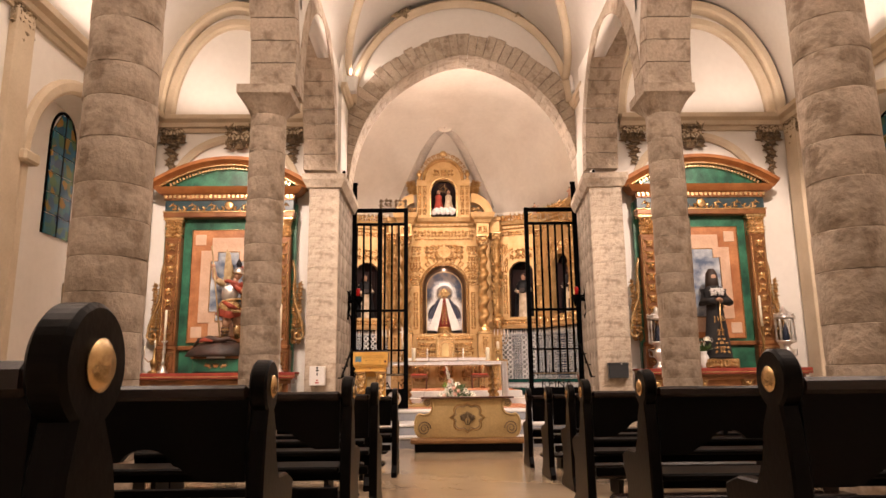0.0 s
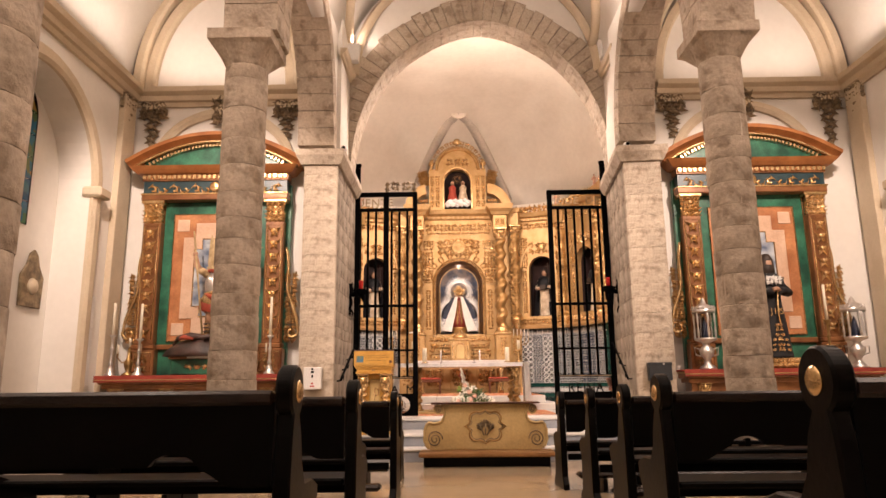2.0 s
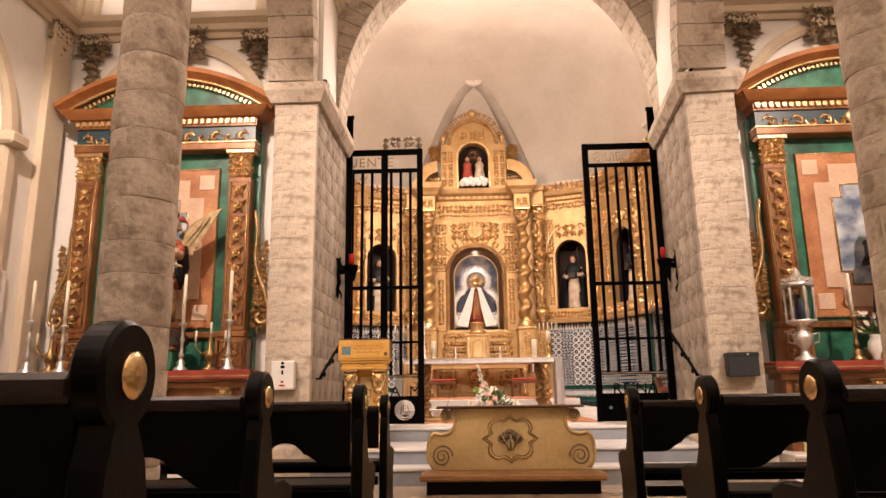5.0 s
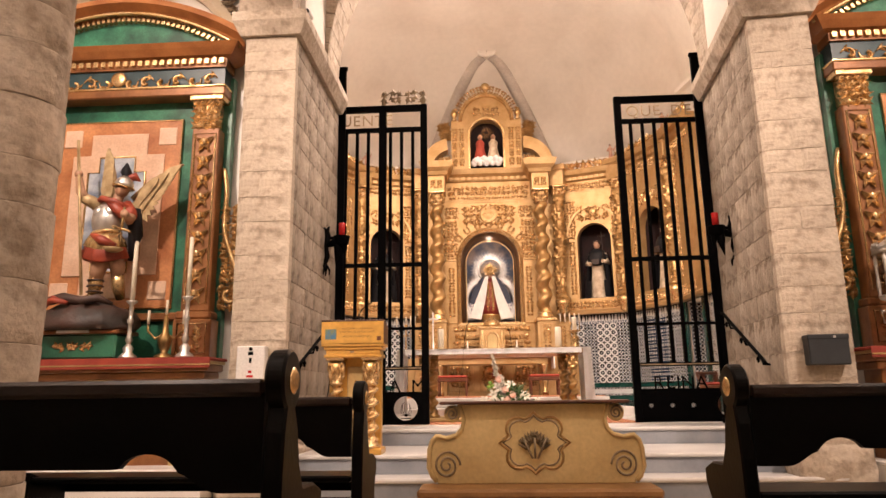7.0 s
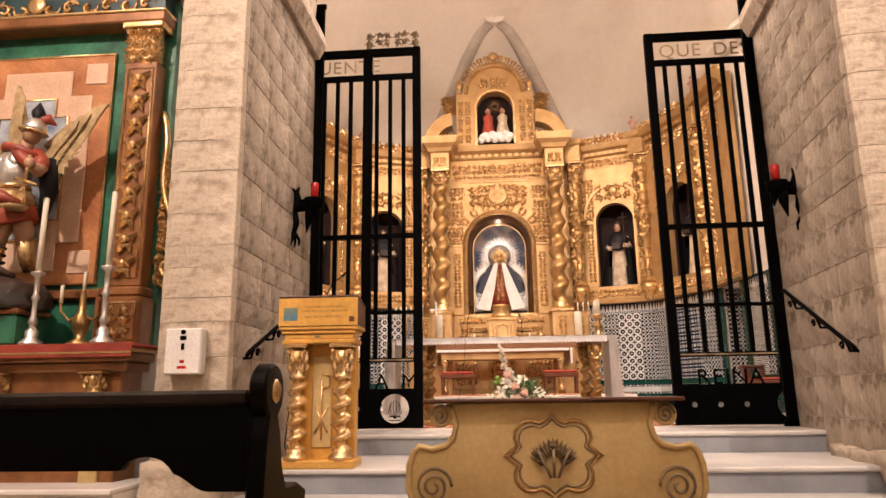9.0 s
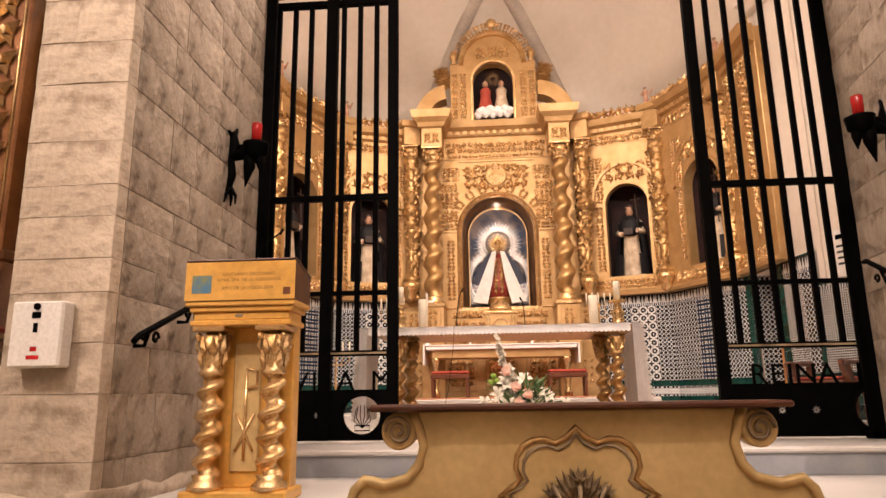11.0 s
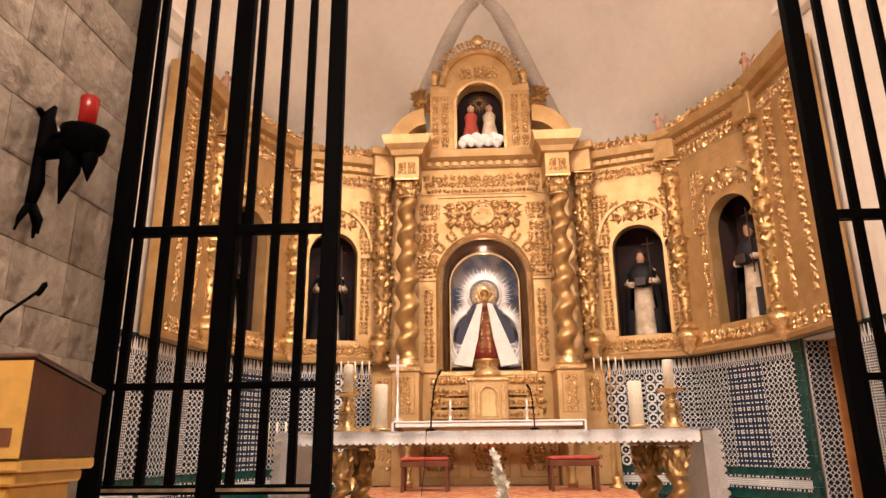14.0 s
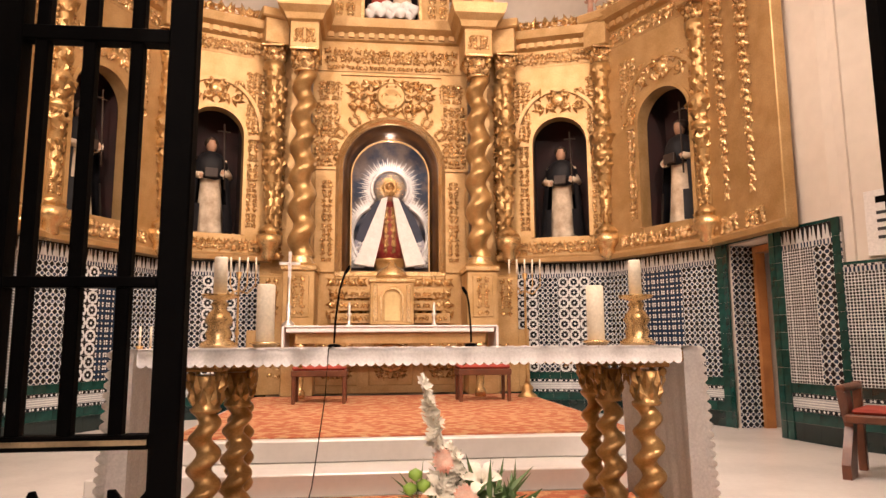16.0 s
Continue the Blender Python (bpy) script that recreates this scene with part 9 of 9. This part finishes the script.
for x, s in ((XL, 1), (XR, -1)):
    tagged(part("wall_loudspeaker", box(x - (0.0 if s > 0 else 0.06), 11.55, 0.75, x + (0.06 if s > 0 else 0.0), 11.75, 2.1, 0.012), WHITEPLASTIC), "slim white column loudspeaker on the wall", "loudspeaker")
    tagged(part("dado_rail", box(min(x, x + s * 0.06), -5, 0.35, max(x, x + s * 0.06), 12.5, 0.5, 0.01), CREAM), "cream painted wall moulding", "moulding", kind="structure")

# sign on the presbytery wall
sg = empty("sign", run_pose(E1, F1, 0) @ pose(0.32, 0.0, 2.0), "white notice board with dark printed lines", "sign")
part("board", box(-0.10, 0.005, -0.1, 0.6, 0.03, 0.5, 0.004), WHITEPLASTIC, sg)
part("heading", box(0.0, 0.001, 0.38, 0.3, 0.004, 0.44), BLACK, sg)
for k in range(4):
    part("text_bar", box(0.0, 0.001, 0.05 + 0.075 * k, 0.42 + 0.03 * (k % 2), 0.004, 0.08 + 0.075 * k), GREYBOX, sg)

# ---- lamps: the place's uplights, and lights without a modelled fitting ----
for s, x, rot in (("west", XL + 0.5, 15), ("east", XR - 0.5, -15)):
    lamp("cornice_strip_" + s, "AREA", 190, WARM, pose(x, 5.0, 5.98, 180, rot, 0), 0.3, 14)
    lamp("end_strip_" + s, "AREA", 9, WARM, pose(-3.85 if s == "west" else 5.3, END - 0.5, 5.98, 170, 0, 0), 2.4, 0.25)
lamp("nave_strip_west", "AREA", 120, WARM, pose(-1.45, 5.5, 6.35, 180, 15, 0), 0.25, 13)
lamp("nave_strip_east", "AREA", 120, WARM, pose(2.5, 5.5, 6.35, 180, -15, 0), 0.25, 13)
for x in (-1.66, 2.96):
    lamp("arch_uplight", "SPOT", 26, WARM, look((x, 12.95, 6.93), (0.65 + 0.4 * (x - 0.65), 13.1, 9.0)), 0.08, cone=140)
# added upward panel in open air that brightens the apse vault
lamp("apse_strip", "AREA", 320, WARM, pose(AX, 15.6, 6.2, 165, 0, 0), 6, 0.4)
for x in (-2.6, 3.3):
    lamp("altar_spot", "SPOT", 820, WARM, look((x, 14.5, 6.1), (AX + 0.15 * x, 21, 2.9)), 0.12, cone=75)
    lamp("front_spot", "SPOT", 900, WARM, look((0.65 + 0.5 * (x - 0.35), 7.0, 6.6), (0.4, 15.2, 0.7)), 0.15, cone=48)
# unseen panel added over the presbytery to lift altar and floor
lamp("presbytery_light", "AREA", 400, WARM, pose(AX, 15.2, 7.0, 0, 0, 0), 2.4, 1.6)
# added point with no real bulb, brightens the image in the great niche
lamp("niche_light", "POINT", 7, WARM, pose(AX, 21.78, 4.12), 0.05)
for tx in (-3.75, 5.05):
    lamp("side_spot", "SPOT", 1250, WARM, look((tx, 7.6, 5.9), (tx, 12.5, 2.4)), 0.06, cone=62)
# unseen fill panels added under the nave and aisle vaults
lamp("nave_light", "AREA", 230, WARM, pose(0.65, 3.0, 7.6, 0, 0, 0), 1.2, 9)
for tx in (-3.8, 5.2):
    lamp("aisle_light", "AREA", 190 if tx < 0 else 160, WARM, pose(tx, 4.0, 7.4, 0, 0, 0), 0.8, 10)
